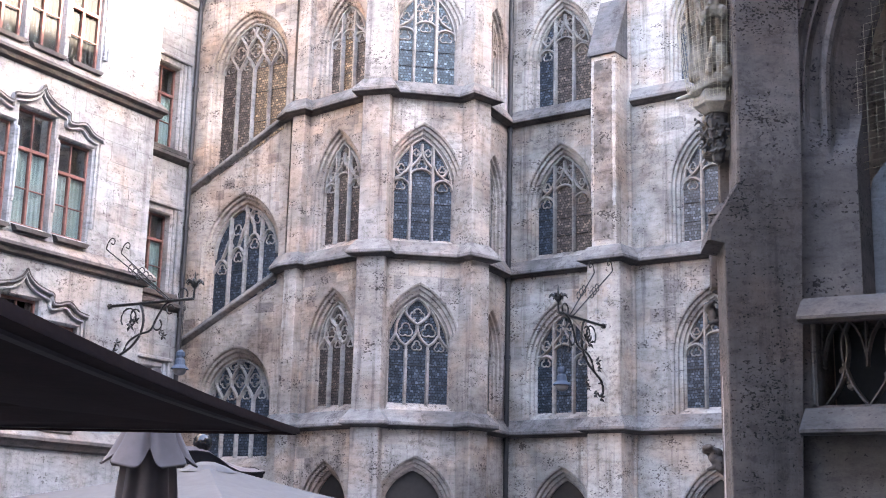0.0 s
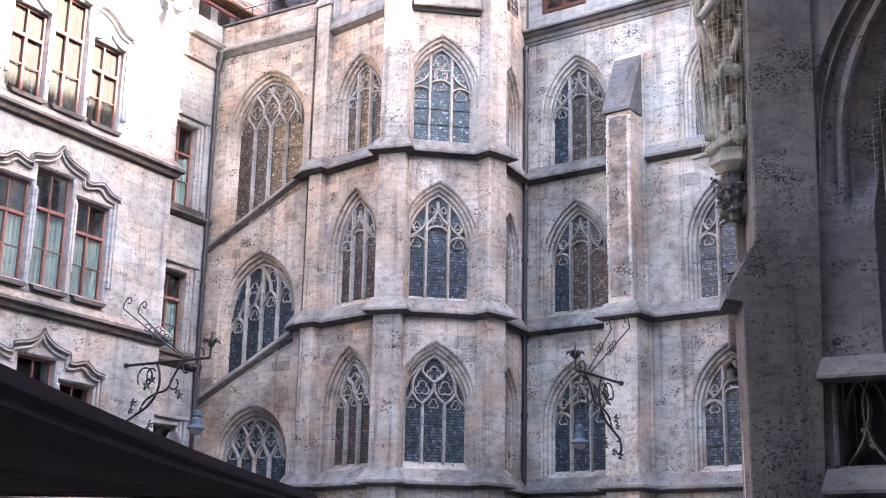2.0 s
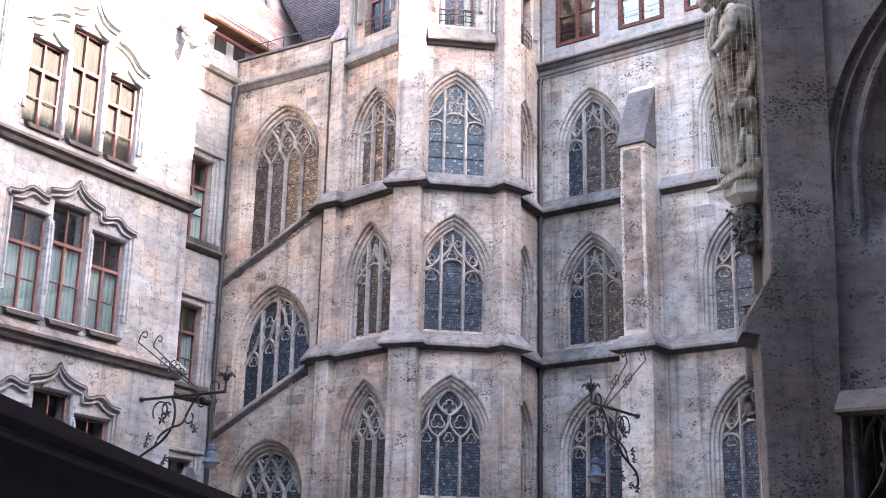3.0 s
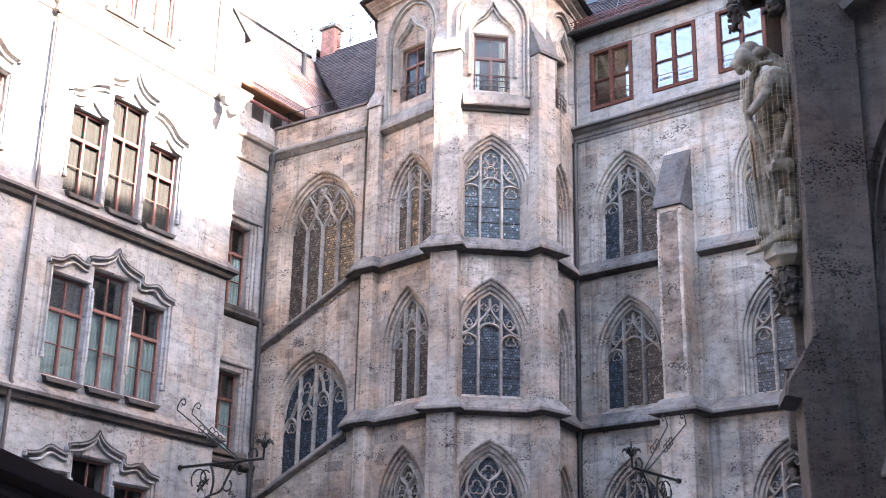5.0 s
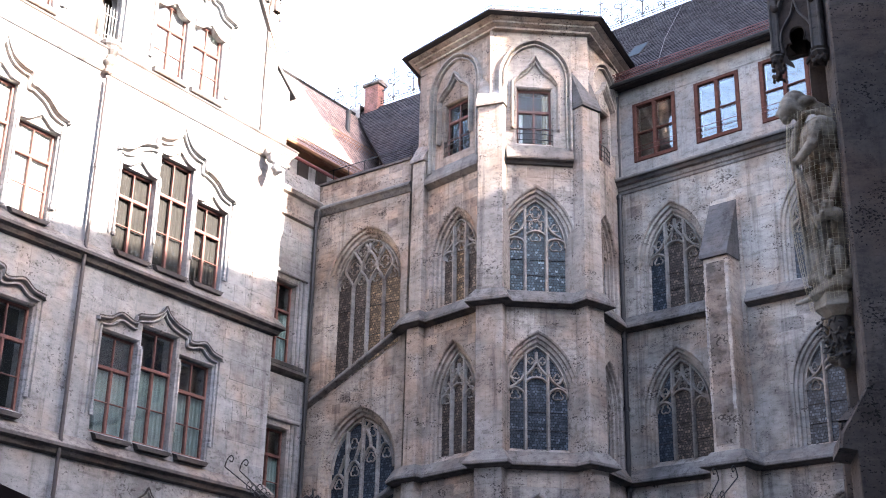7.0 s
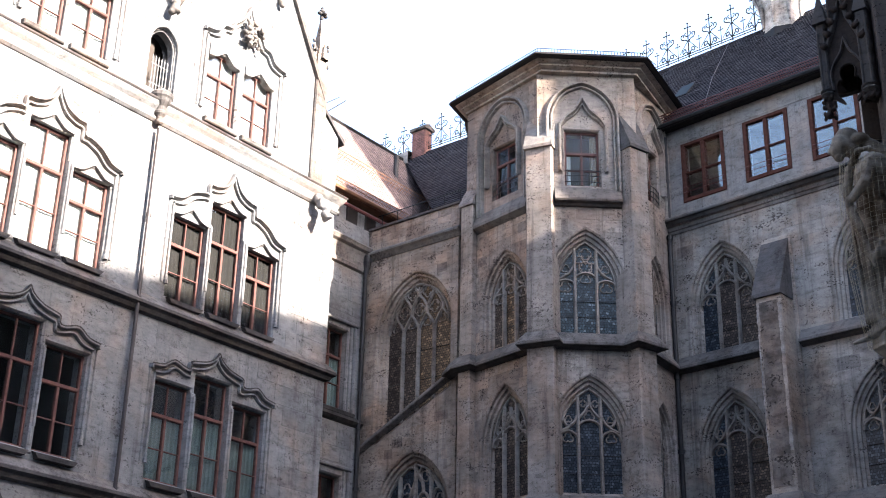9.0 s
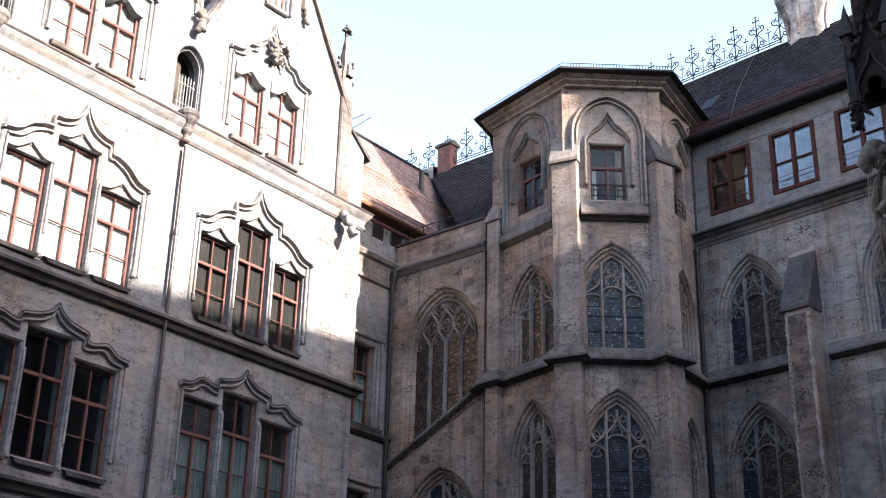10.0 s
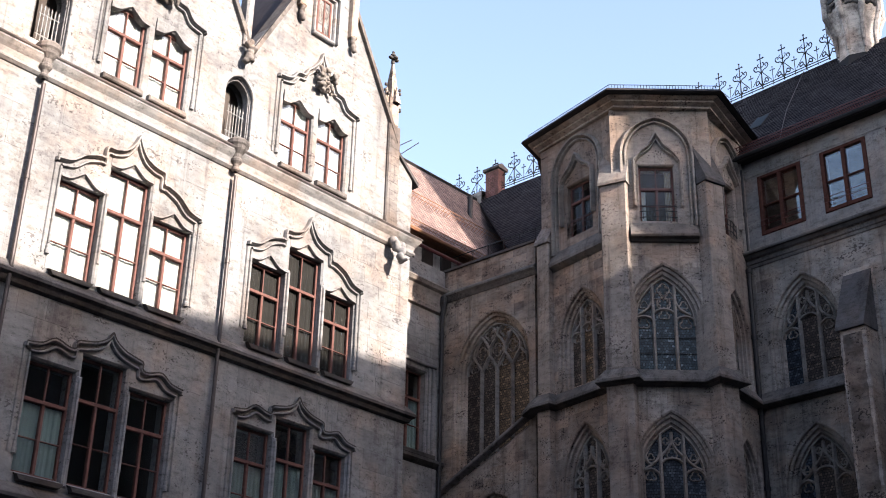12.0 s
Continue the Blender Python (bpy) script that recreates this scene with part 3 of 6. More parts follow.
PB, QB = (-2.40, 35.19), (-1.61, 34.96)
PC, QC = (0.794, 35.24), (1.306, 35.72)
q1, q2, q3, q4, q5, PR = (-4.064, 37.178), (-2.288, 35.58), (-1.533, 35.227), (0.474, 35.58), (1.0, 36.05), (1.955, 37.95)


def u_of(w, p):
    return (w.inverted() @ Vector((p[0], p[1], 0))).x


# (middle, half width, sill, springing, rise, tracery, glass)
o1w = [(-26.68, .74, 14.72, 16.15, 1.20, "wheel"), (-26.68, .74, 10.02, 11.6, 1.42, "ogee"), (-26.68, .74, 5.27, 6.9, 1.36, "flame")]
o2w = [(5.54, .905, 14.64, 16.0, 1.53, "wheel"), (5.54, .905, 9.93, 11.4, 1.55, "ogee"), (5.54, .905, 5.28, 6.75, 1.50, "flame")]
rw = [(-18.38, .9, 14.66, 16.15, 1.50, "ogee"), (-18.38, .9, 10.0, 11.45, 1.50, "ogee"), (-18.38, .9, 5.27, 6.65, 1.48, "ogee"),
      (-13.66, .9, 14.68, 16.1, 1.50, "ogee"), (-13.66, .9, 9.9, 11.4, 1.50, "ogee"), (-13.66, .9, 5.26, 6.7, 1.46, "ogee")]
sw = [(-25.3, 1.28, 13.38, 16.1, 1.58, "net", .47), (-25.25, 1.24, 8.55, 10.0, 1.62, "stair", .42), (-25.2, 1.16, 3.9, 5.55, 1.25, "net", 0.0)]

bu0, bu1 = -28.45, u_of(W_O1, q2) + .45
wall_with(tower, W_O1, [(bu0, 0), (bu1, 0), (bu1, 23.2), (bu0, 23.2)], [o[:5] for o in o1w] + [(-26.75, .72, .3, 2.2, 1.15)],
          [(-27.2, -26.1, 19.55, 21.35)], M_STAIR, label="beige limestone wall with three pointed windows")
cu0, cu1 = u_of(W_O2, q3) - .5, u_of(W_O2, q4) + .55
wall_with(tower, W_O2, [(cu0, 0), (cu1, 0), (cu1, 23.2), (cu0, 23.2)], [o[:5] for o in o2w] + [(5.54, .85, .3, 2.25, 1.2)],
          [(4.95, 6.02, 19.3, 21.2)], M_TOWER, label="beige limestone wall with three pointed windows")
v0, v1 = u_of(W_O3, q5), u_of(W_O3, PR)
vm = (v0 + v1) / 2
wall_with(tower, W_O3, [(v0 - .35, 0), (v1 + .1, 0), (v1 + .1, 23.2), (v0 - .35, 23.2)], [(vm, .55, z, z + 1.5, 1.15, dict(wide=.2)) for z in (14.7, 10.0, 5.3)],
          [(vm - .45, vm + .45, 19.4, 21.2)], M_TOWER)
for o in o1w:
    gothic_window(tower, W_O1, *o[:6], glass=M_LEADWARM, warm=(1,) if o is o1w[0] else ())
for o in o2w:
    gothic_window(tower, W_O2, *o[:6], glass=M_LEADTEAL if o is o2w[0] else M_LEAD)
for z in (14.7, 10.0, 5.3):
    gothic_window(tower, W_O3, vm, .55, z, z + 1.5, 1.15, "ogee")
wood_window(tower, W_O1, -27.2, -26.1, 19.55, 21.35, y=.15, transom=.66, glass=M_GLASS, curtain=M_DRAPE, cur=(.05, .95))
wood_window(tower, W_O2, 4.95, 6.02, 19.3, 21.2, y=.15, transom=.6, glass=M_GLASS, curtain=M_WHITE, cur=(0, .24))
c_ = Geo()
c_.loft([[(5.76 + .19 * k / 14, .28 + .025 * math.sin(k * 1.7), z) for k in range(15)] for z in (19.4, 21.1)], False)
part("curtain", c_, M_BUFF, tower, "tan drawn curtain", W_O2)
wood_window(tower, W_O3, vm - .45, vm + .45, 19.4, 21.2, transom=.66, glass=M_GLASSM)

# blind arches, ogee hoods and guard rails of the top storey
for w, c, zb, hw, spring, crown, peak in ((W_O1, -26.68, 19.55, .55, 21.75, 23.0, 22.37), (W_O2, 5.51, 19.3, .535, 21.55, 22.86, 22.34), (W_O3, vm, 19.4, .45, 21.6, 22.85, 22.2)):
    # two rolls with a hollow between, dying into the sill
    g = Geo()
    for e, wd, out in ((.10, .11, -.15), (-.035, .075, -.10)):
        r = hw + .47 + e
        g.bar([(c + x, spring + z) for x, z in arch(r, crown - spring + e - .1, 12)], wd, out, .06, .45)
        for sx in (-r, r):
            g.bar([(c + sx, 19.1), (c + sx, spring)], wd, out, .06, .45)
    part("blind_arch", g, M_TRIM, tower, "pointed moulded blind arch", w)
    # broad ogee with a sharp upper edge and a deep hollow
    g = Geo()
    for k, wd, out in ((1.0, .10, -.17), (.80, .07, -.10)):
        h = peak - zb - 1.9
        hx = hw + .05 + .13 * k
        half = spline([(hx, zb + .45), (hx, zb + 1.98), (hx - .02, zb + 1.9 + h * .12 * k), (hx * .74, zb + 1.9 + h * .36 * k), (hx * .36, zb + 1.9 + h * .58 * k), (hx * .16, zb + 1.9 + h * .8 * k), (0, zb + 1.9 + h * k)], 4)
        g.bar([(c + x, z) for x, z in half] + [(c - x, z) for x, z in reversed(half[:-1])], wd, out, .06, .45)
    part("hood_mould", g, M_TRIM, tower, "ogee hood mould", w)
    g = Geo()
    g.put([(c - hw - .3, 0, zb - .35), (c + hw + .3, 0, zb - .35), (c + hw, .27, zb), (c - hw, .27, zb), (c - hw - .3, 0.1, zb - .42), (c + hw + .3, 0.1, zb - .42)], [(0, 1, 2, 3), (0, 4, 5, 1), (0, 3, 4), (1, 5, 2)])
    part("sill", g, M_TRIM, tower, m=w)
    g = Geo()
    for zz in (.12, .32, .5):
        g.tube([(c - hw - .04, .02, zb + zz), (c, -.06, zb + zz), (c + hw + .04, .02, zb + zz)], .016, 5)
    for k in range(5):
        x = c - hw + .05 + (2 * hw - .1) * k / 4
        g.tube([(x, .0, zb + .06), (x, -.02, zb + .52)], .012, 5)
    part("guard_rail", g, M_IRON, tower, m=w)

# piers at the corners, with set-offs at each string and a steep weathered cap
def pier(p, q, az, tops, cap_mat, depth=1.1):
    mid = ((p[0] + q[0]) / 2, (p[1] + q[1]) / 2)
    wd = math.hypot(q[0] - p[0], q[1] - p[1]) / 2
    m = pose(mid[0], mid[1], 0, 0, 0, -az)
    g, cg = Geo(), Geo()
    z = 0.0
    for i, (zt, out, cap) in enumerate(tops):
        g.box(-wd, wd, -out, depth, z, zt, .025)
        if cap:
            e = .05
            sec = [(-out - .07, zt), (-out - .07, zt + .10), (depth * .72, zt + cap), (depth, zt + cap), (depth, zt)]
            cg.loft([[(x, y, zz) for y, zz in sec] for x in (-wd - e, wd + e)])
            cg.f += [(0, 1, 2, 3, 4), (5, 6, 7, 8, 9)]
        z = zt
    ob = part("pier", g, M_TOWER, tower, "squared corner pier with sloping set-offs", m)
    part("pier_cap", cg, cap_mat, ob, "steep weathered cap", m)
    return ob


pier(PA, QA, 36, [(4.7, .06, 0), (9.4, .04, 0), (14.1, .0, 0), (19.6, -.05, 1.5)], M_TOWER)
pier(PB, QB, 16, [(4.7, .06, 0), (9.4, .04, 0), (14.1, .02, 0), (20.5, .0, 2.2)], M_TRIM)
pier(PC, QC, -43, [(4.7, .06, 0), (9.4, .04, 0), (14.1, .02, 0), (20.5, .0, 2.2)], M_CAP)

corner = [(-.353, .455), (.10, .165), (.36, .44), (0, 1.0)]
mq = pose((PC[0] + QC[0]) / 2, (PC[1] + QC[1]) / 2, 0, 0, 0, 43)
g = Geo().loft([[(x, y, z) for x, y in corner] for z in (18.8, 23.14)])
part("corner_stone", g, M_TOWER, tower, "limestone corner above the pier", mq)

# string courses wrap walls and piers of tower and right wing
bp = 0.78
face = [plan(W_S, -23.78), PA, QA, q1, q2, PB, QB, q3, q4, PC, QC, q5, PR]
SPROF = [(-.05, .42), (.02, .40), (.25, .06), (.25, .0), (-.05, .0)]
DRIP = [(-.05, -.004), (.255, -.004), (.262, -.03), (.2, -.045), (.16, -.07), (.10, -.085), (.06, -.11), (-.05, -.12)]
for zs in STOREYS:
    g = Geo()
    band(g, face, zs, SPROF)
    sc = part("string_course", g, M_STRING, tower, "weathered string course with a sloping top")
    part("drip_mould", band(Geo(), face, zs, DRIP), M_DARKLEDGE, sc, "dark drip mould")
g = Geo()
band(g, [q1, q2], 18.75, [(-.05, .5), (.02, .48), (.22, .06), (.22, -.04), (.1, -.12), (-.05, -.2)])
part("string_course", g, M_STRING, tower)
g = Geo()
band(g, [q3, q4], 18.72, [(-.05, .5), (.02, .48), (.24, .05), (.24, .0), (.1, -.02), (-.05, -.04)])
sc = part("string_course", g, M_STRING, tower, "projecting ledge below the top window")
part("drip_mould", band(Geo(), [q3, q4], 18.715, [(-.05, -.01), (.235, -.01), (.24, -.035), (.12, -.07), (.08, -.14), (-.05, -.16)]), M_DARKLEDGE, sc, "dark drip mould")

# eaves of the tower: moulded cornice, dark sheet edge, low roof, snow rail
TA, TB, TC = (-4.48, 37.53), (-1.86, 35.06), (1.08, 35.60)
back_l, back_r = (-2.9, 42.5), (2.6, 39.6)
eave = [back_l, TA, TB, TC, back_r]
g = Geo()
band(g, eave, 23.16, [(-.2, .34), (.36, .34), (.36, .29), (.27, .25), (.2, .23), (.2, .17), (.12, .13), (.05, .1), (.05, .03), (-.2, 0)])
part("cornice", g, M_TOWER, tower, "moulded stone eaves cornice")
g = Geo()
band(g, eave, 23.5, [(-.3, .14), (.50, .12), (.56, .02), (.48, -.02), (-.3, -.02)])
part("gutter", g, M_SHEET, tower, "dark sheet metal gutter edge")
g = Geo()
top = line_offset(eave, .46)
base = [(p.x, p.y, 23.6) for p in top]
g.put(base + [(-1.4, 39.6, 24.6)], [(i, i + 1, len(base)) for i in range(len(base) - 1)] + [(len(base) - 1, 0, len(base))])
part("roof", g, M_SHEET, tower, "low dark metal roof")
g = Geo()
rail = line_offset(eave, .34)
for i in range(1, len(rail) - 2):
    a, b = rail[i], rail[i + 1]
    n = int((b - a).length / .09)
    for k in range(n + 1):
        p = a.lerp(b, k / n)
        g.tube([(p.x, p.y, 23.58), (p.x, p.y, 23.84)], .009, 4)
    for zz in (23.66, 23.84):
        g.tube([(a.x, a.y, zz), (b.x, b.y, zz)], .012, 4)
a, b = rail[0], rail[1]
for zz in (23.66, 23.84):
    g.tube([(a.x, a.y, zz), (b.x, b.y, zz)], .012, 4)
part("snow_rail", g, M_SHEET, tower, "thin metal snow guard along the eaves")
g = Geo()
g.put([(TA[0], TA[1], 0), (back_l[0], back_l[1], 0), (back_l[0], back_l[1], 23.2), (TA[0], TA[1], 23.2)], [(0, 1, 2, 3)])
g.put([(back_l[0], back_l[1], 0), (back_r[0], back_r[1], 0), (back_r[0], back_r[1], 23.2), (back_l[0], back_l[1], 23.2)], [(0, 1, 2, 3)])
part("side_wall", g, M_TOWER, tower)
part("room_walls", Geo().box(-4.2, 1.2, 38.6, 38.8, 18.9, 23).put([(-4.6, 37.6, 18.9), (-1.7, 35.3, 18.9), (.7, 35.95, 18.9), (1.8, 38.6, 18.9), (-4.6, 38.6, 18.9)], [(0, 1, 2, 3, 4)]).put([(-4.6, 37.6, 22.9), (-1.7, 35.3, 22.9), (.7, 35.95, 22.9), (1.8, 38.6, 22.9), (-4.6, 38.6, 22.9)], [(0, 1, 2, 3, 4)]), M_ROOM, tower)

# stair wing beside the tower, with windows that climb with the stair
stairs = thing("stair_wing", "beige limestone stair wing with windows stepping up along sloping strings", "building", (-6.5, 38.8, 0))
s0, s1 = -27.43, -23.5
wall_with(stairs, W_S, [(s0, 0), (s1, 0), (s1, 19.0), (s0, 19.0)],
          [(o[0], o[1], o[2], o[3], o[4], dict(slope=o[6])) for o in sw], (), M_STAIR, label="pinkish limestone wall with three large traceried windows")
for o, warm in zip(sw, ((2, 3), (), ())):
    gothic_window(stairs, W_S, *o[:6], slope=o[6], glass=M_LEAD if o is not sw[0] else M_LEADWARM, warm=warm)
for (ua, za), (ub, zb) in (((-27.4, 12.22), (-23.7, 14.1)), ((-27.4, 7.32), (-23.75, 9.2))):
    g = Geo()
    pr = [(0, .22), (-.05, .21), (-.17, .05), (-.17, -.0), (-.09, -.05), (0, -.09)]
    g.loft([[(u, y, z + h) for y, h in pr] for u, z in ((ua, za), (ub, zb))])
    part("sloping_string", g, M_STRING, stairs, "string course that follows the stair", W_S)
g = Geo()
band(g, [plan(W_S, s0), plan(W_S, s1 + .1)], 18.95, [(-.1, .24), (.1, .22), (.2, .12), (.2, .06), (.12, .0), (.08, -.06), (.04, -.12), (-.1, -.16)])
part("cornice", g, M_STRING, stairs, "moulded stone cornice")
g = Geo()
g.box(s0, s1, .02, .6, 19.0, 20.0, .02)
part("parapet", g, M_STAIR, stairs, "stone parapet with a weathered coping", W_S)
g = Geo()
g.put([(s0, -.04, 20.0), (s1, -.04, 20.0), (s1, .66, 20.0), (s0, .66, 20.0), (s0, .3, 20.22), (s1, .3, 20.22), (s0, -.04, 20.08), (s1, -.04, 20.08)],
      [(0, 1, 7, 6), (6, 7, 5, 4), (4, 5, 2, 3), (0, 3, 2, 1), (0, 6, 4, 3), (1, 2, 5, 7)])
part("coping", g, M_CAP, stairs, "rain-darkened sloping coping", W_S)
g = Geo()
for k in range(6):
    u = s0 + .2 + (s1 - s0 - .5) * k / 5
    g.tube([(u, .45, 20.1), (u, .45, 20.75)], .016, 5)
g.tube([(s0, .45, 20.75), (s1 - .1, .45, 20.75)], .018, 5)
part("railing", g, M_IRON, stairs, "thin iron railing", W_S)


def roof_plane(parent, name, w, u0, u1, y0, z0, y1, z1, mat, cut0=0.0, cut1=0.0, label="", bond=.5, lip=.034, gap=.004):
    """A tiled slope from the eave (y0, z0) to the ridge (y1, z1) of a wall frame; cut: how far the ridge is shortened."""
    run, rise = y1 - y0, z1 - z0
    ln = math.hypot(run, rise)
    m = w @ Matrix.Translation((0, y0, z0)) @ pose(0, 0, 0, math.degrees(math.atan2(rise, run)))
    g = Geo()
    top = [(u0, 0), (u1, 0), (u1 - cut1, ln), (u0 + cut0, ln)]
    g.put([(x, y, 0) for x, y in top] + [(x, y, -.14) for x, y in top], [(0, 1, 2, 3), (7, 6, 5, 4), (0, 4, 5, 1), (1, 5, 6, 2), (2, 6, 7, 3), (3, 7, 4, 0)])
    base = part(name, g, M_SHEET, parent, label, m)
    g = Geo()
    tw_, th_ = .19, .175
    rr = random.Random(int(abs(u0) * 10))
    rows = int(ln / th_)
    for j in range(rows):
        y = j * th_
        k0, k1 = u0 + cut0 * y / ln, u1 - cut1 * y / ln
        x = k0 - (tw_ * bond if j % 2 else 0)
        while x < k1:
            a, c = max(x, k0) + gap, min(x + tw_, k1) - gap
            if c - a > .03:
                h = lip * (1 + rr.uniform(-.18, .24))
                k = len(g.v)
                g.v += [(a, y, h), (c, y, h), (c, y + th_ * 1.06, .006), (a, y + th_ * 1.06, .006), (a, y, .001), (c, y, .001)]
                g.f += [(k, k + 1, k + 2, k + 3), (k + 4, k + 5, k + 1, k)]
            x += tw_
    me = bpy.data.meshes.new("roof_tiles")
    me.from_pydata(g.v, [], g.f)
    me.materials.append(mat)
    tagged(hang(new("roof_tiles", me), base, "clay plain tiles laid in courses", m), kind="stuff")
    return base, m, ln


roof_plane(stairs, "roof", W_S, -25.0, -22.0, .9, 20.0, 6.0, 26.5, M_TILEDARK, cut0=-6.2, label="steep dark tiled roof")
part("roof", Geo().put([(-33.5, 11.1, 20), (-22, 11.1, 20), (-22, 6, 26.5), (-33.5, 6, 26.5)], [(0, 1, 2, 3)]), M_SHEET, stairs, m=W_S)

# ---- right wing ----
wing = thing("right_wing", "grey limestone wing with traceried windows, attic storey and tiled roof", "building", (7.0, 34.5, 0))
ru0, ru1 = -20.2, -7.0
wall_with(wing, W_R, [(ru0, 0), (ru1, 0), (ru1, 19.0), (ru0, 19.0)], [o[:5] for o in rw] + [(-18.3, .8, .3, 2.1, 1.25), (-13.66, .8, .3, 2.1, 1.25)], (), M_TOWER,
          label="grey-beige limestone wall with two bays of pointed windows")
for i, o in enumerate(rw):
    # Middle lights of the first two windows carry warm reflections as tint.
    gothic_window(wing, W_R, *o[:6], warm=(1, 2) if i < 2 else (), warm_glass=M_LEADWARM)
path = [PR, plan(W_R, -16.98), plan(W_R, -16.98, -bp), plan(W_R, -16.02, -bp), plan(W_R, -15.95, -.14), plan(W_R, -15.95), plan(W_R, ru1)]
for i, zs in enumerate(STOREYS):
    g = Geo()
    if i < 2:
        band(g, path, zs, SPROF)
    else:
        band(g, path[:2], zs, SPROF)
        band(g, path[5:], zs, SPROF)
    sc = part("string_course", g, M_STRING, wing, "weathered string course with a sloping top")
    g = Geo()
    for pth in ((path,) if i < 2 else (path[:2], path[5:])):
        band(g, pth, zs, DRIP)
    part("drip_mould", g, M_DARKLEDGE, sc, "dark drip mould")
for g, lab in ((Geo().box(-17.02, -15.98, -bp - .06, .02, 0, 9.4, .03), "broad foot of the buttress"), (Geo().box(-16.9, -16.1, -bp, .02, 9.4, 15.47, .03), "tall streaked buttress shaft")):
    part("buttress", g, M_TOWER, wing, lab, W_R)
rq = random.Random(21)
for (ua, ub), (za, zb_), mat_, pd, lab in (((-16.82, -16.2), (9.95, 15.3), M_ROUGH, .012, "bared rough stone face"), ((-16.9, -16.845), (10.6, 15.1), M_RENDER, .026, "ragged edge of pale render"), ((-16.23, -16.105), (10.9, 15.2), M_RENDER, .026, "ragged edge of pale render")):
    n_ = int((zb_ - za) / .09)
    lft = [(ua + rq.uniform(-.0, .035), za + (zb_ - za) * k / n_) for k in range(n_ + 1)]
    rgt = [(ub - rq.uniform(-.0, .035), za + (zb_ - za) * k / n_) for k in range(n_ + 1)]
    part("facing", Geo().slab(rgt + lft[::-1], -bp - pd, -bp + .01), mat_, wing, lab, W_R)
for u_, z_, r_ in ((-16.62, 8.45, .13), (-16.42, 8.2, .08), (-16.7, 7.9, .07), (-16.5, 7.6, .1), (-16.33, 8.6, .06), (-16.75, 7.2, .06)):
    blob = [(u_ + r_ * rq.uniform(.5, 1.1) * math.cos(k * math.pi / 6), z_ + r_ * rq.uniform(.6, 1.4) * math.sin(k * math.pi / 6)) for k in range(12)]
    part("facing", Geo().slab(blob, -bp - .075, -bp), M_RENDER, wing, "flake of pale render", W_R)
g = Geo().box(-17.0, -15.9, -.14, .02, 0, 9.4, .03).box(-16.95, -16.0, -.1, .02, 9.4, 17.2, .03)
g.put([(-16.95, -.1, 17.2), (-16.0, -.1, 17.2), (-16.0, .0, 17.6), (-16.95, .0, 17.6)], [(0, 1, 2, 3)])
part("pilaster", g, M_TOWER, wing, "flat strip behind the buttress", W_R)
g = Geo()
sl = [(-bp - .1, 15.45), (-bp - .1, 15.56), (-.06, 17.42), (-.06, 15.45)]
g.loft([[(-16.96, y, z) for y, z in sl], [(-16.06, y, z) for y, z in sl]])
g.f += [(0, 1, 2, 3), (4, 5, 6, 7)]
part("buttress_cap", g, M_CAP, wing, "steep rain-darkened buttress cap", W_R)
g = Geo()
band(g, [PR, plan(W_R, ru1)], 18.75, [(-.1, .46), (.2, .42), (.28, .36), (.28, .32), (.2, .27), (.16, .16), (.09, .12), (.07, .0), (.04, -.02), (.03, -.12), (-.1, -.14)])
co = part("cornice", g, M_STRING, wing, "moulded stone cornice")
part("drip_mould", band(Geo(), [PR, plan(W_R, ru1)], 18.75, [(-.05, .30), (.285, .318), (.285, .27), (.215, .25), (.17, .15), (-.05, .15)]), M_DARKLEDGE, co, "dark drip mould")
# attic storey
ax = [(-19.5, -18.0), (-17.25, -15.77), (-15.02, -13.5), (-12.8, -11.3), (-10.5, -9.0)]
wall_with(wing, wall_at(35, 32.207), [(ru0, 19.0), (ru1, 19.0), (ru1, 22.3), (ru0, 22.3)], (), [(a, b, 19.66, 21.68) for a, b in ax], M_PLASTER, .45, "attic_wall", "grey rendered attic wall")
for a, b in ax:
    um = (a + b) / 2
    g = Geo()
    y = -.03
    f = .10
    g.box(a - .03, a + f, y, .2, 19.63, 21.71, .015).box(b - f, b + .03, y, .2, 19.63, 21.71, .015).box(a + f, b - f, y, .2, 19.63, 19.76, .015).box(a + f, b - f, y, .2, 21.6, 21.71, .015)
    g.box(um - .06, um + .06, y + .01, .2, 19.76, 21.6, .012)
    for c, d in ((a + f, um - .06), (um + .06, b - f)):
        g.box(c, d, y + .03, .16, 20.62, 20.66)
    win = part("window", g, M_WOODRED, wing, "dark red-brown framed two-leaf attic window", W_R)
    for c, d in ((a + f, um - .06), (um + .06, b - f)):
        for e, h in ((19.76, 20.62), (20.66, 21.6)):
            ob = part("pane", Geo().box(c, d, .05, .056, e, h), M_GLASSM, win, m=W_R)
            ob.visible_shadow = False
    g = Geo()
    for zz in (19.95, 20.12):
        g.tube([(a, -.06, zz), (b, -.06, zz)], .012, 4)
    part("guard_rail", g, M_RUST, win, m=W_R)
g = Geo()
g.box(ru0 + .1, ru1, -.02, .02, 21.78, 22.3)
part("fascia", g, M_PLASTER, wing, m=W_R)
g = Geo()
g.tube([(ru0 - .3, -.42, 22.37), (ru1, -.42, 22.37)], .085, 8)
g.box(ru0 - .3, ru1, -.42, .1, 22.31, 22.35)
part("gutter", g, M_SHEET, wing, "dark eaves gutter", W_R)
rp, rm, rl = roof_plane(wing, "roof", W_R, -24.5, ru1, -.35, 22.36, 4.8, 28.2, M_TILEDARK, label="steep dark brown tiled roof")
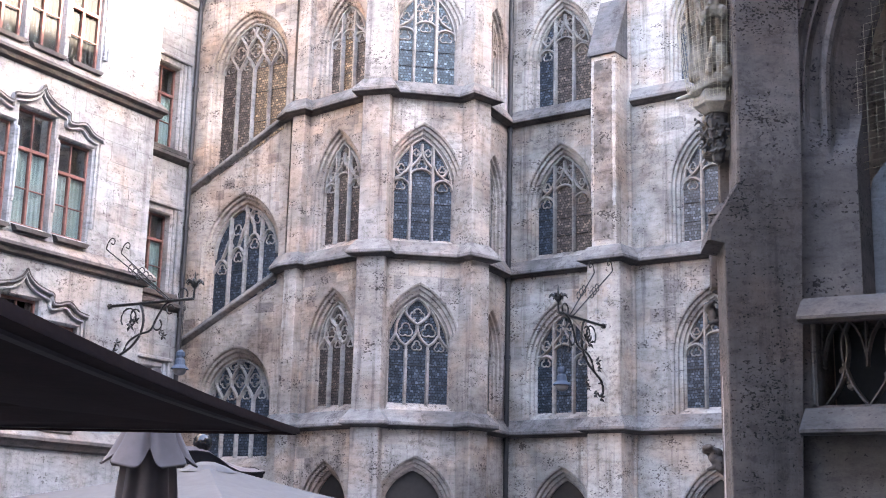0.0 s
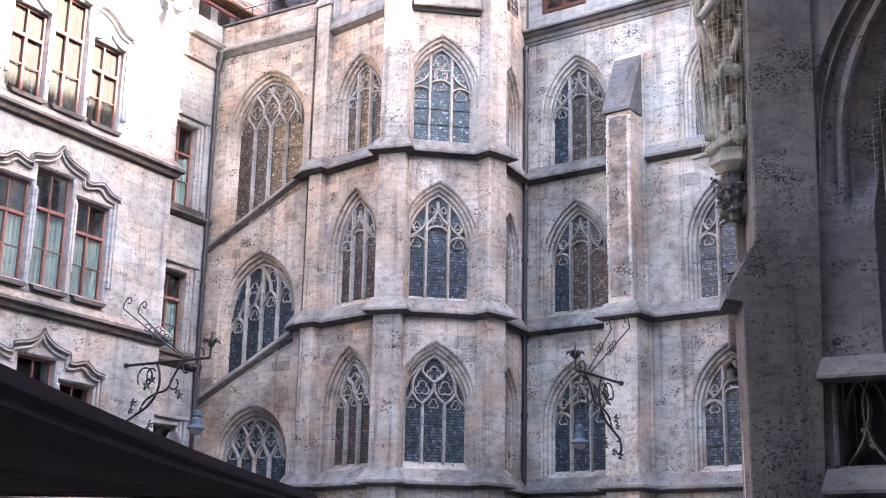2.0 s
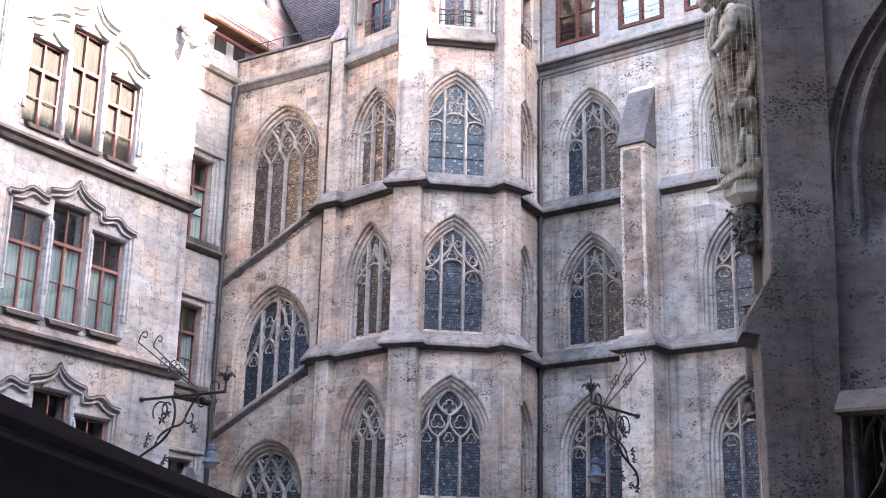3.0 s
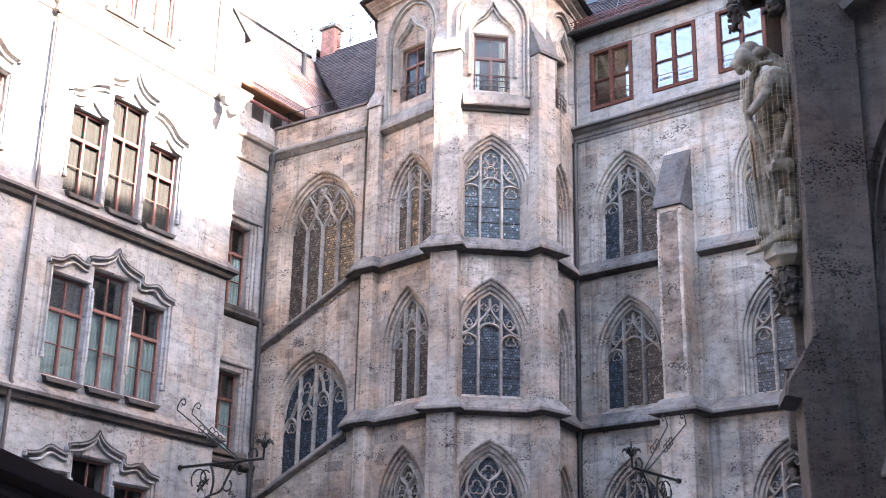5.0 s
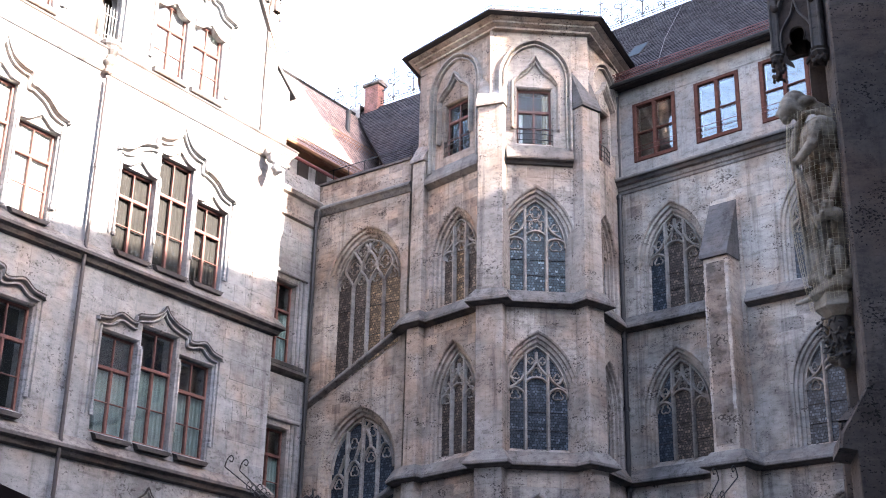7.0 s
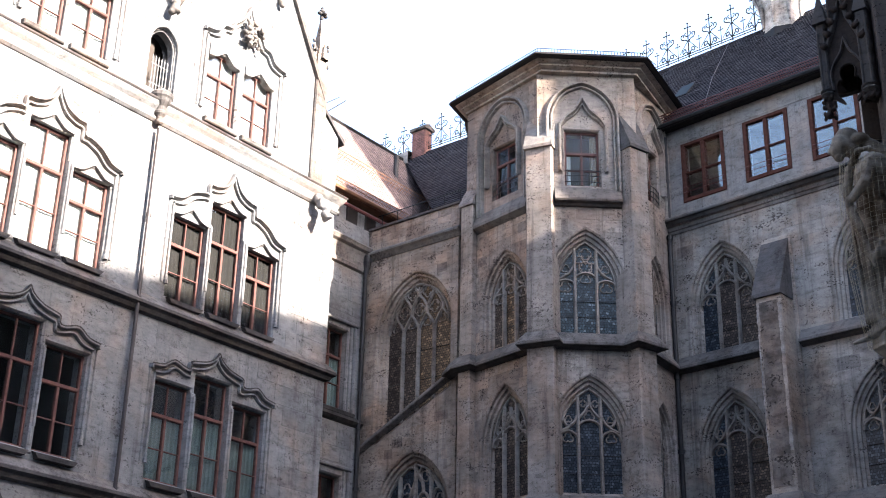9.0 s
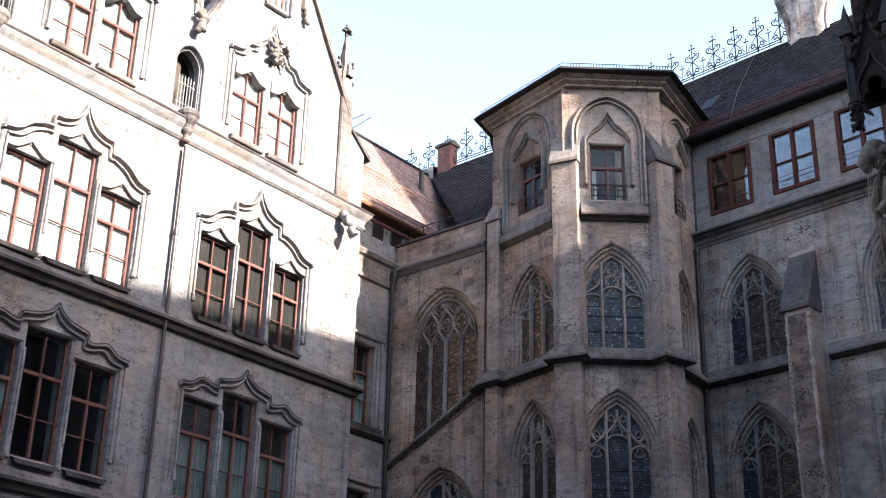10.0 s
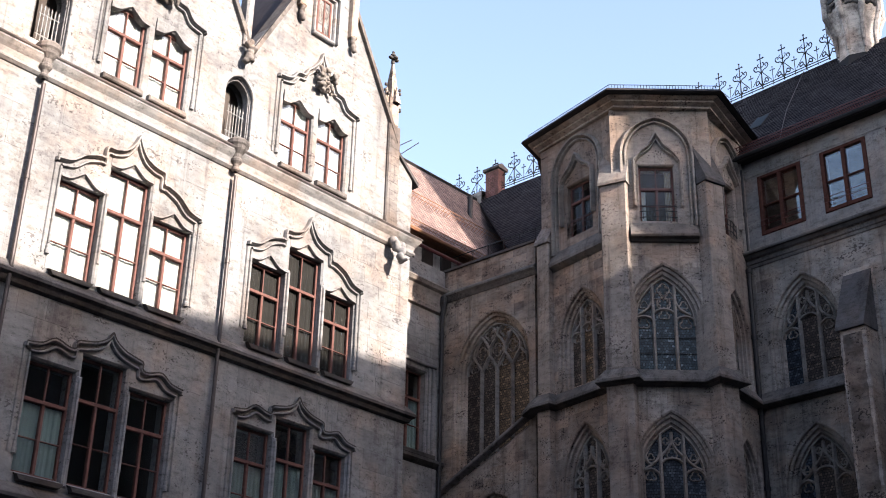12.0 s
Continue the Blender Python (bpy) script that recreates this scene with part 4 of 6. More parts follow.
part("roof", Geo().put([(-24.5, 10, 22.36), (ru1, 10, 22.36), (ru1, 4.8, 28.2), (-24.5, 4.8, 28.2)], [(0, 1, 2, 3)]), M_SHEET, wing, m=W_R)
# snow guard on the eave
g = Geo()
for k in range(int((ru1 - ru0) / .085)):
    u = ru0 + .085 * k
    g.tube([(u, .12, 0.0), (u, .12, .36)], .012, 4)
for h in (.04, .12, .2, .28, .36):
    g.tube([(ru0, .12, h), (ru1, .12, h)], .014, 4)
part("snow_rail", g, M_RUST, wing, "red snow guard lattice on the eaves", rm)
# skylight and lightning wire
g = Geo()
g.box(-20.68, -20.08, 2.85, 3.95, .0, .05, 0)
sk = part("skylight", g, M_SHEET, wing, "small grey roof light", rm)
part("pane", Geo().box(-20.63, -20.13, 2.92, 3.88, .052, .056), M_SKYLIGHT, sk, m=rm)
part("lightning_wire", Geo().tube([(-18.4, .1, .06), (-18.67, 1.08, .07), (-19.26, 3.41, .07), (-19.66, 5.76, .07), (-20.0, rl - .1, .06)], .014, 4), M_PIPEL, wing, m=rm)


def cresting(parent, m, u0, u1, step=1.0, h=1.5):
    """Iron ridge cresting: tall crosses with scrolls between."""
    g = Geo()
    n = int((u1 - u0) / step)
    for zz in (.06, .16):
        g.tube([(u0, 0, zz), (u1, 0, zz)], .022, 4)
    for i in range(n + 1):
        u = u0 + i * step
        g.tube([(u, 0, 0), (u, 0, h)], [.032, .02], 4)
        g.tube([(u - .11, 0, h - .2), (u + .11, 0, h - .2)], .024, 4)
        for x, z in ((u - .12, h - .2), (u + .12, h - .2), (u, h - .02)):
            g.lathe([(0, -.045), (.045, 0), (0, .045)], 5, (x, 0, z))
        for s in (-1, 1):
            g.tube([(u + s * p[0], 0, p[1]) for p in spline([(.02, .7), (.1, .82), (.24, .86), (.31, .97), (.26, 1.07), (.18, 1.04), (.2, .96)], 3)], .024, 4)
            g.tube([(u + s * p[0], 0, p[1]) for p in spline([(.02, .95), (.1, 1.0), (.14, 1.1), (.08, 1.14)], 3)], .02, 4)
            g.tube([(u + s * .03, 0, .74), (u + s * .4, 0, .26)], .016, 4)
            g.tube([(u + s * p[0], 0, p[1]) for p in spline([(.03, .16), (.12, .3), (.24, .24), (.26, .36), (.16, .42), (.12, .34)], 3)], .026, 4)
        if i < n:
            v = u + step / 2
            g.tube([(v, 0, 0), (v, 0, h * .5)], .016, 4)
            g.tube([(v - .08, 0, h * .42), (v + .08, 0, h * .42)], .02, 4)
            for x, z in ((v - .085, h * .42), (v + .085, h * .42), (v, h * .5)):
                g.lathe([(0, -.035), (.035, 0), (0, .035)], 5, (x, 0, z))
    return part("ridge_cresting", g, M_IRON, parent, "wrought iron ridge cresting of crosses and scrolls", m)


cresting(wing, W_R @ Matrix.Translation((0, 4.8, 28.25)), -27.48, -18.95, .945, 1.55)
cresting(stairs, W_S @ Matrix.Translation((0, 6.0, 26.55)), -33.2, -26.0)
# octagonal stone turret on the ridge
ct = W_R @ Matrix.Translation((-17.72, 4.5, 0))
g = Geo().lathe([(.70, 25.6), (.70, 28.15), (.74, 28.5), (.90, 28.95), (.98, 29.2), (1.0, 29.35), (.92, 29.45), (.92, 33.5), (.2, 36)], 8)
tur = part("turret", g, M_TURRET, wing, "pale weathered octagonal stone turret on the ridge", ct)
for k in range(8):
    t = radians(45 * k)
    g = Geo().tube([(r * math.cos(t), r * math.sin(t), z) for r, z in ((.74, 27.6), (.74, 28.3), (.84, 28.8), (1.0, 29.2), (1.0, 33.4))], [.05, .085, .1, .12, .1], 6)
    part("colonnette", g, M_TURRET, tur, m=ct)
rt = random.Random(12)
for k in range(8):
    t = radians(22.5 + 45 * k)
    mm = ct @ pose(0, 0, 0, 0, 0, math.degrees(t) + 90)
    # Oak-dark slabs on the solid faces stand in for shaded niches.
    part("turret_shade_slab", Geo().slab(opening(0, .22, 29.75, 31.2, .4), -.90, -.82), M_WOODDARK, tur, "dark pointed slab for the shade in a turret opening", mm)
    part("hood_mould", Geo().bar([(x, 31.2 + z) for x, z in arch(.29, .55, 6)], .08, -.98, -.84), M_TURRET, tur, m=mm)
    carve("carved_foliage", [(rt.uniform(-.26, .26), -.93 + rt.uniform(-.06, .05), 29.42 + rt.uniform(-.12, .16), .07, .07, .06 + .04 * rt.random()) for j in range(9)], M_CAP, tur, "dark carved leaves of the corbel ring", mm, .035, 0)
part("flashing", Geo().lathe([(.95, 25.6), (.88, 26.9), (.76, 27.35), (.70, 27.4)], 8), M_SHEET, tur, "grey metal flashing round the foot", ct)
# brick chimney behind the stair wing
chim = thing("chimney", "red brick chimney with a grey stone cap", "chimney", m=W_S @ Matrix.Translation((-30.2, 6.0, 26.0)))
mc = W_S @ Matrix.Translation((-30.2, 6.0, 26.0))
shaft = part("shaft", Geo().box(-.334, .334, -.222, .222, -1.4, 1.45, .01), M_STRING, chim, m=mc)
M_BRICKS = plain("red_brick", (0.19, 0.088, 0.076), 0.9, vary=0.4, scale=4.0)


def brick_mesh(ln):
    me = bpy.data.meshes.new("brick")
    b = Geo().box(0, ln, -.01, .02, 0, .064, .004)
    me.from_pydata(b.v, [], b.f)
    me.materials.append(M_BRICKS)
    return me


whole, half_b = brick_mesh(.212), brick_mesh(.10)
for r_ in range(27):
    zb = -.6 + .075 * r_
    for face_m, n in ((mc @ Matrix.Translation((-.334, -.224, zb)), 3), (mc @ Matrix.Translation((.336, -.222, zb)) @ pose(0, 0, 0, 0, 0, 90), 2)):
        span = n * .2225
        x = 0.0
        if r_ % 2:
            hang(new("brick", half_b), shaft, m=face_m)
            x = .111
        while x + .212 < span + .02:
            hang(new("brick", whole), shaft, m=face_m @ Matrix.Translation((x, 0, 0)))
            x += .2225
        if r_ % 2:
            hang(new("brick", half_b), shaft, m=face_m @ Matrix.Translation((x, 0, 0)))
part("cap", Geo().box(-.43, .43, -.32, .32, 1.45, 1.57, .02).put([(-.43, -.32, 1.57), (.43, -.32, 1.57), (.43, .32, 1.57), (-.43, .32, 1.57), (-.36, 0, 1.76), (.36, 0, 1.76)], [(0, 1, 5, 4), (1, 2, 5), (2, 3, 4, 5), (3, 0, 4)]), M_STRING, chim, "grey stone cap", mc)
part("flashing", Geo().loft([[(x, -.45, -.6), (x, -.45, z), (x, .2, z + .12), (x, .2, -.6)] for x, z in ((-1.15, .45), (-.36, .55))]), M_PALE, chim, "pale sheet-metal cheek at the foot", mc)

# drainpipes with brackets
def pipe(parent, m, x, y, z0, z1, r, mat, breaks=()):
    g = Geo()
    g.tube([(x, y, z0), (x, y, z1)], r, 10)
    p = part("drainpipe", g, mat, parent, "round metal drainpipe", m)
    z = z0 + .6
    for zz in breaks:
        part("pipe_collar", Geo().tube([(x, y, zz - .06), (x, y, zz + .06)], r * 1.35, 10), mat, p, m=m)
    return p


pipe(wing, W_R, -20.05, -.14, 0, 18.6, .075, M_PIPE, (2.2, 4.5, 6.9, 9.2, 11.6, 13.9, 16.3, 18.5))
pipe(wing, W_R, -20.02, -.12, 19.2, 22.2, .05, M_PIPE, (20.5,))

# doors in the ground floor arches, and the walls that close the wings behind
for par, w, c, a, zs, rise in ((tower, W_O1, -26.75, .72, 2.2, 1.15), (tower, W_O2, 5.54, .85, 2.25, 1.2), (wing, W_R, -18.3, .8, 2.1, 1.25), (wing, W_R, -13.66, .8, 2.1, 1.25)):
    d = part("door", Geo().slab(opening(c, a + .03, .0, zs, rise + .03), .42, .5), M_WOODDARK, par, "dark oak double door in a pointed arch", w)
    part("door_handle", Geo().tube([(c + .08, .36, 1.0), (c + .08, .36, 1.25)], .02, 6), M_IRON, d, m=w)
    g = Geo()
    for k in range(-2, 3):
        g.box(c + k * a * .38 - .02, c + k * a * .38 + .02, .40, .43, .1, zs + .2, .008)
    part("door_ribs", g, M_WOODDARK, d, m=w)
part("back_wall", Geo().box(-30, ru1, 9.0, 9.3, 0, 22.4).box(ru1, ru1 + .3, -.0, 9.3, 0, 22.4).box(-24, ru1, .5, 9, 18.8, 19.0).box(-24, ru1, .5, 9, 22.0, 22.2), M_PLASTER, wing, m=W_R)
part("back_wall", Geo().box(-34, -23, 9.0, 9.3, 0, 20.4).box(-34, -33.7, 0.6, 9.3, 0, 20.4).box(-34, -23.5, .7, 9.0, 19.6, 19.8), M_PLASTER, stairs, m=W_S)

# ---- left wing: pale limestone with triple windows under ogee hoods ----
left = thing("left_wing", "pale limestone wing with triple windows under ogee hoods and stepped gables", "building", m=W_L @ Matrix.Translation((18, 4, 0)))
BAYS = (21.77, 15.87, 9.97)
F1, F2, F3 = 4.2, 8.98, 13.72
rects = []
tri = []
for c in BAYS:
    for dx, zb, zt in ((-1.465, F1, 6.72), (-.14, F1, 7.2), (1.195, F1, 6.72), (-1.465, F2, 11.52), (-.14, F2, 11.97), (1.195, F2, 11.52), (-1.465, F3, 16.26), (-.14, F3, 17.08), (1.195, F3, 16.24)):
        tri.append((c + dx - .0, zb, zt))
        rects.append((c + dx - .6, c + dx + .6, zb, zt))
    for dx in (-.87, .52):
        rects.append((c + dx - .57, c + dx + .57, 19.25, 21.48))
END = 25.78
outer = [(-14, 0), (END, 0), (END, 18.9), (24.95, 18.9), (24.95, 22.0)]
for c in BAYS:
    outer += [(c + .08, 27.6), (c - 2.87, 22.2)]
outer += [(-14, 22.2)]
wall_with(left, W_L, outer, [(18.75, .4, 19.35, 20.7, .5, dict(wide=.09, deep=.14)), (12.85, .4, 19.35, 20.7, .5, dict(wide=.09, deep=.14))], rects, M_LEFT, .56, label="pale limestone facade")
rnd = random.Random(4)
for i, (c, zb, zt) in enumerate(tri):
    fl = 0 if zb == F1 else 1 if zb == F2 else 2
    bay = i // 9
    if bay > 1:
        glass, cur = M_GLASSM, None
    elif fl == 2:
        # White sheets beyond the first bay stand in for sky reflected in the panes.
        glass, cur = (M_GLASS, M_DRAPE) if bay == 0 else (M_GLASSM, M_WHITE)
    elif fl == 1:
        glass, cur = (M_GLASSM, M_CURTAIN) if bay == 0 else (M_GLASS, M_CURTAIN if i % 9 == 3 else None)
    else:
        glass, cur = M_GLASS, None
    wood_window(left, W_L, c - .6, c + .6, zb, zt - (.2 if fl == 2 else 0), .17, .66, glass, cur, full=fl == 2)
for c in BAYS:
    for dx in (-.87, .52):
        # White sheet added behind the gable panes to imitate reflected sky.
        wood_window(left, W_L, c + dx - .57, c + dx + .57, 19.25, 21.48, .14, .66, M_GLASSM, M_WHITE, full=True)


def hood(c, pts, foot, in_shade=True):
    """An ogee hood: a sharp outer ridge, a hollow and a lower roll, whose ends run down as jamb mouldings to a foot."""
    half = spline(pts, 4)
    line = [(c - x, z) for x, z in reversed(half)] + [(c + x, z) for x, z in half[1:]]
    e, ze = half[-1]
    low = [(c + (x - c) * (1 - .13 / e), z - .14) for x, z in line]
    hm = part("hood_mould", Geo().bar([(c - e, ze - .08)] + line + [(c + e, ze - .08)], .085, -.135, .03, .5), M_LTRIM, left, "projecting ogee hood mould", W_L)
    part("hood_roll", Geo().bar(low, .075, -.09, .03, .5), M_LTRIM, hm, "lower roll", W_L)
    # Lower storeys lie in shade: hollow and sooty edge are coloured darker.
    if in_shade:
        part("hood_hollow", Geo().bar([(c + (x - c) * (1 - .065 / e), z - .07) for x, z in line], .07, -.035, .03, .9), M_STRING, hm, "hollow between the rolls, coloured dark for shade", W_L)
        part("hood_edge", Geo().bar([(x, z + .035) for x, z in line], .035, -.147, -.08, .8), M_DARKLEDGE, hm, "sooty upper edge, darkened for the storeys in shade", W_L)
    for sx in (-1, 1):
        jb = part("stone_jamb", Geo().bar([(c + sx * e, foot), (c + sx * e, ze - .1)], .06, -.045, .02, .5).bar([(c + sx * (e - .07), foot), (c + sx * (e - .07), ze - .1)], .05, .0, .02, .6), M_LTRIM, hm, "moulded stone jamb", W_L)
        x = c + sx * (e - .14)
        part("jamb_shaft", Geo().tube([(x, -.03, foot + .25), (x, -.03, ze - .16)], .033, 8).lathe([(.0, 0), (.06, .0), (.06, .1), (.04, .14), (.05, .2), (.035, .26), (.0, .28)], 10, (x, -.03, foot - .02)), M_LTRIM, hm, "slender shaft on a moulded base", W_L)


TRI = (-1.465, -.14, 1.195)
for c in BAYS:
    for dz in (0, -4.77):
        hood(c - .13, [(0, 12.64 + dz), (.12, 12.46 + dz), (.38, 12.30 + dz), (.68, 12.22 + dz), (.90, 12.16 + dz), (.93, 11.97 + dz), (1.12, 11.96 + dz), (1.47, 12.05 + dz), (1.78, 11.86 + dz), (2.13, 11.80 + dz)], (F2 if dz == 0 else F1) + .38)
    hood(c - .13, [(0, 17.98), (.1, 17.72), (.3, 17.46), (.62, 17.32), (.86, 17.28), (.89, 16.98), (1.04, 16.97), (1.42, 16.82), (1.75, 16.55), (2.13, 16.46)], F3 + .32, False)
    hood(c - .14, [(0, 23.5), (.1, 23.2), (.34, 22.86), (.54, 22.66), (.66, 22.44), (.92, 22.38), (1.15, 22.1), (1.6, 22.0)], 19.5, False)
    # stone mullions, sills and shaped heads
    for zb, hts in ((F1, (6.72, 7.2, 6.72)), (F2, (11.52, 11.97, 11.52)), (F3, (16.26, 17.08, 16.24))):
        for dx in (-.80, .53):
            g = Geo().box(c + dx - .07, c + dx + .07, -.05, .06, zb - .12, zb + 2.45, .04)
            g.tube([(c + dx, -.06, zb + .5), (c + dx, -.06, zb + 2.35)], .04, 8)
            part("stone_mullion", g, M_LTRIM, left, "moulded stone mullion", W_L)
        for dx, zt in zip(TRI, hts):
            g = Geo()
            x0 = c + dx
            g.put([(x0 - .5, -.17, zb - .2), (x0 + .5, -.17, zb - .2), (x0 + .58, -.17, zb - .09), (x0 - .58, -.17, zb - .09), (x0 + .58, .165, zb + .02), (x0 - .58, .165, zb + .02), (x0 - .5, .1, zb - .22), (x0 + .5, .1, zb - .22)],
                  [(0, 1, 2, 3), (3, 2, 4, 5), (0, 6, 7, 1), (0, 3, 5, 6), (1, 7, 4, 2)])
            part("sill", g, M_DARKLEDGE, left, "dark metal-capped window sill", W_L)
            if zb == F3:
                head = spline([(-.64, zt - .22), (-.36, zt - .18), (-.1, zt + .0), (0, zt + .06), (.1, zt), (.36, zt - .18), (.64, zt - .22)], 3)
                g = Geo().slab([(x0 + x, z) for x, z in head] + [(x0 + .64, zt + .12), (x0 - .64, zt + .12)], -.004, .045)
                part("shaped_head", g, M_LTRIM, left, m=W_L)
                part("tympanum", Geo().box(x0 - .6, x0 + .6, .045, .165, zt - .2, zt + .1), M_LTRIM, left, "pale panel below the shaped head", W_L)
                part("head_roll", Geo().bar([(x0 + x * .96, z + .035) for x, z in head], .05, -.05, .02, .5), M_LTRIM, left, m=W_L)
    for dx in (-.87, .52):
        x0 = c + dx
        g = Geo().box(x0 - .6, x0 + .6, -.16, .13, 19.08, 19.24, .03)
        part("sill", g, M_STRING, left, m=W_L)
        head = spline([(-.6, 21.26), (-.34, 21.3), (-.1, 21.48), (0, 21.54), (.1, 21.48), (.34, 21.3), (.6, 21.26)], 3)
        part("shaped_head", Geo().slab([(x0 + x, z) for x, z in head] + [(x0 + .6, 21.64), (x0 - .6, 21.64)], -.04, .18), M_LTRIM, left, m=W_L)
    # gable copings
    for s in (-1, 1):
        g = Geo()
        cx = c + .08
        foot = (c + 3.18 if s > 0 else c - 2.87, 22.0)
        g.loft([[(foot[0], -.12, foot[1] - .12), (foot[0], -.12, foot[1] + .14), (foot[0], .6, foot[1] + .14), (foot[0], .6, foot[1] - .12)],
                [(cx, -.12, 27.55), (cx, -.12, 27.82), (cx, .6, 27.82), (cx, .6, 27.55)]])
        part("gable_coping", g, M_STRING, left, m=W_L)
    # small gable light
    x0 = c - .17
    gw = part("window", Geo().box(x0 - .3, x0 - .22, -.03, .1, 24.2, 25.5, .015).box(x0 + .22, x0 + .3, -.03, .1, 24.2, 25.5, .015).box(x0 - .22, x0 + .22, -.03, .1, 24.2, 24.28, .015).box(x0 - .22, x0 + .22, -.03, .1, 25.42, 25.5, .015).box(x0 - .03, x0 + .03, -.03, .1, 24.28, 25.42, .01), M_WOOD, left, "small red-brown gable window", W_L)
    part("pane", Geo().box(x0 - .22, x0 + .22, .0, .02, 24.28, 25.42), M_SKYLIGHT, gw, m=W_L)
    part("window_frame", Geo().bar([(x0 - .4, 24.15), (x0 - .4, 25.6), (x0 + .42, 25.6), (x0 + .42, 24.15)], .11, -.1, .03, .5).bar([(x0 - .5, 25.72), (x0 + .56, 25.72), (x0 + .56, 24.1)], .07, -.13, .03, .5), M_LTRIM, left, "moulded stone frame", W_L)
    part("sill", Geo().box(x0 - .45, x0 + .45, -.14, .03, 24.02, 24.14, .03), M_LTRIM, left, m=W_L)
    for dx, zc in ((-1.14, 24.5), (1.0, 24.45)):
        part("gable_shaft", Geo().box(c + dx - .13, c + dx + .13, -.2, .02, zc + .2, 26.4 if dx > 0 else 25.2, .04), M_STAIR, left, "narrow shaft on a carved stop", W_L)
    # carved bosses on the gable
    lumps = [(c - .02 + rnd.uniform(-.33, .33), -.16 + rnd.uniform(-.16, .06), 22.52 + rnd.uniform(-.36, .38), .04 + .05 * rnd.random(), .06, .04 + .06 * rnd.random()) for k in range(60)]
    carve("carved_boss", lumps + [(c - .02, -.06, 22.52, .3, .1, .32)], M_STRING, left, "carved stone foliage boss", W_L, .026, 0)
    for dx, dz in ((-1.14, 24.66), (1.0, 24.6)):
        carve("carved_stop", [(c + dx + rnd.uniform(-.06, .06), -.12 + rnd.uniform(-.05, .03), dz - .1 * k, .09, .09, .09) for k in range(5)], M_STRING, left, "", W_L, .03, 1)

# niches with iron gates, corbels and pipes between the bays
for u in (18.75, 12.85):
    g = Geo()
    for k in range(6):
        x = u - .25 + .1 * k
        g.tube([(x, .12, 19.35), (x, .12, 20.25)], .016, 5)
        g.tube([(x, .12, 20.25), (x, .12, 20.38)], [.026, .002], 5)
    for zz in (19.5, 20.1):
        g.tube([(u - .3, .12, zz), (u + .3, .12, zz)], .016, 5)
    part("niche_gate", g, M_LTRIM, left, "pale iron gate with pointed bars", W_L)
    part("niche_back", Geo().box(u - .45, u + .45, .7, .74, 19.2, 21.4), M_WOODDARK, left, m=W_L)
    g = Geo().lathe([(.06, 18.22), (.11, 18.26), (.115, 18.31), (.085, 18.36), (.09, 18.44), (.15, 18.52), (.16, 18.58), (.12, 18.64), (.14, 18.74), (.24, 18.86), (.27, 18.95), (.31, 19.0), (.32, 19.1), (.27, 19.16), (.0, 19.18)], 14, (u, -.14, 0))
    part("corbel_capital", g, M_STRING, left, "moulded corbel over the pipe", W_L)
    carve("carved_finial", [(u + rnd.uniform(-.12, .12), -.22 + rnd.uniform(-.1, .05), 21.7 + .055 * k, .1 + .04 * rnd.random(), .11, .09) for k in range(12)], M_STRING, left, "carved stone finial between the gables", W_L, .03, 1)
    g = Geo().box(u - .13, u + .13, -.12, .2, 22.3, 24.6, .05)
    g.put([(u - .17, -.16, 24.6), (u + .17, -.16, 24.6), (u + .17, .2, 24.6), (u - .17, .2, 24.6), (u, .02, 26.3)], [(0, 1, 4), (1, 2, 4), (2, 3, 4), (3, 0, 4)])
    part("pinnacle", g, M_LTRIM, left, m=W_L)
    pipe(left, W_L, u + .02, -.16, 0, 18.1, .052, M_PIPEL, (4.2, 8.5, 13.3, 15.6))

# strings and cornice
path = [plan(W_L, -14), plan(W_L, END), plan(W_L, END, 2.55)]
for zs in (3.8, 8.42, 13.25):
    g = band(Geo(), path, zs, [(-.05, .32), (.03, .3), (.24, .05), (.25, -.04), (.15, -.1), (.1, -.2), (-.05, -.26)])
    sc = part("string_course", g, M_STRING, left, "weathered string course")
    part("drip_mould", band(Geo(), path, zs, [(-.05, -.02), (.245, .03), (.256, -.045), (.16, -.105), (.11, -.205), (-.05, -.27)]), M_DARKLEDGE, sc, "dark drip mould")
g = band(Geo(), path, 18.6, [(-.05, .34), (.2, .32), (.26, .27), (.25, .2), (.19, .11), (.11, .02), (.08, -.10), (.08, -.14), (.11, -.17), (.11, -.22), (.04, -.28), (-.05, -.3)])
co = part("cornice", g, M_LTRIM, left, "moulded stone cornice")
part("cornice_lead", band(Geo(), path, 18.6, [(-.05, .42), (.2, .37), (.285, .295), (.285, .25), (.21, .345), (-.05, .345)]), M_DARKLEDGE, co, "dark weathered top edge")

# pinnacle and beast at the corner
cpier = part("corner_pier", Geo().box(24.56, 25.08, -.10, .5, 18.9, 22.5, .04), M_STRING, left, "brown-stained corner pier", W_L)
g = Geo().box(24.63, 25.03, -.05, .35, 22.5, 23.5, .05)
g.put([(24.66, -.02, 23.5), (25.0, -.02, 23.5), (25.0, .32, 23.5), (24.66, .32, 23.5), (24.8, .12, 24.9), (24.86, .12, 24.9), (24.86, .18, 24.9), (24.8, .18, 24.9)], [(0, 1, 5, 4), (1, 2, 6, 5), (2, 3, 7, 6), (3, 0, 4, 7)])
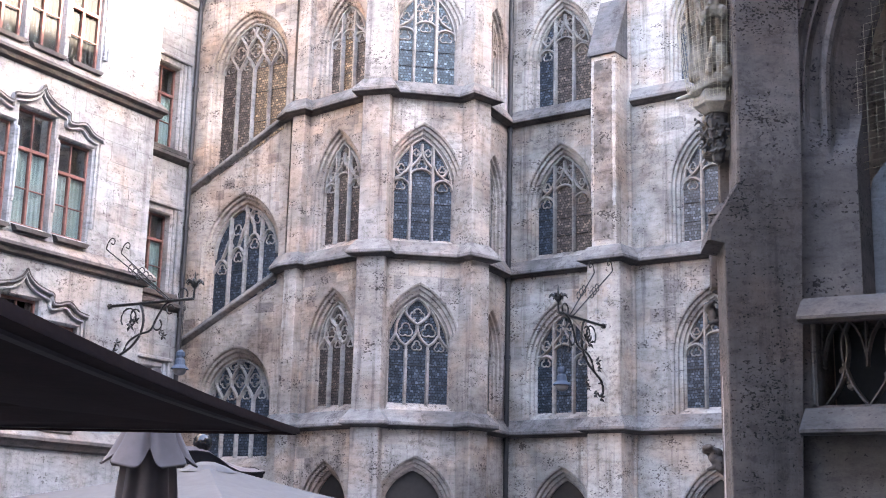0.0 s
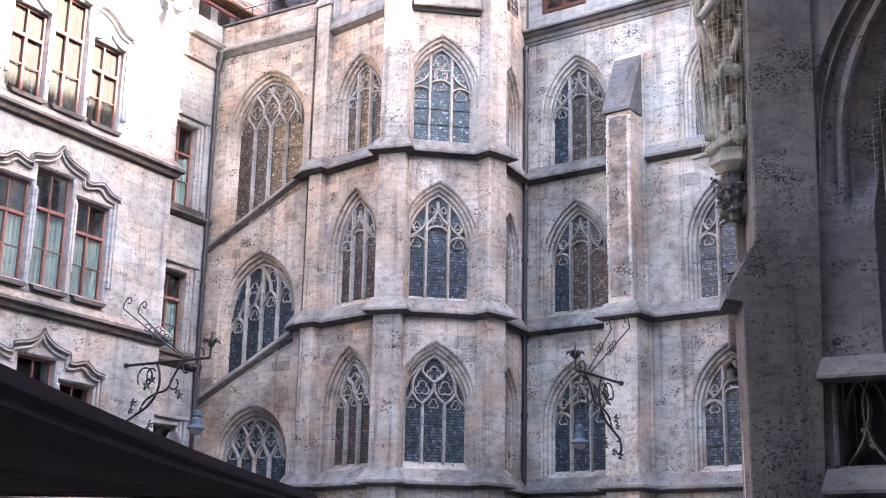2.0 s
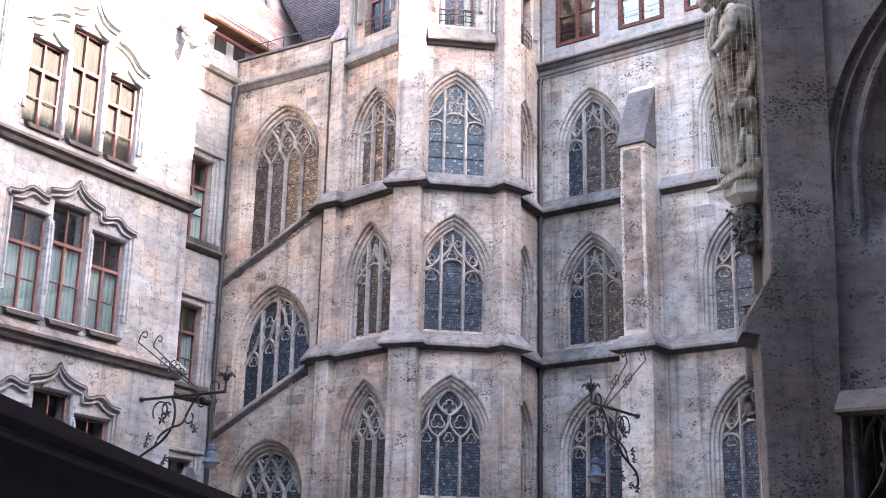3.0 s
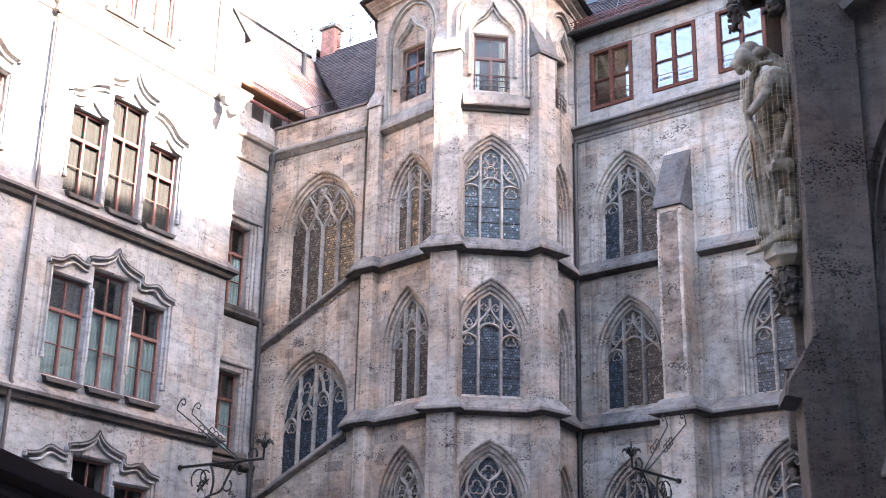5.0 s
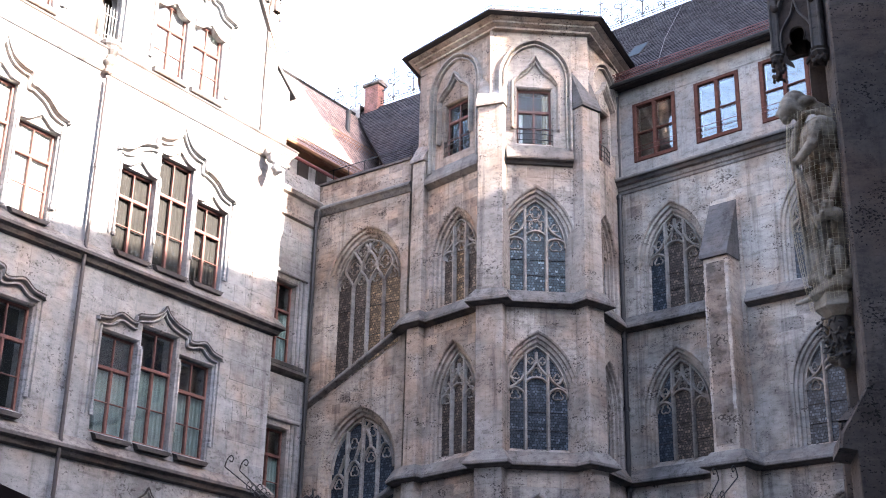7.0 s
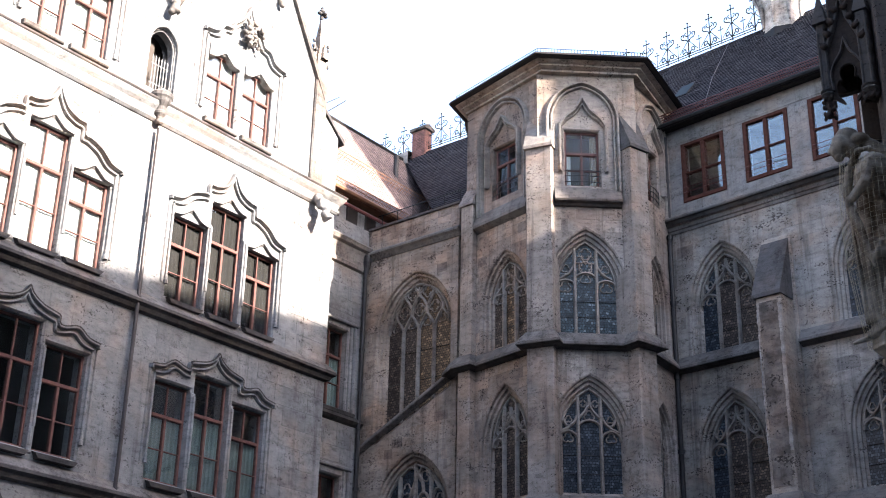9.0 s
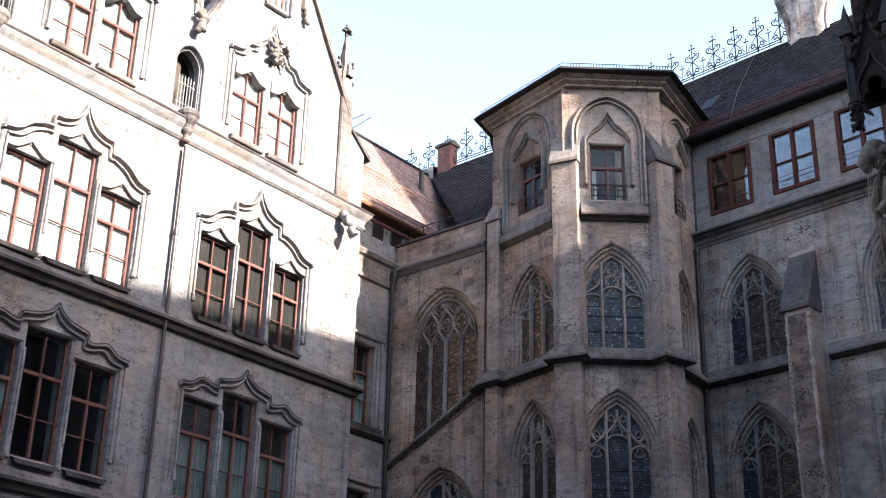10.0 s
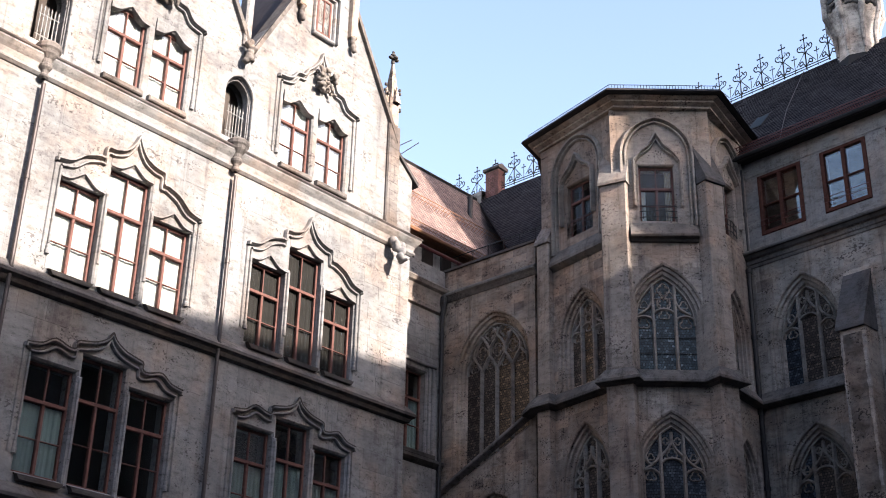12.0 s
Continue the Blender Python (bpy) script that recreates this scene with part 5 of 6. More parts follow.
for x, y in ((24.61, .15), (25.05, .15), (24.83, -.07), (24.83, .37)):
    g.put([(x - .13, y - .1, 23.3), (x + .13, y - .1, 23.3), (x + .13, y + .1, 23.3), (x - .13, y + .1, 23.3), (x, y, 23.95)], [(0, 1, 4), (1, 2, 4), (2, 3, 4), (3, 0, 4)])
part("pinnacle", g, M_STAIR, left, "slender stone pinnacle with gablets", W_L)
rp_ = random.Random(31)
carve("crockets", [(24.83 + sx * (.27 + rp_.uniform(-.03, .05)), .12 + rp_.uniform(-.1, .1), z, .06, .05, .07) for sx in (-1, 1) for z in (23.2, 23.35, 23.62, 23.8, 24.0)], M_CAP, left, "dark carved crockets", W_L, .025, 0)
carve("finial", [(24.83, .15, 24.95, .07, .07, .12), (24.7, .12, 25.06, .09, .08, .06), (24.96, .12, 25.06, .09, .08, .06), (24.83, .02, 25.06, .08, .08, .06), (24.83, .15, 25.2, .1, .1, .06), (24.83, .15, 25.31, .05, .05, .07)], M_CAP, left, "dark carved finial", W_L, .022, 1)
# raked shoulder beyond the pier
part("shoulder", Geo().slab([(25.08, 18.9), (END, 18.9), (END, 20.95), (25.08, 21.55)], .02, .5), M_LEFT, left, "raked pale shoulder wall", W_L)
part("shoulder_coping", Geo().loft([[(u, -.06, z), (u, -.06, z + .13), (u, .6, z + .13), (u, .6, z)] for u, z in ((25.08, 21.56), (26.0, 20.78))]), M_CAP, left, "dark sloping coping", W_L)
carve("gargoyle", [(24.9 + rnd.uniform(-.1, .1), -.2 - .04 * k + rnd.uniform(-.06, .06), 18.5 - .085 * k, .15 - .007 * k, .14, .13) for k in range(10)] + [(24.78, -.42, 18.25, .1, .06, .16), (25.04, -.42, 18.25, .1, .06, .16), ((24.9, -.55, 17.72), (24.9, -.75, 17.7), .09, .05)], M_LTRIM, left, "carved stone beast at the corner", W_L, .03, 1)

# roofs of the left wing
for c in BAYS:
    for s in (-1, 1):
        cx, ex = c + .08, c + 2.95 if s > 0 else c - 2.8
        up = Vector((cx - ex, 0, 5.3))
        ln = up.length
        ax, ay = Vector((0, 1, 0)), up.normalized()
        m = W_L @ Matrix.Translation((ex, .55, 22.15)) @ Matrix((ax, ay, ax.cross(ay))).transposed().to_4x4()
        part("roof", Geo().put([(0, 0, 0), (6.5, 0, 0), (6.5, ln, 0), (0, ln, 0)], [(0, 1, 2, 3)]), M_TILEDARK, left, m=m)
roof_plane(left, "roof", W_L, -14, 25.4, .56, 22.0, 6.0, 28.6, M_TILEDARK, label="steep dark tiled roof")
part("end_wall", Geo().box(END - .5, END, .5, 9.0, 0, 18.9).box(24.9, 25.3, .5, 9, 18.9, 22.2), M_LEFT, left, m=W_L)
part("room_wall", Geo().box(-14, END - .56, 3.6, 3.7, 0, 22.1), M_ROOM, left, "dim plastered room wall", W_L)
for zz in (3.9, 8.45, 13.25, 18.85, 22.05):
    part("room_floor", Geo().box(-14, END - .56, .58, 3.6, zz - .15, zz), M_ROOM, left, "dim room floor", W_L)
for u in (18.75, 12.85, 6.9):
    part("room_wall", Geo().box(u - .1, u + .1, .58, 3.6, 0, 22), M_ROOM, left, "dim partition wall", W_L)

# set-back link with two small windows
link = thing("link_wing", "pale limestone link set back beside the stair wing", "building", m=W_B @ Matrix.Translation((28.5, 1, 0)))
lu0, lu1 = 25.0, 30.05
wins = [(28.0, 29.24, 13.42, 16.1), (28.0, 29.24, 8.85, 11.28), (28.0, 29.24, 4.3, 6.5)]
wall_with(link, W_B, [(lu0, 0), (lu1, 0), (lu1, 20.0), (lu0, 20.0)], (), wins, M_LEFT, .56, label="pale limestone wall")
for a, b, c, d in wins:
    wood_window(link, W_B, a, b, c, d, .24, .66, M_GLASS, M_CURTAIN)
    g = Geo().box(a - .2, b + .42, -.1, .05, d + .22, d + .34, .03).box(b + .26, b + .36, -.08, .05, c - .05, d + .22, .03).box(b + .08, b + .15, -.05, .05, c - .05, d + .22, .02)
    part("window_surround", g, M_LTRIM, link, "moulded stone window surround", W_B)
    part("sill", Geo().box(a - .2, b + .4, -.14, .24, c - .2, c - .03, .03), M_DARKLEDGE, link, m=W_B)
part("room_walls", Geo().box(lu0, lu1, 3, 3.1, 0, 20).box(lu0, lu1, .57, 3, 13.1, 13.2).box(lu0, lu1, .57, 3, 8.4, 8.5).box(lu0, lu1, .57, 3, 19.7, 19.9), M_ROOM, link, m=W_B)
path = [plan(W_B, lu0), plan(W_B, lu1 - .05)]
for zs, pr in ((13.1, 1), (8.4, 1), (3.8, 1)):
    part("string_course", band(Geo(), path, zs, [(-.05, .22), (.16, .12), (.18, .02), (.1, -.06), (-.05, -.15)]), M_DARKLEDGE, link, m=None)
part("cornice", band(Geo(), path, 19.05, [(-.05, .3), (.2, .28), (.26, .2), (.2, .08), (.1, .02), (.07, -.14), (.05, -.5), (.12, -.55), (.1, -.68), (-.05, -.75)]), M_STRING, link, "moulded stone cornice")
part("attic_wall", Geo().box(lu0, 33.5, .25, .6, 19.3, 21.0), M_LTRIM, link, "low pale attic wall", W_B)
for k in range(5):
    part("attic_window", Geo().box(27.2 + k * .95, 27.75 + k * .95, .2, .3, 20.05, 20.75, .02), M_WOODDARK, link, "small dark attic window", W_B)
rp2, rm2, rl2 = roof_plane(link, "roof", W_B, 24.9, 40.0, -.05, 20.95, 3.4, 26.2, M_TILERED, cut1=2.8, label="steep weathered red tiled roof", bond=.03, lip=.014, gap=.014)
part("gutter", Geo().tube([(24.9, -.15, 20.98), (32.0, -.15, 20.98)], .1, 8).box(24.9, 32, -.1, .3, 20.86, 20.92), M_COPPER, link, "copper eaves gutter", W_B)
part("gutter", Geo().tube([(24.9, -.06, 20.55), (32.0, -.06, 20.55)], .06, 6), M_RUST, link, m=W_B)
for y_, step, hh in ((.35, .14, .26), (2.7, .16, .3)):
    g = Geo()
    for k in range(int(11.5 / step)):
        u = 25.2 + k * step
        g.tube([(u, y_, 0), (u, y_, hh)], .012, 4)
    g.tube([(25.2, y_, hh), (36.8, y_, hh)], .018, 4).tube([(25.2, y_, hh * .55), (36.8, y_, hh * .55)], .014, 4)
    part("snow_rail", g, M_COPPER, link, "snow guards on the roof", rm2)
part("ridge", Geo().tube([(24.9, 3.4, 26.22), (37.2, 3.4, 26.22)], .07, 6), M_SHEET, link, m=W_B)
part("vent_pipe", Geo().tube([(33.85, 2.2, 24.2), (33.85, 2.2, 25.15)], .10, 10).tube([(33.85, 2.2, 25.15), (33.85, 2.2, 25.22)], .12, 10), M_PIPE, link, m=W_B)
pipe(link, W_B, 29.82, -.13, 0, 18.6, .07, M_PIPE, (4.5, 8.2, 11.0, 13.0, 15.6, 18.4))
part("rain_head", Geo().lathe([(.07, 18.4), (.1, 18.6), (.13, 18.75), (.12, 18.95), (.1, 19.0)], 8, (29.85, -.14, 0)), M_PIPE, link, m=W_B)
# two thin aerial rods on the link roof
aer = thing("roof_aerial", "two thin metal aerial rods above the roof", "aerial", m=W_B @ Matrix.Translation((30.6, 2.6, 25.8)))
part("rod", Geo().tube([(30.2, 2.6, 26.08), (30.86, 2.6, 26.62)], .018, 4), M_PIPE, aer, m=W_B)
part("rod", Geo().tube([(30.3, 2.6, 25.76), (31.24, 2.6, 26.66)], .018, 4), M_PIPE, aer, m=W_B)

# ---- unseen wings and blocks that close the court, added to cast its shade ----
W_OPP = wall_at(-59.5, -8.0)
opp = thing("opposite_wing", "unseen wing across the court, shaped to cast its shade", "building", m=W_OPP)
# Ridge slope set so that its shadow meets the left wing's shade line.
g = Geo().box(-60, 32.8, -9, 0, 0, 20)
g.put([(-60, -9, 20), (32.8, -9, 20), (32.8, 0, 20), (-60, 0, 20), (-60, -1.5, 21.3), (32.8, -1.5, 31.2)], [(3, 2, 5, 4), (0, 4, 5, 1), (1, 5, 2), (0, 3, 4)])
part("wall", g, M_LEFT, opp, m=W_OPP)
# Tall blocks added only to shade the stair tower and link roof.
part("tower", Geo().box(32.7, 36.5, -3, -1, 0, 37.4), M_LEFT, opp, "unseen tall block added to cast shade", W_OPP)
part("tower", Geo().box(36.5, 40.2, -3, -1, 0, 48), M_LEFT, opp, "unseen tall block added to cast shade", W_OPP)
part("wall", Geo().box(36.5, 70, -9, 0, 0, 36), M_LEFT, opp, m=W_OPP)
# Unseen block added behind the viewer to darken the near wing.
back_block = thing("back_shade_block", "unseen block behind the viewer, added to cut sky light", "building", (0, -18, 0))
part("wall", Geo().box(-45, 30, -22, -11, 0, 29), M_LEFT, back_block)

# ---- near wing: pitted grey limestone darkened for shade, with a loggia, and a netted statue on its pier ----
near = thing("near_wing", "grey pitted limestone wing, coloured darker for its shade, with a loggia and a pier", "building", m=W_P @ Matrix.Translation((-1, 2, 0)))
W_PIER = W_P @ pose(-3.05, 0, 0, 0, 0, 25)
g = Geo()
sec = []
for z, ul, ch in ((0, -3.70, .01), (4.46, -3.735, .01), (4.49, -3.90, .03), (4.62, -3.88, .03), (5.08, -3.59, .02), (13.5, -3.58, .02)):
    xl, xr = (ul + 3.05) * .968, (-.08 + .032 * min(z, 9)) * .968
    sec.append([(xl, ch, z), (xl + ch, 0, z), (xr, 0, z), (xr, .6, z), (xl, .6, z)])
g.loft(sec)
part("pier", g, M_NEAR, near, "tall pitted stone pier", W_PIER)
g = Geo().box(-3.84, -3.6, .12, .5, 0, 3.25, .02).box(-3.82, -3.6, .12, .5, 3.25, 4.48, .02)
part("pilaster", g, M_PALE, near, "pale stone strip behind the pier", W_P)
part("pilaster", Geo().box(-3.64, -3.5, .06, .4, 5.06, 10.5, .01), M_PALE, near, "pale stone strip behind the pier", W_P)
g = Geo().box(-4.02, -3.58, .35, 1.3, 4.14, 4.92, .03)
g.put([(-4.02, .35, 4.92), (-3.58, .35, 4.92), (-3.58, 1.3, 4.92), (-4.02, 1.3, 4.92), (-3.92, .45, 5.06), (-3.58, .45, 5.06), (-3.92, 1.3, 5.06)], [(0, 1, 5, 4), (0, 4, 6, 3)])
g.box(-3.94, -3.58, .45, 1.25, 5.0, 5.9, .03)
part("pier_offset", g, M_NEAR, near, "stepped stone block beside the pier", W_P)
wl = W_P @ Matrix.Translation((.05, .12, 0))
# the arch mouldings (a hollow, a fillet, a sunk band, a roll, a deep soffit) die into a flat splayed jamb below the springing
rings = []
for e, y in ((.56, 0.0), (.535, .085), (.49, .105), (.472, .055), (.45, .06), (.43, .17), (.335, .19), (.33, .14), (.30, .105), (.26, .11), (.235, .15), (.228, .2), (.215, .26), (.1, .4), (0.0, .52), (0.0, .70)):
    ring = []
    flat = .12 * (1 - e / .56) if y < .7 else .7
    for x, z in [(-1, 3.9), (1, 3.9)] + [(1, 5.0 + .06 * k) for k in range(17)]:
        q = min(1, max(0, (z - 5.25 - 1.7 * max(0, e - .24)) / (.75 - .5 * min(1, e / .3))))
        q = q * q * (3 - 2 * q)
        ring.append((-.6 + x * (1.95 + e), flat + (y - flat) * q, z))
    for x, z in arch(1.95 + e, 2.45 + .45 * e, 26):
        q = min(1, max(0, (z + 6.0 - 5.25 - 1.7 * max(0, e - .24)) / (.75 - .5 * min(1, e / .3))))
        q = q * q * (3 - 2 * q)
        ring.append((-.6 + x, flat + (y - flat) * q, 6.0 + z))
    ring += [(-1.2 - p[0], p[1], p[2]) for p in ring[18:1:-1]]
    rings.append(ring)
g = Geo().loft(rings)
balustrade_gap = [(-2.98, 2.93), (2.0, 2.93), (2.0, 3.72), (-2.98, 3.72)]
g.loft([[(u, y, z) for u, z in balustrade_gap] for y in (0, .7)])
face_n = [(-3.28, 0), (5, 0), (5, 13.5), (-3.28, 13.5)]
g.sheet(face_n, [[(p[0], p[2]) for p in rings[0]], balustrade_gap], 0.0)
g.sheet(face_n, [[(p[0], p[2]) for p in rings[-1]], balustrade_gap], .7, True)
g.loft([[(x, y, z) for x, z in face_n] for y in (0, .7)])
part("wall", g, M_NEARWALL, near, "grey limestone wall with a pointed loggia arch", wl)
for z0, z1, out in ((3.68, 3.93, .31), (2.64, 2.90, .35)):
    g = Geo()
    sec = [(-.05, z1), (-out * .25, z1), (-out, z0 + .045), (-out, z0 + .015), (-out * .8, z0), (-.05, z0 + .01)]
    g.loft([[(u, y, z) for y, z in sec] for u in (-3.075, 5)])
    g.f.append(tuple(range(6)))
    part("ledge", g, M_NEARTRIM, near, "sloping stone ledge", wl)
for k in range(11):
    g = Geo()
    b = -2.95 + .40 * k
    for s in (-1, 1):
        pts = spline([(b, 2.93), (b + s * .14, 3.13), (b + s * .215, 3.36), (b + s * .22, 3.56), (b + s * .16, 3.72)], 4)
        g.bar([p for p in pts if p[0] > -2.97], .032, .12, .24, .5)
    g.bar([(b, 3.3), (b, 3.72)], .03, .13, .23, .5)
    for s in (-1, 1):
        g.bar(spline([(b + s * .13, 3.72), (b + s * .05, 3.58), (b, 3.38)], 3), .026, .13, .23, .5)
    part("tracery_bay", g, M_NEARTRIM, near, "pierced balustrade bay of crossing stone curves", wl)
for k in range(10):
    g = Geo()
    for j in range(5):
        g.lathe([(0, -.045), (.035, -.02), (.04, .01), (0, .045)], 6, (-2.75 + .40 * k + random.uniform(-.06, .06), .18, 3.12 + .05 * j))
    part("carved_leaf", g, M_NEARTRIM, near, m=wl, smooth=True)
part("baluster_post", Geo().box(-3.03, -2.975, -.03, .3, 2.92, 3.72, .02), M_NEARTRIM, near, m=wl)
# Black panel in place of the balustrade's shade; it borrows the iron material.
part("backing", Geo().box(-2.95, 2.1, .62, .68, 2.6, 3.8), M_IRON, near, "black panel standing in for shade behind the balustrade", wl)
g = Geo().box(-3.1, 5, 2.6, 2.8, 0, 13.5).box(-3.1, 5, .7, 2.6, 2.3, 2.5).box(-3.1, 5, .7, 2.6, 9.2, 9.4).box(-3.3, -3.1, .704, 2.8, 0, 13.5).box(4.8, 5, .7, 2.8, 0, 13.5)
part("loggia_room", g, M_STAIR, near, "dim vaulted loggia with stone walls", wl)
# Pale tapering slab for the bright band behind the arch reveal.
part("loggia_column", Geo().box(-2.585, -2.2, .74, 1.2, 2.5, 5.05, .03).loft([[(u, y, z) for u, y in ((-2.585 + d, .77), (-2.2, .77), (-2.2, 1.2), (-2.585 + d, 1.2))] for z, d in ((5.05, 0), (5.25, .05), (5.4, .16), (5.5, .34))]), M_LTRIM, near, "pale band with a tapering top in the loggia", wl)
# Storeys and roof out of view, with an eave, added to block sky light.
part("upper_storey", Geo().box(-3.1, 5.2, .1, 6, 13.5, 21.5), M_NEARWALL, near, "unseen upper storeys added to block sky light", W_P)
part("roof", Geo().box(-3.3, 5.4, -.1, 6.2, 21.5, 21.9), M_SHEET, near, "unseen flat metal roof over the added storeys", W_P)
part("eave", Geo().box(-2.8, 5.2, -.3, .33, 11.0, 11.3, .04), M_NEAR, near, "projecting eave added to shade the wall below", W_P)
rnd2 = random.Random(9)
for u, z in ((-3.88, 3.84), (-3.93, 2.42)):
    lumps = [(u - .12 + .24 * k / 11 + rnd2.uniform(-.05, .05), .38 + rnd2.uniform(-.12, .05), z + .14 - .3 * k / 11 + rnd2.uniform(-.05, .05), .045 + .02 * rnd2.random(), .05, .04 + .03 * rnd2.random()) for k in range(12)]
    lumps += [((u - .15, .32, z + .13), (u - .05, .2, z + .16), .045, .02), ((u + .02, .3, z - .02), (u - .1, .22, z - .06), .04, .02)]
    carve("carved_beast", lumps, M_NEAR, near, "carved grotesque under the set-off", W_P, .014, 1)
g = Geo()
for k in range(54):
    g.tube([(-2.66, .45, 5.35 + .075 * k - .1), (2.0, .45, 5.35 + .075 * k + .5)], .0018, 3)
for k in range(56):
    g.tube([(-2.66 + .085 * k, .45, 5.32), (-2.66 + .085 * k, .45, 9.2)], .0018, 3)
net = part("bird_net", g, M_NET, near, "thin bird net across the arch", wl)

g = Geo()
g.bar([(-3.06, 8.48), (-2.73, 8.70), (-1.5, 9.40), (-.6, 9.95), (.3, 9.40), (1.5, 8.7)], .16, -.26, .03, .6)
part("gable_moulding", g, M_NEARTRIM, near, "steep projecting gable moulding over the arch", wl)

# corbel, figure, canopy
corb = thing("statue_corbel", "carved stone corbel bracketed from the pier", "corbel", m=W_P @ Matrix.Translation((-3.85, .2, 5.6)))
c0 = (-3.84, .2, 0)
g = Geo().lathe([(.0, 5.90), (.14, 5.91), (.2, 5.97), (.235, 5.99), (.24, 6.0), (.24, 6.11), (.22, 6.15), (.0, 6.16)], 7, (c0[0] - .0, c0[1], 0))
g.box(-4.02, -3.6, .2, .45, 5.5, 6.1, .03)
part("bracket", g, M_FIGURE, corb, m=W_P)
lumps = []
for k in range(110):
    t, h = k * 2.4, rnd2.random()
    r = .06 + .11 * h + .03 * rnd2.random()
    p = Vector((c0[0] - .03 + r * math.cos(t), c0[1] + r * math.sin(t) - .02, 5.48 + .38 * h + .03 * rnd2.random()))
    q = p + Vector((rnd2.uniform(-.05, .05), rnd2.uniform(-.05, .02), rnd2.uniform(-.05, .03)))
    lumps.append((tuple(p), tuple(q), .02, .009))
carve("carved_foliage", lumps + [((c0[0], c0[1], 5.45), (c0[0], c0[1], 5.9), .07, .13)], M_NEARTRIM, corb, "dark carved leaves under the corbel", W_P, .009, 0)
carve("projecting_stub", [((-4.02, .08, 6.13), (-4.21, .04, 6.08), .04, .025)], M_FIGURE, corb, "", W_P, .012, 1)

head = [(-4.12, .05, 8.29, .1, .11, .13), (-4.06, .08, 8.38, .12, .13, .09), (-3.95, .12, 8.31, .12, .13, .085), ((-3.86, .15, 8.25), (-3.68, .2, 8.1), .085, .07),
        (-4.18, .03, 8.22, .055, .08, .10), (-4.15, .03, 8.13, .055, .06, .05), ((-4.2, .0, 8.26), (-4.245, .0, 8.2), .026, .02), (-4.02, .1, 8.2, .08, .1, .1)]
trunk = [((-4.02, .0, 8.01), (-3.92, -.07, 8.1), .04, .035), ((-3.92, -.07, 8.1), (-3.8, -.05, 8.11), .035, .03), (-3.79, .0, 7.9, .15, .16, .17), (-3.71, .06, 7.78, .1, .14, .18),
         ((-3.79, -.08, 7.86), (-3.83, -.15, 7.72), .085, .055), ((-3.83, -.15, 7.72), (-3.98, -.13, 7.57), .052, .042), (-4.03, -.12, 7.55, .06, .05, .045), (-4.06, -.11, 7.5, .035, .04, .05),
         ((-4.07, .08, 8.0), (-4.13, .1, 7.75), .05, .06), ((-4.13, .1, 7.75), (-4.11, .08, 7.53), .06, .05), (-3.96, .26, 7.8, .16, .1, .26),
         ((-3.67, .08, 7.75), (-3.66, .06, 7.45), .07, .055), ((-3.66, .06, 7.45), (-3.75, .02, 7.12), .055, .045)]
robe = [((-4.06, -.08, 7.48), (-3.99, -.11, 7.25), .052, .06), ((-3.99, -.11, 7.25), (-3.88, -.08, 6.8), .06, .025), (-3.79, -.02, 6.97, .095, .09, .08), (-3.86, -.08, 6.9, .045, .05, .045), (-3.71, .02, 6.94, .06, .08, .08),
        ((-4.1, .1, 7.42), (-4.06, .1, 7.0), .045, .055), ((-4.06, .1, 7.0), (-4.02, .08, 6.4), .055, .065), ((-4.01, .06, 6.4), (-3.97, .05, 6.2), .065, .07), ((-3.98, .03, 7.0), (-3.95, .03, 6.25), .035, .05),
        ((-3.91, .1, 7.1), (-3.89, .12, 6.3), .09, .12), ((-3.85, .28, 7.6), (-3.85, .28, 6.2), .15, .17), ((-3.79, -.03, 6.64), (-3.84, -.05, 6.3), .042, .05), ((-3.73, .0, 6.55), (-3.7, .0, 6.2), .06, .09), ((-4.02, .02, 6.13), (-3.66, .02, 6.26), .06, .11)]
mass = [(-3.84, .06, 7.84, .19, .18, .24), (-3.74, .04, 7.86, .13, .16, .2), ((-3.97, .2, 7.75), (-3.96, .2, 6.5), .13, .13), ((-3.8, .2, 7.5), (-3.78, .2, 6.4), .13, .14), ((-3.8, -.09, 7.9), (-3.84, -.16, 7.7), .1, .07), ((-3.84, -.16, 7.7), (-4.0, -.13, 7.56), .065, .055), (-4.11, .05, 8.28, .115, .12, .14)]
rs = random.Random(40)
curls = [(-3.78 + rs.uniform(-.08, .08), -.08 + rs.uniform(-.04, .04), 6.98 + rs.uniform(-.06, .07), .03, .03, .025) for k in range(14)]
folds = [((x, -.02 + .05 * (k % 2), 7.3 - .1 * k), (x + .04, .0, 6.25), .022, .03) for k, x in enumerate((-4.08, -4.02, -3.96, -3.9))]
figure = head + trunk + robe + mass + curls + folds
st = carve("statue", figure, M_FIGURE, None, "", W_P, .013, 1)
tagged(st, "weathered stone figure of a stooping robed statue on a corbel", "statue")

can = thing("statue_canopy", "dark carved Gothic canopy above the statue", "canopy", m=W_P @ Matrix.Translation((-3.85, .2, 8.6)))
rc = random.Random(17)
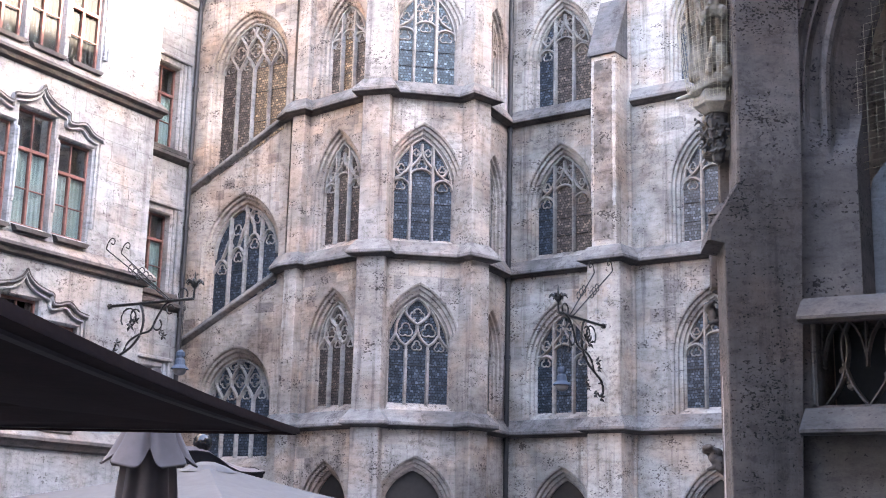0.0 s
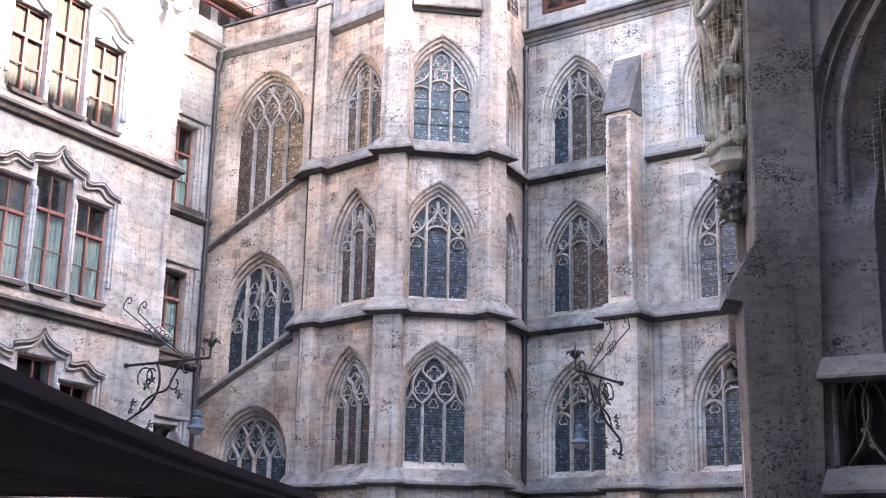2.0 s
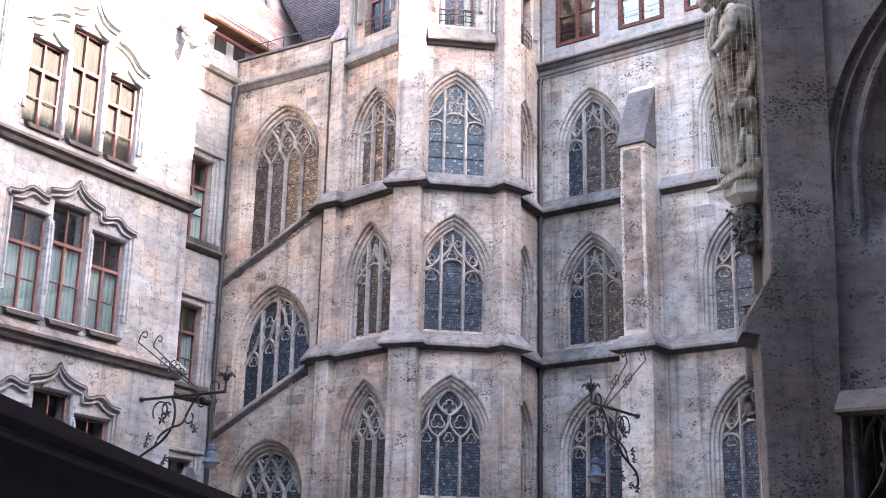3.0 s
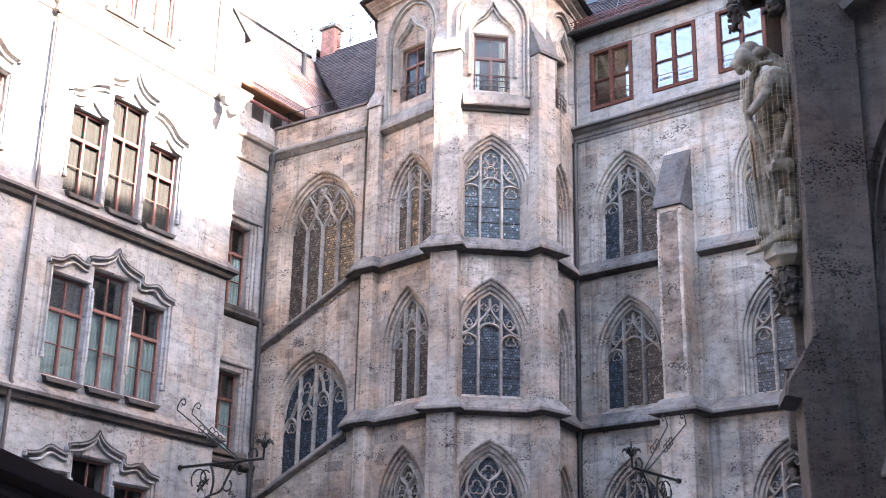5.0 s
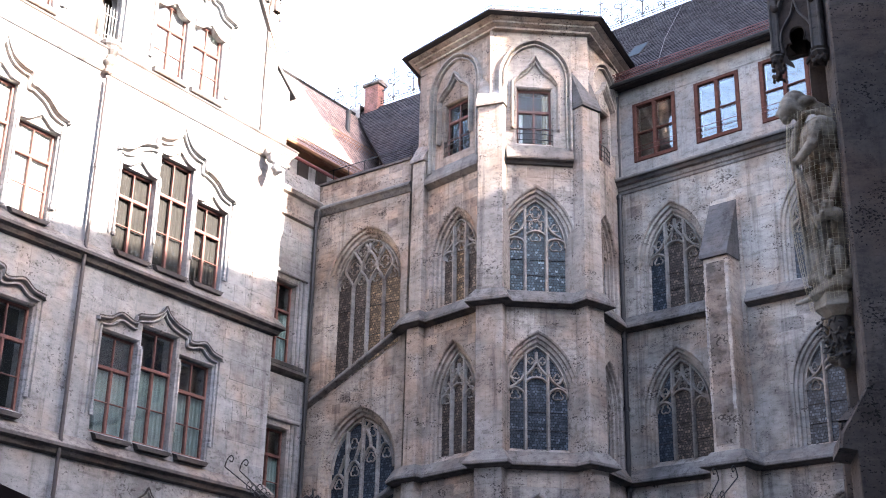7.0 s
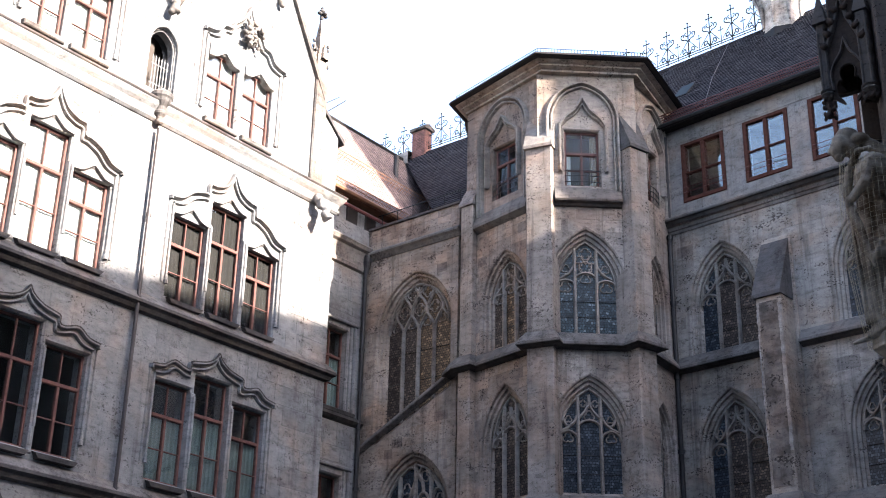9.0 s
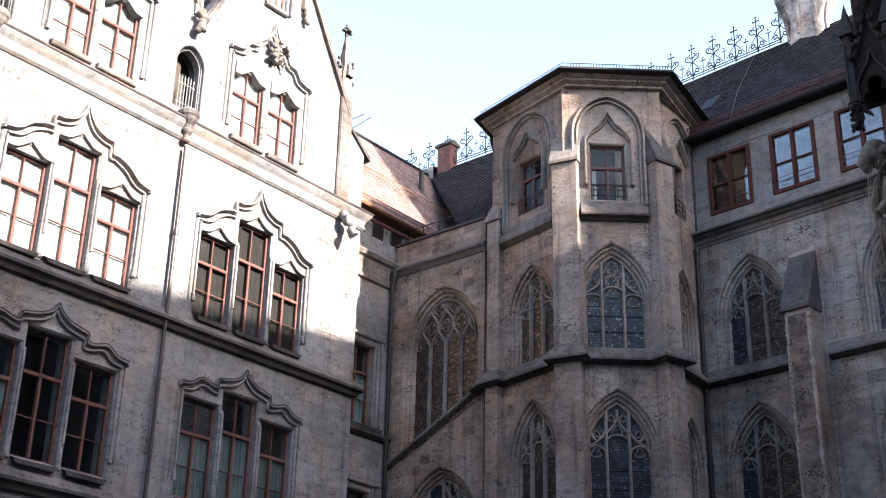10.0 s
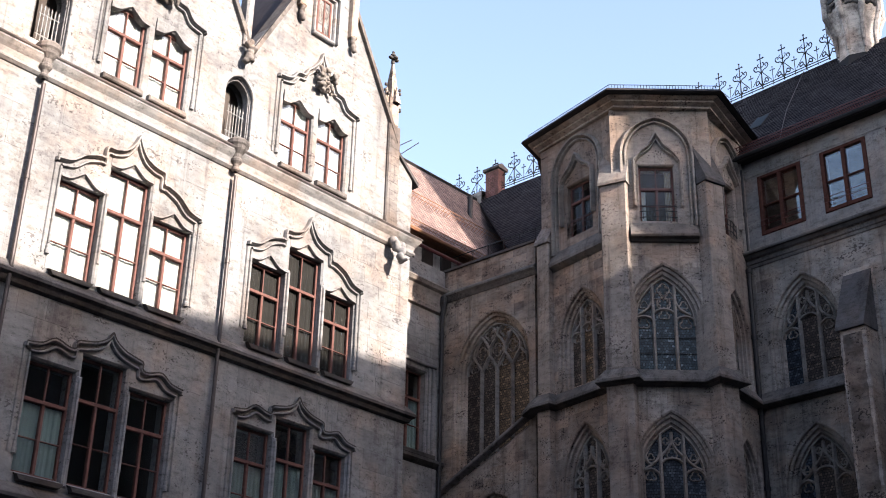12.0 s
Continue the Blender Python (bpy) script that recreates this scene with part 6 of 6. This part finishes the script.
for x, y, zb, w, drop in ((-4.15, -.06, 8.88, .05, .32), (-3.70, -.06, 8.80, .065, .16)):
    g = Geo().box(x - w, x + w, y - w, y + w, zb, 9.72, .02)
    for ex in (-.7 * w, .7 * w):
        g.tube([(x + ex, y - w, zb), (x + ex, y - w, 9.6)], .016, 6)
    g.put([(x - .08, y - .08, 9.72), (x + .08, y - .08, 9.72), (x + .08, y + .08, 9.72), (x - .08, y + .08, 9.72), (x, y, 10.15)], [(0, 1, 4), (1, 2, 4), (2, 3, 4), (3, 0, 4), (0, 3, 2, 1)])
    g.lathe([(0, zb - .08), (w, zb - .08), (w + .035, zb - .045), (w + .02, zb - .02), (w + .04, zb), (0, zb + .01)], 8, (x, y, 0))
    sh = part("pendant_shaft", g, M_NEARTRIM, can, "canopy shaft with roll mouldings", W_P)
    lumps = [((x, y, zb - .06), (x, y, zb - drop * .8), w, w * .75)]
    for k in range(26):
        t, h = k * 2.4, rc.random()
        lumps.append((x + (w + .012) * math.cos(t), y + (w + .012) * math.sin(t), zb - .07 - (drop - .08) * h, .02, .02, .03))
    carve("pendant", lumps, M_CANOPY, sh, "dark carved leaf pendant", W_P, .009, 0)
# front panel: a trefoil of a round head and two wide lower lobes between hanging cusps
edge_r = [(.2, 9.4), (.2, 8.78), (.15, 8.74), (.105, 8.70), (.07, 8.665), (.06, 8.68), (.075, 8.725), (.115, 8.765), (.138, 8.83), (.135, 8.91), (.105, 8.96), (.07, 8.965), (.085, 9.01), (.088, 9.06), (.068, 9.11), (.035, 9.135)]
outl = [(0, 9.95)] + edge_r + [(0, 9.14)] + [(-x, z) for x, z in reversed(edge_r)]
mm = W_P @ pose(-3.915, -.07, 0)
gp = part("gable_panel", Geo().slab(outl, -.012, .02), M_CANOPY, can, "gabled panel with a cusped trefoil opening", mm)
part("gable_rib", Geo().bar([(-.2, 9.36), (-.06, 9.72), (0, 9.98), (.06, 9.72), (.2, 9.36)], .05, -.06, .0), M_NEARTRIM, gp, m=mm)
ogee = spline([(-.165, 8.86), (-.175, 9.05), (-.12, 9.19), (-.045, 9.30), (0, 9.46)], 4)
part("ogee_rib", Geo().bar([(p[0], p[1]) for p in ogee] + [(-p[0], p[1]) for p in ogee[-2::-1]], .026, -.05, .0), M_NEARTRIM, gp, "ogee rib over the opening", mm)
lobe = edge_r[9:] + [(0, 9.14)]
part("cusp_rib", Geo().bar(lobe + [(-x, z) for x, z in reversed(lobe[:-1])], .016, -.03, .0), M_CANOPY, gp, m=mm)
for k in range(4):
    for sx in (-1, 1):
        bx, bz = sx * (.2 - .05 * k), 9.4 + .14 * k
        carve("crocket", [(bx, -.06, bz, .04, .04, .045), ((bx, -.06, bz), (bx + sx * .04, -.08, bz + .05), .025, .015), (bx + sx * .035, -.07, bz + .01, .02, .02, .02)], M_CANOPY, gp, "", mm, .014, 0)
carve("finial", [(rc.uniform(-.07, .07), -.05, 10.02 + .03 * k, .05, .05, .045) for k in range(7)] + [((0, -.05, 9.95), (0, -.05, 10.3), .04, .03)], M_CANOPY, gp, "carved leaf finial", mm, .016, 0)
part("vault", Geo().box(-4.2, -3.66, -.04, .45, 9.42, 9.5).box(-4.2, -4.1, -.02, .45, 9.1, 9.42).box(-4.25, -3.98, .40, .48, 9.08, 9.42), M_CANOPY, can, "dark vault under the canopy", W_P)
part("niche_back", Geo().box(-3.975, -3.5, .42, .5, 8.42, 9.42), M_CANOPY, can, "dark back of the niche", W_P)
part("spire", Geo().box(-4.1, -3.78, .0, .4, 9.5, 10.6, .03).box(-4.02, -3.84, .08, .34, 10.6, 12.6, .05), M_CANOPY, can, "tall core of the canopy", W_P)
sn = thing("statue_net", "fine pale bird net draped round the statue", "net", m=W_P @ Matrix.Translation((-3.85, .2, 6.0)))
g = Geo()
nv = 32


def net_r(h):
    return .28 + .09 * math.sin(h * 3.0) + .06 * h


for k in range(nv):
    t = radians(95 + 250 * k / (nv - 1))
    g.tube([(c0[0] + net_r(h) * math.cos(t), c0[1] + net_r(h) * math.sin(t), 6.02 + 2.1 * h) for h in (0, .2, .4, .6, .8, 1.0)], .0018, 3)
for j in range(40):
    h = j / 39
    g.tube([(c0[0] + net_r(h) * math.cos(radians(95 + 250 * k / 14)), c0[1] + net_r(h) * math.sin(radians(95 + 250 * k / 14)), 6.02 + 2.1 * h - .02 * math.sin(k)) for k in range(15)], .0015, 3)
part("net_mesh", g, M_NET, sn, m=W_P)

# ---- wrought iron brackets with hanging lamps ----
def bracket(origin, az_out, ln, lamp_at, lamp_z, flip=1):
    """A long wall bracket: x out of the wall, z up, from the middle of its wall plate."""
    m = pose(*origin, 0, 0, az_out)
    t = thing("wall_bracket", "black wrought iron wall bracket with vine scrolls and a flower tip", "bracket", m=m, group="iron wall brackets")
    part("arm", Geo().tube([(0, 0, 0), (ln, 0, 0)], .04, 8).tube([(-.02, 0, 0), (.04, 0, 0)], .075, 8), M_IRON, t, m=m)
    for s in (-.28, .28):
        g = Geo().tube([(0, s, 1.5), (ln * .72, s * .2, .03)], .018, 6)
        g.tube([(p[0], s, p[1]) for p in spline([(0, 1.5), (.06, 1.68), (.2, 1.78), (.3, 1.7), (.25, 1.6), (.17, 1.65)], 3)], .018, 5)
        for k in range(3):
            g.tube([(ln * .3 + .15 * k + p[0], s * .7, .92 - .115 * k + p[1]) for p in ring_pts(0, 0, .1, 0, 330, 10)], .015, 5)
        part("stay", g, M_IRON, t, "slanting stay with curls", m)
    vine = spline([(.05, -1.85), (.1, -1.55), (.45, -1.35), (.85, -1.15), (1.15, -.85), (1.25, -.5), (1.2, -.2), (1.1, -.02)], 4)
    vine2 = spline([(.6, -1.28), (.75, -1.0), (1.1, -.82), (1.5, -.72), (1.7, -.4), (1.95, -.08), (2.3, .02)], 4)
    g = Geo().tube([(x, 0, z) for x, z in vine], .035, 6).tube([(x, .02, z) for x, z in vine2], .03, 6)
    for cx, cz, r, a0, a1 in ((.72, -.36, .26, -60, 220), (.95, -.3, .16, 30, 330), (1.75, -.6, .14, 120, 420), (2.15, -.22, .12, 0, 300), (.2, -1.75, .18, 60, 330), (ln - .35, .14, .15, -30, 240)):
        g.tube([(x, 0, z) for x, z in ring_pts(cx, cz, r, a0, a1, 10)], .024, 5)
    part("vine_scroll", g, M_IRON, t, "curling iron vine", m)
    for cx, cz, sz in ((.78, -.55, .2), (.95, -.42, .16), (.35, -1.0, .15), (.28, -1.2, .12), (1.0, -1.6, .14), (.9, -1.75, .12), (1.95, -.9, .13), (.15, -1.95, .16), (.5, -1.9, .12), (1.85, -.78, .1)):
        g = Geo()
        for k in range(5):
            a = radians(72 * k + 20)
            g.put([(cx, 0, cz), (cx + sz * .5 * math.cos(a - .4), .03, cz + sz * .5 * math.sin(a - .4)), (cx + sz * math.cos(a), .05, cz + sz * math.sin(a)), (cx + sz * .5 * math.cos(a + .4), .03, cz + sz * .5 * math.sin(a + .4)),
                   (cx, .03, cz), (cx + sz * .5 * math.cos(a), -.03, cz + sz * .5 * math.sin(a))], [(0, 1, 5), (1, 2, 5), (2, 3, 5), (3, 0, 5), (0, 3, 2, 1)])
        part("iron_leaf", g, M_IRON, t, m=m)
    g = Geo().tube([(ln, 0, 0), (ln + .02, 0, .28)], .03, 6)
    g.lathe([(.03, .26), (.09, .32), (.1, .4), (.04, .44), (.02, .62), (0, .75)], 8, (ln + .02, 0, 0))
    for k in range(6):
        a = radians(60 * k)
        p = [(ln + .02 + r * math.cos(a), r * math.sin(a), z) for r, z in spline([(.05, .36), (.12, .44), (.19, .45), (.24, .36)], 3)]
        g.tube(p, [.025, .035, .042, .045, .045, .042, .035, .03, .025, .005][:len(p)], 5)
    part("flower_tip", g, M_IRON, t, "iron lily at the tip", m)
    lm = pose(*lamp_at)
    l = thing("hanging_lamp", "blue-grey enamel street lamp hung under the iron bracket", "lamp", m=lm, group="hanging street lamps")
    x, y, z = lamp_at
    part("hanger", Geo().tube([(0, 0, .38), (0, 0, lamp_z - z)], .012, 5), M_IRON, l, m=lm)
    part("housing", Geo().lathe([(0, .40), (.04, .40), (.06, .37), (.10, .35), (.11, .33), (.11, .24), (.09, .22), (.09, .18), (.125, .14), (.14, .02), (.12, .0)], 16), M_LAMPBLUE, l, m=lm)
    part("shade", Geo().lathe([(.12, .06), (.15, .0), (.21, -.06), (.23, -.09), (.21, -.1), (.13, -.02)], 20), M_LAMPBLUE, l, "flared enamel shade", lm)
    part("bowl", Geo().lathe([(.16, -.08), (.17, -.13), (.14, -.2), (.08, -.24), (0, -.25)], 16), M_OPAL, l, "opal glass bowl", lm, True)


bracket((-8.81 + .0, 33.72, 7.45), -30.5, 2.9, (-6.56, 32.36, 5.75), 7.42)
bracket((4.41, 34.58, 7.38), 180 + 55 - .0, 2.46, (3.10, 32.7, 5.62), 7.36)

# ---- parasols of the terrace ----
def parasol(at, half, eave, apex, turn, canvas, valance, label, pole=M_WOODDARK, scallop=0, seam=None, edge_mat=None, taut=(), tilt=0):
    up = pose(at[0], at[1], 0, 0, 0, turn)
    m = pose(at[0], at[1], apex, 0, tilt, 0) @ pose(0, 0, -apex, 0, 0, turn)
    seam = seam or canvas
    t = thing("parasol", label, "parasol", m=up, group="terrace parasols")
    g = Geo()
    n = 12
    edge = []
    for k in range(4):
        a = Vector((half if k in (0, 3) else -half, half if k < 2 else -half))
        b = Vector((half if (k + 1) % 4 in (0, 3) else -half, half if (k + 1) % 4 < 2 else -half))
        for j in range(n):
            p = a.lerp(b, j / n)
            sag = 0.004 if k in taut else -.04 * math.sin(math.pi * j / n)
            edge.append((p.x, p.y, eave + sag * .8 + scallop * .7 * math.sin(j * math.pi / 3 + .6)))
    rings = []
    for f in (1.0, .8, .55, .3, .08):
        rings.append([(x * f, y * f, z + (apex - z) * (1 - f) - .10 * math.sin(math.pi * f)) for x, y, z in edge])
    g.loft(rings)
    rings = [[(x * f, y * f, z + (apex - z) * (1 - f) - .10 * math.sin(math.pi * f) - .012) for x, y, z in edge] for f in (1.0, .8, .55, .3, .08)]
    g.loft(rings)
    part("canopy", g, canvas, t, m=m)
    if valance:
        g = Geo()
        lo = [(x * 1.004, y * 1.004, z - valance - scallop * .5 * math.sin(i * math.pi / 3 + .2)) for i, (x, y, z) in enumerate(edge)]
        g.loft([edge, lo])
        part("valance", g, edge_mat or canvas, t, "hanging valance with a stitched hem", m)
        part("hem", Geo().loft([[(x * 1.007, y * 1.007, z + .012) for x, y, z in edge], [(x * 1.010, y * 1.010, z - .02) for x, y, z in edge]]), edge_mat or canvas, t, m=m)
        part("seam", Geo().loft([[(x * f, y * f, z + (apex - z) * (1 - f) - .10 * math.sin(math.pi * f) - d) for x, y, z in edge] for f, d in ((.955, .013), (.95, .022), (.935, .022), (.93, .013))]), seam, t, "stitched seam", m)
    for sx, sy in () if pole is canvas else ((1, 1), (-1, 1), (-1, -1), (1, -1), (1, 0), (-1, 0), (0, 1), (0, -1)):
        part("rib", Geo().tube([(sx * half * .98, sy * half * .98, eave - .03), (sx * half * .45, sy * half * .45, eave + (apex - eave) * .52 - .12), (0, 0, apex - .12)], .018, 6), pole, t, m=m)
    part("crown", Geo().lathe([(half * .13, apex - .1), (half * .08, apex - .035), (half * .03, apex + .005), (0, apex + .01)], 12), canvas, t, "canvas crown over the pole", m)
    part("pole", Geo().tube([(0, 0, 0), (0, 0, apex - .06)], .035, 10), pole, t, m=up)
    part("base", Geo().box(-.4, .4, -.4, .4, 0, .12, .03), M_SHEET, t, m=up)
    return t


parasol((-3.643, 5.235), 2.6, 2.25, 2.5, -4.6, M_CANVASDARK, .03, "large open parasol of dark brown canvas seen from below", pole=M_CANVASDARK, seam=M_SEAM, taut=(0,))
parasol((-2.26, 12.8), 2.4, 1.76, 2.324, 60.0, M_CANVAS, .05, "large open parasol of pale beige canvas")
tb = parasol((-3.95, 21.8), 1.12, 2.95, 3.06, 8.0, M_CANVASGREY, .22, "tilted grey parasol with a ball finial and dark wavy edge", scallop=.1, edge_mat=M_CANVASBLACK, tilt=17)
part("ball_finial", Geo().lathe([(.16 * math.sin(math.pi * k / 12), 3.12 - .16 * math.cos(math.pi * k / 12)) for k in range(13)], 24), M_BALL, tb, "black ball finial", pose(-3.95, 21.8, 0), True)

# closed parasol: folded canvas skirt over its pole
cl = pose(-1.96, 8.86, 0)
t = thing("closed_parasol", "closed taupe canvas parasol with a flaring folded skirt", "parasol", m=cl, group="terrace parasols")
n = 240


def wave(a):
    """Six soft flutes round the skirt, of uneven size."""
    v = math.cos(6 * a + radians(285) + .35 * math.sin(a + 1.2) * math.cos(a * 2))
    return (1 - 2 * ((1 - v) / 2) ** 8) * (1 + .1 * math.sin(3 * a)) * (.38 + .62 * max(0, math.cos(a + radians(77.5))) ** 4) - .3


rings = []
for z, r, w, lift in ((2.75, .03, 0, 0), (2.62, .085, .05, 0), (2.45, .14, .08, 0), (2.32, .19, .11, .01), (2.22, .24, .15, .03), (2.15, .28, .18, .05), (2.112, .308, .20, .062), (2.095, .322, .20, .066), (2.10, .312, .20, .066), (2.15, .26, .18, .05), (2.28, .15, .1, .02)):
    rings.append([(r * (1 + w * wave(a)) * math.cos(a), r * (1 + w * wave(a)) * math.sin(a), z - lift * wave(a)) for a in (2 * math.pi * k / n for k in range(n))])
part("skirt", Geo().loft(rings), M_CANVASGREY, t, "flaring folded canvas skirt", cl, True)
rings = []
for z, r in ((2.3, .12), (2.1, .165), (1.9, .185), (1.4, .2), (1.0, .14)):
    rings.append([((r * (1 + .13 * math.cos(9 * a + .5 * math.sin(2 * a)))) * math.cos(a), (r * (1 + .13 * math.cos(9 * a + .5 * math.sin(2 * a)))) * math.sin(a), z) for a in (2 * math.pi * k / n for k in range(n))])
part("folds", Geo().loft(rings), M_CANVASGREY, t, "bundled canvas folds", cl, True)
part("pole", Geo().tube([(0, 0, 0), (0, 0, 2.62)], .03, 10), M_WOODDARK, t, m=cl)
part("base", Geo().box(-.35, .35, -.35, .35, 0, .1, .03), M_SHEET, t, m=cl)

# ---- ashlar: single stones proud of their walls ----
STONES = {}


def stone_mesh(wd, ht, mat, d, e):
    key = (round(wd, 2), round(ht, 2), mat.name)
    if key not in STONES:
        g = Geo()
        g.put([(0, .002, 0), (wd, .002, 0), (wd, .002, ht), (0, .002, ht), (e, -d, e), (wd - e, -d, e), (wd - e, -d, ht - e), (e, -d, ht - e)],
              [(4, 5, 6, 7), (0, 1, 5, 4), (1, 2, 6, 5), (2, 3, 7, 6), (3, 0, 4, 7)])
        me = bpy.data.meshes.new("stone")
        me.from_pydata(g.v, [], g.f)
        me.materials.append(mat)
        STONES[key] = me
    return STONES[key]


def ashlar(wall, w, u0, u1, z0, z1, arches, rects, mat, course=.39, sizes=(.45, .6, .8, 1.0), seed=1, joint=.014, proud=.006, offs=(0, -.25, -.4)):
    """Lay courses of separate stones on a wall, leaving the openings and their mouldings free."""
    r = random.Random(seed)

    def free(a, b, c, d):
        for k in range(7):
            for j in range(4):
                u, z = a + (b - a) * k / 6, c + (d - c) * j / 3
                for o in arches:
                    wide = o[5].get("wide", .3) if len(o) > 5 else .3
                    sl = o[5].get("slope", 0) if len(o) > 5 else 0
                    x = u - o[0]
                    if abs(x) < o[1] + wide + .02 and o[2] + sl * x - .42 < z < o[3] + arch_z(x, o[1] + wide + .03, o[4] + wide * 1.3 + .05) + .01:
                        return False
                for p in rects:
                    if p[0] < u < p[1] and p[2] < z < p[3]:
                        return False
        return True

    z = z0
    n = 0
    while z + course <= z1 + .01:
        u = u0 + r.choice(offs)
        while u < u1 - .15:
            wd = r.choice(sizes)
            a, b = max(u, u0), min(u + wd, u1)
            b = round((b - a) * 20) / 20 + a
            if b - a > .14:
                if free(a, b, z, z + course):
                    spans = [(a, b)]
                else:
                    m = (a + b) / 2
                    spans = [s for s in ((a, m), (m, b)) if s[1] - s[0] > .18 and free(*s, z, z + course)]
                for s in spans:
                    ob = new("stone", stone_mesh(s[1] - s[0] - joint, course - joint, mat, proud, proud * .7))
                    hang(ob, wall, m=w @ Matrix.Translation((s[0], 0, z)))
                    n += 1
            u += wd
        z += course
    return n


def wall_of(thing_):
    return [c for c in thing_.children if c.name.split(".")[0] == "wall"]


tw = wall_of(tower)
o1x = [o[:5] for o in o1w] + [(-26.75, .72, .3, 2.2, 1.15)]
o2x = [o[:5] for o in o2w] + [(5.54, .85, .3, 2.25, 1.2)]
ashlar(tw[0], W_O1, -28.1, -25.3, 1.0, 23.0, o1x, [(-27.75, -25.6, 19.0, 23.0)], M_STAIR, .31, (.35, .5, .65), 2)
ashlar(tw[1], W_O2, 4.2, 6.95, 1.0, 23.0, o2x, [(4.35, 6.65, 18.6, 23.0)], M_TOWER, seed=3)
rx = [o[:5] for o in rw] + [(-18.3, .8, .3, 2.1, 1.25), (-13.66, .8, .3, 2.1, 1.25)]
ashlar(wall_of(wing)[0], W_R, -19.9, -12.2, 1.0, 18.5, rx, [(-17.05, -15.5, 0, 17.3)], M_TOWER, seed=4, sizes=(.8, 1.0, 1.2, 1.4))
ashlar(wall_of(stairs)[0], W_S, -27.3, -23.8, 1.0, 18.7, [(o[0], o[1], o[2], o[3], o[4], dict(slope=o[6])) for o in sw], [], M_STAIR, .31, (.4, .55, .7, .85), 5)
par = [c for c in stairs.children if c.name.split(".")[0] == "parapet"][0]
ashlar(par, W_S @ Matrix.Translation((0, .02, 0)), -27.3, -23.8, 19.2, 20.0, [], [], M_STAIR, .26, (.4, .55, .7), 11)
lw = wall_of(left)[0]
lrects = [(18.6, 19.0, 0, 18.9), (12.7, 13.1, 0, 18.9)]
for c in BAYS[:2]:
    for zb in (F1, F2, F3):
        lrects.append((c - 2.35, c + 1.95 + .35, zb - .3, zb + 2.6))
    lrects += [(c - 1.0, c + 1.0, F2 + 2.3, 12.75), (c - 1.0, c + 1.0, F3 + 2.3, 18.1), (c - 1.0, c + 1.0, F1 + 2.3, 8.0), (c - 2.0, c + 2.0, F3 + 2.3, 17.1), (c - 2.1, c + 1.6, 19.0, 23.5)]
ashlar(lw, W_L, 11.2, 25.75, 8.6, 18.2, [], lrects, M_LEFT, .55, (.9, 1.1, 1.3, 1.5), 6)
ashlar(wall_of(link)[0], W_B, 28.0 - 2.2, 30.0, 4.2, 18.2, [], [(27.9, 29.5, 13.0, 16.4), (27.9, 29.5, 8.5, 11.6), (27.9, 29.5, 4.1, 6.9)], M_LEFT, .5, (.6, .8, 1.0), 7)
npier = [c for c in near.children if c.name.split(".")[0] == "pier"][0]
ashlar(npier, W_PIER, -.50, .07, 5.1, 10.6, [], [], M_NEAR, .63, (.60,), 8, .004, .003, (0,))
ashlar(npier, W_PIER, -.60, -.04, .6, 4.4, [], [], M_NEAR, .63, (.56,), 9, .004, .003, (0,))
ashlar(cpier, W_L @ Matrix.Translation((0, -.1, 0)), 24.58, 25.06, 18.95, 22.45, [], [], M_STRING, .3, (.26, .48), 13)
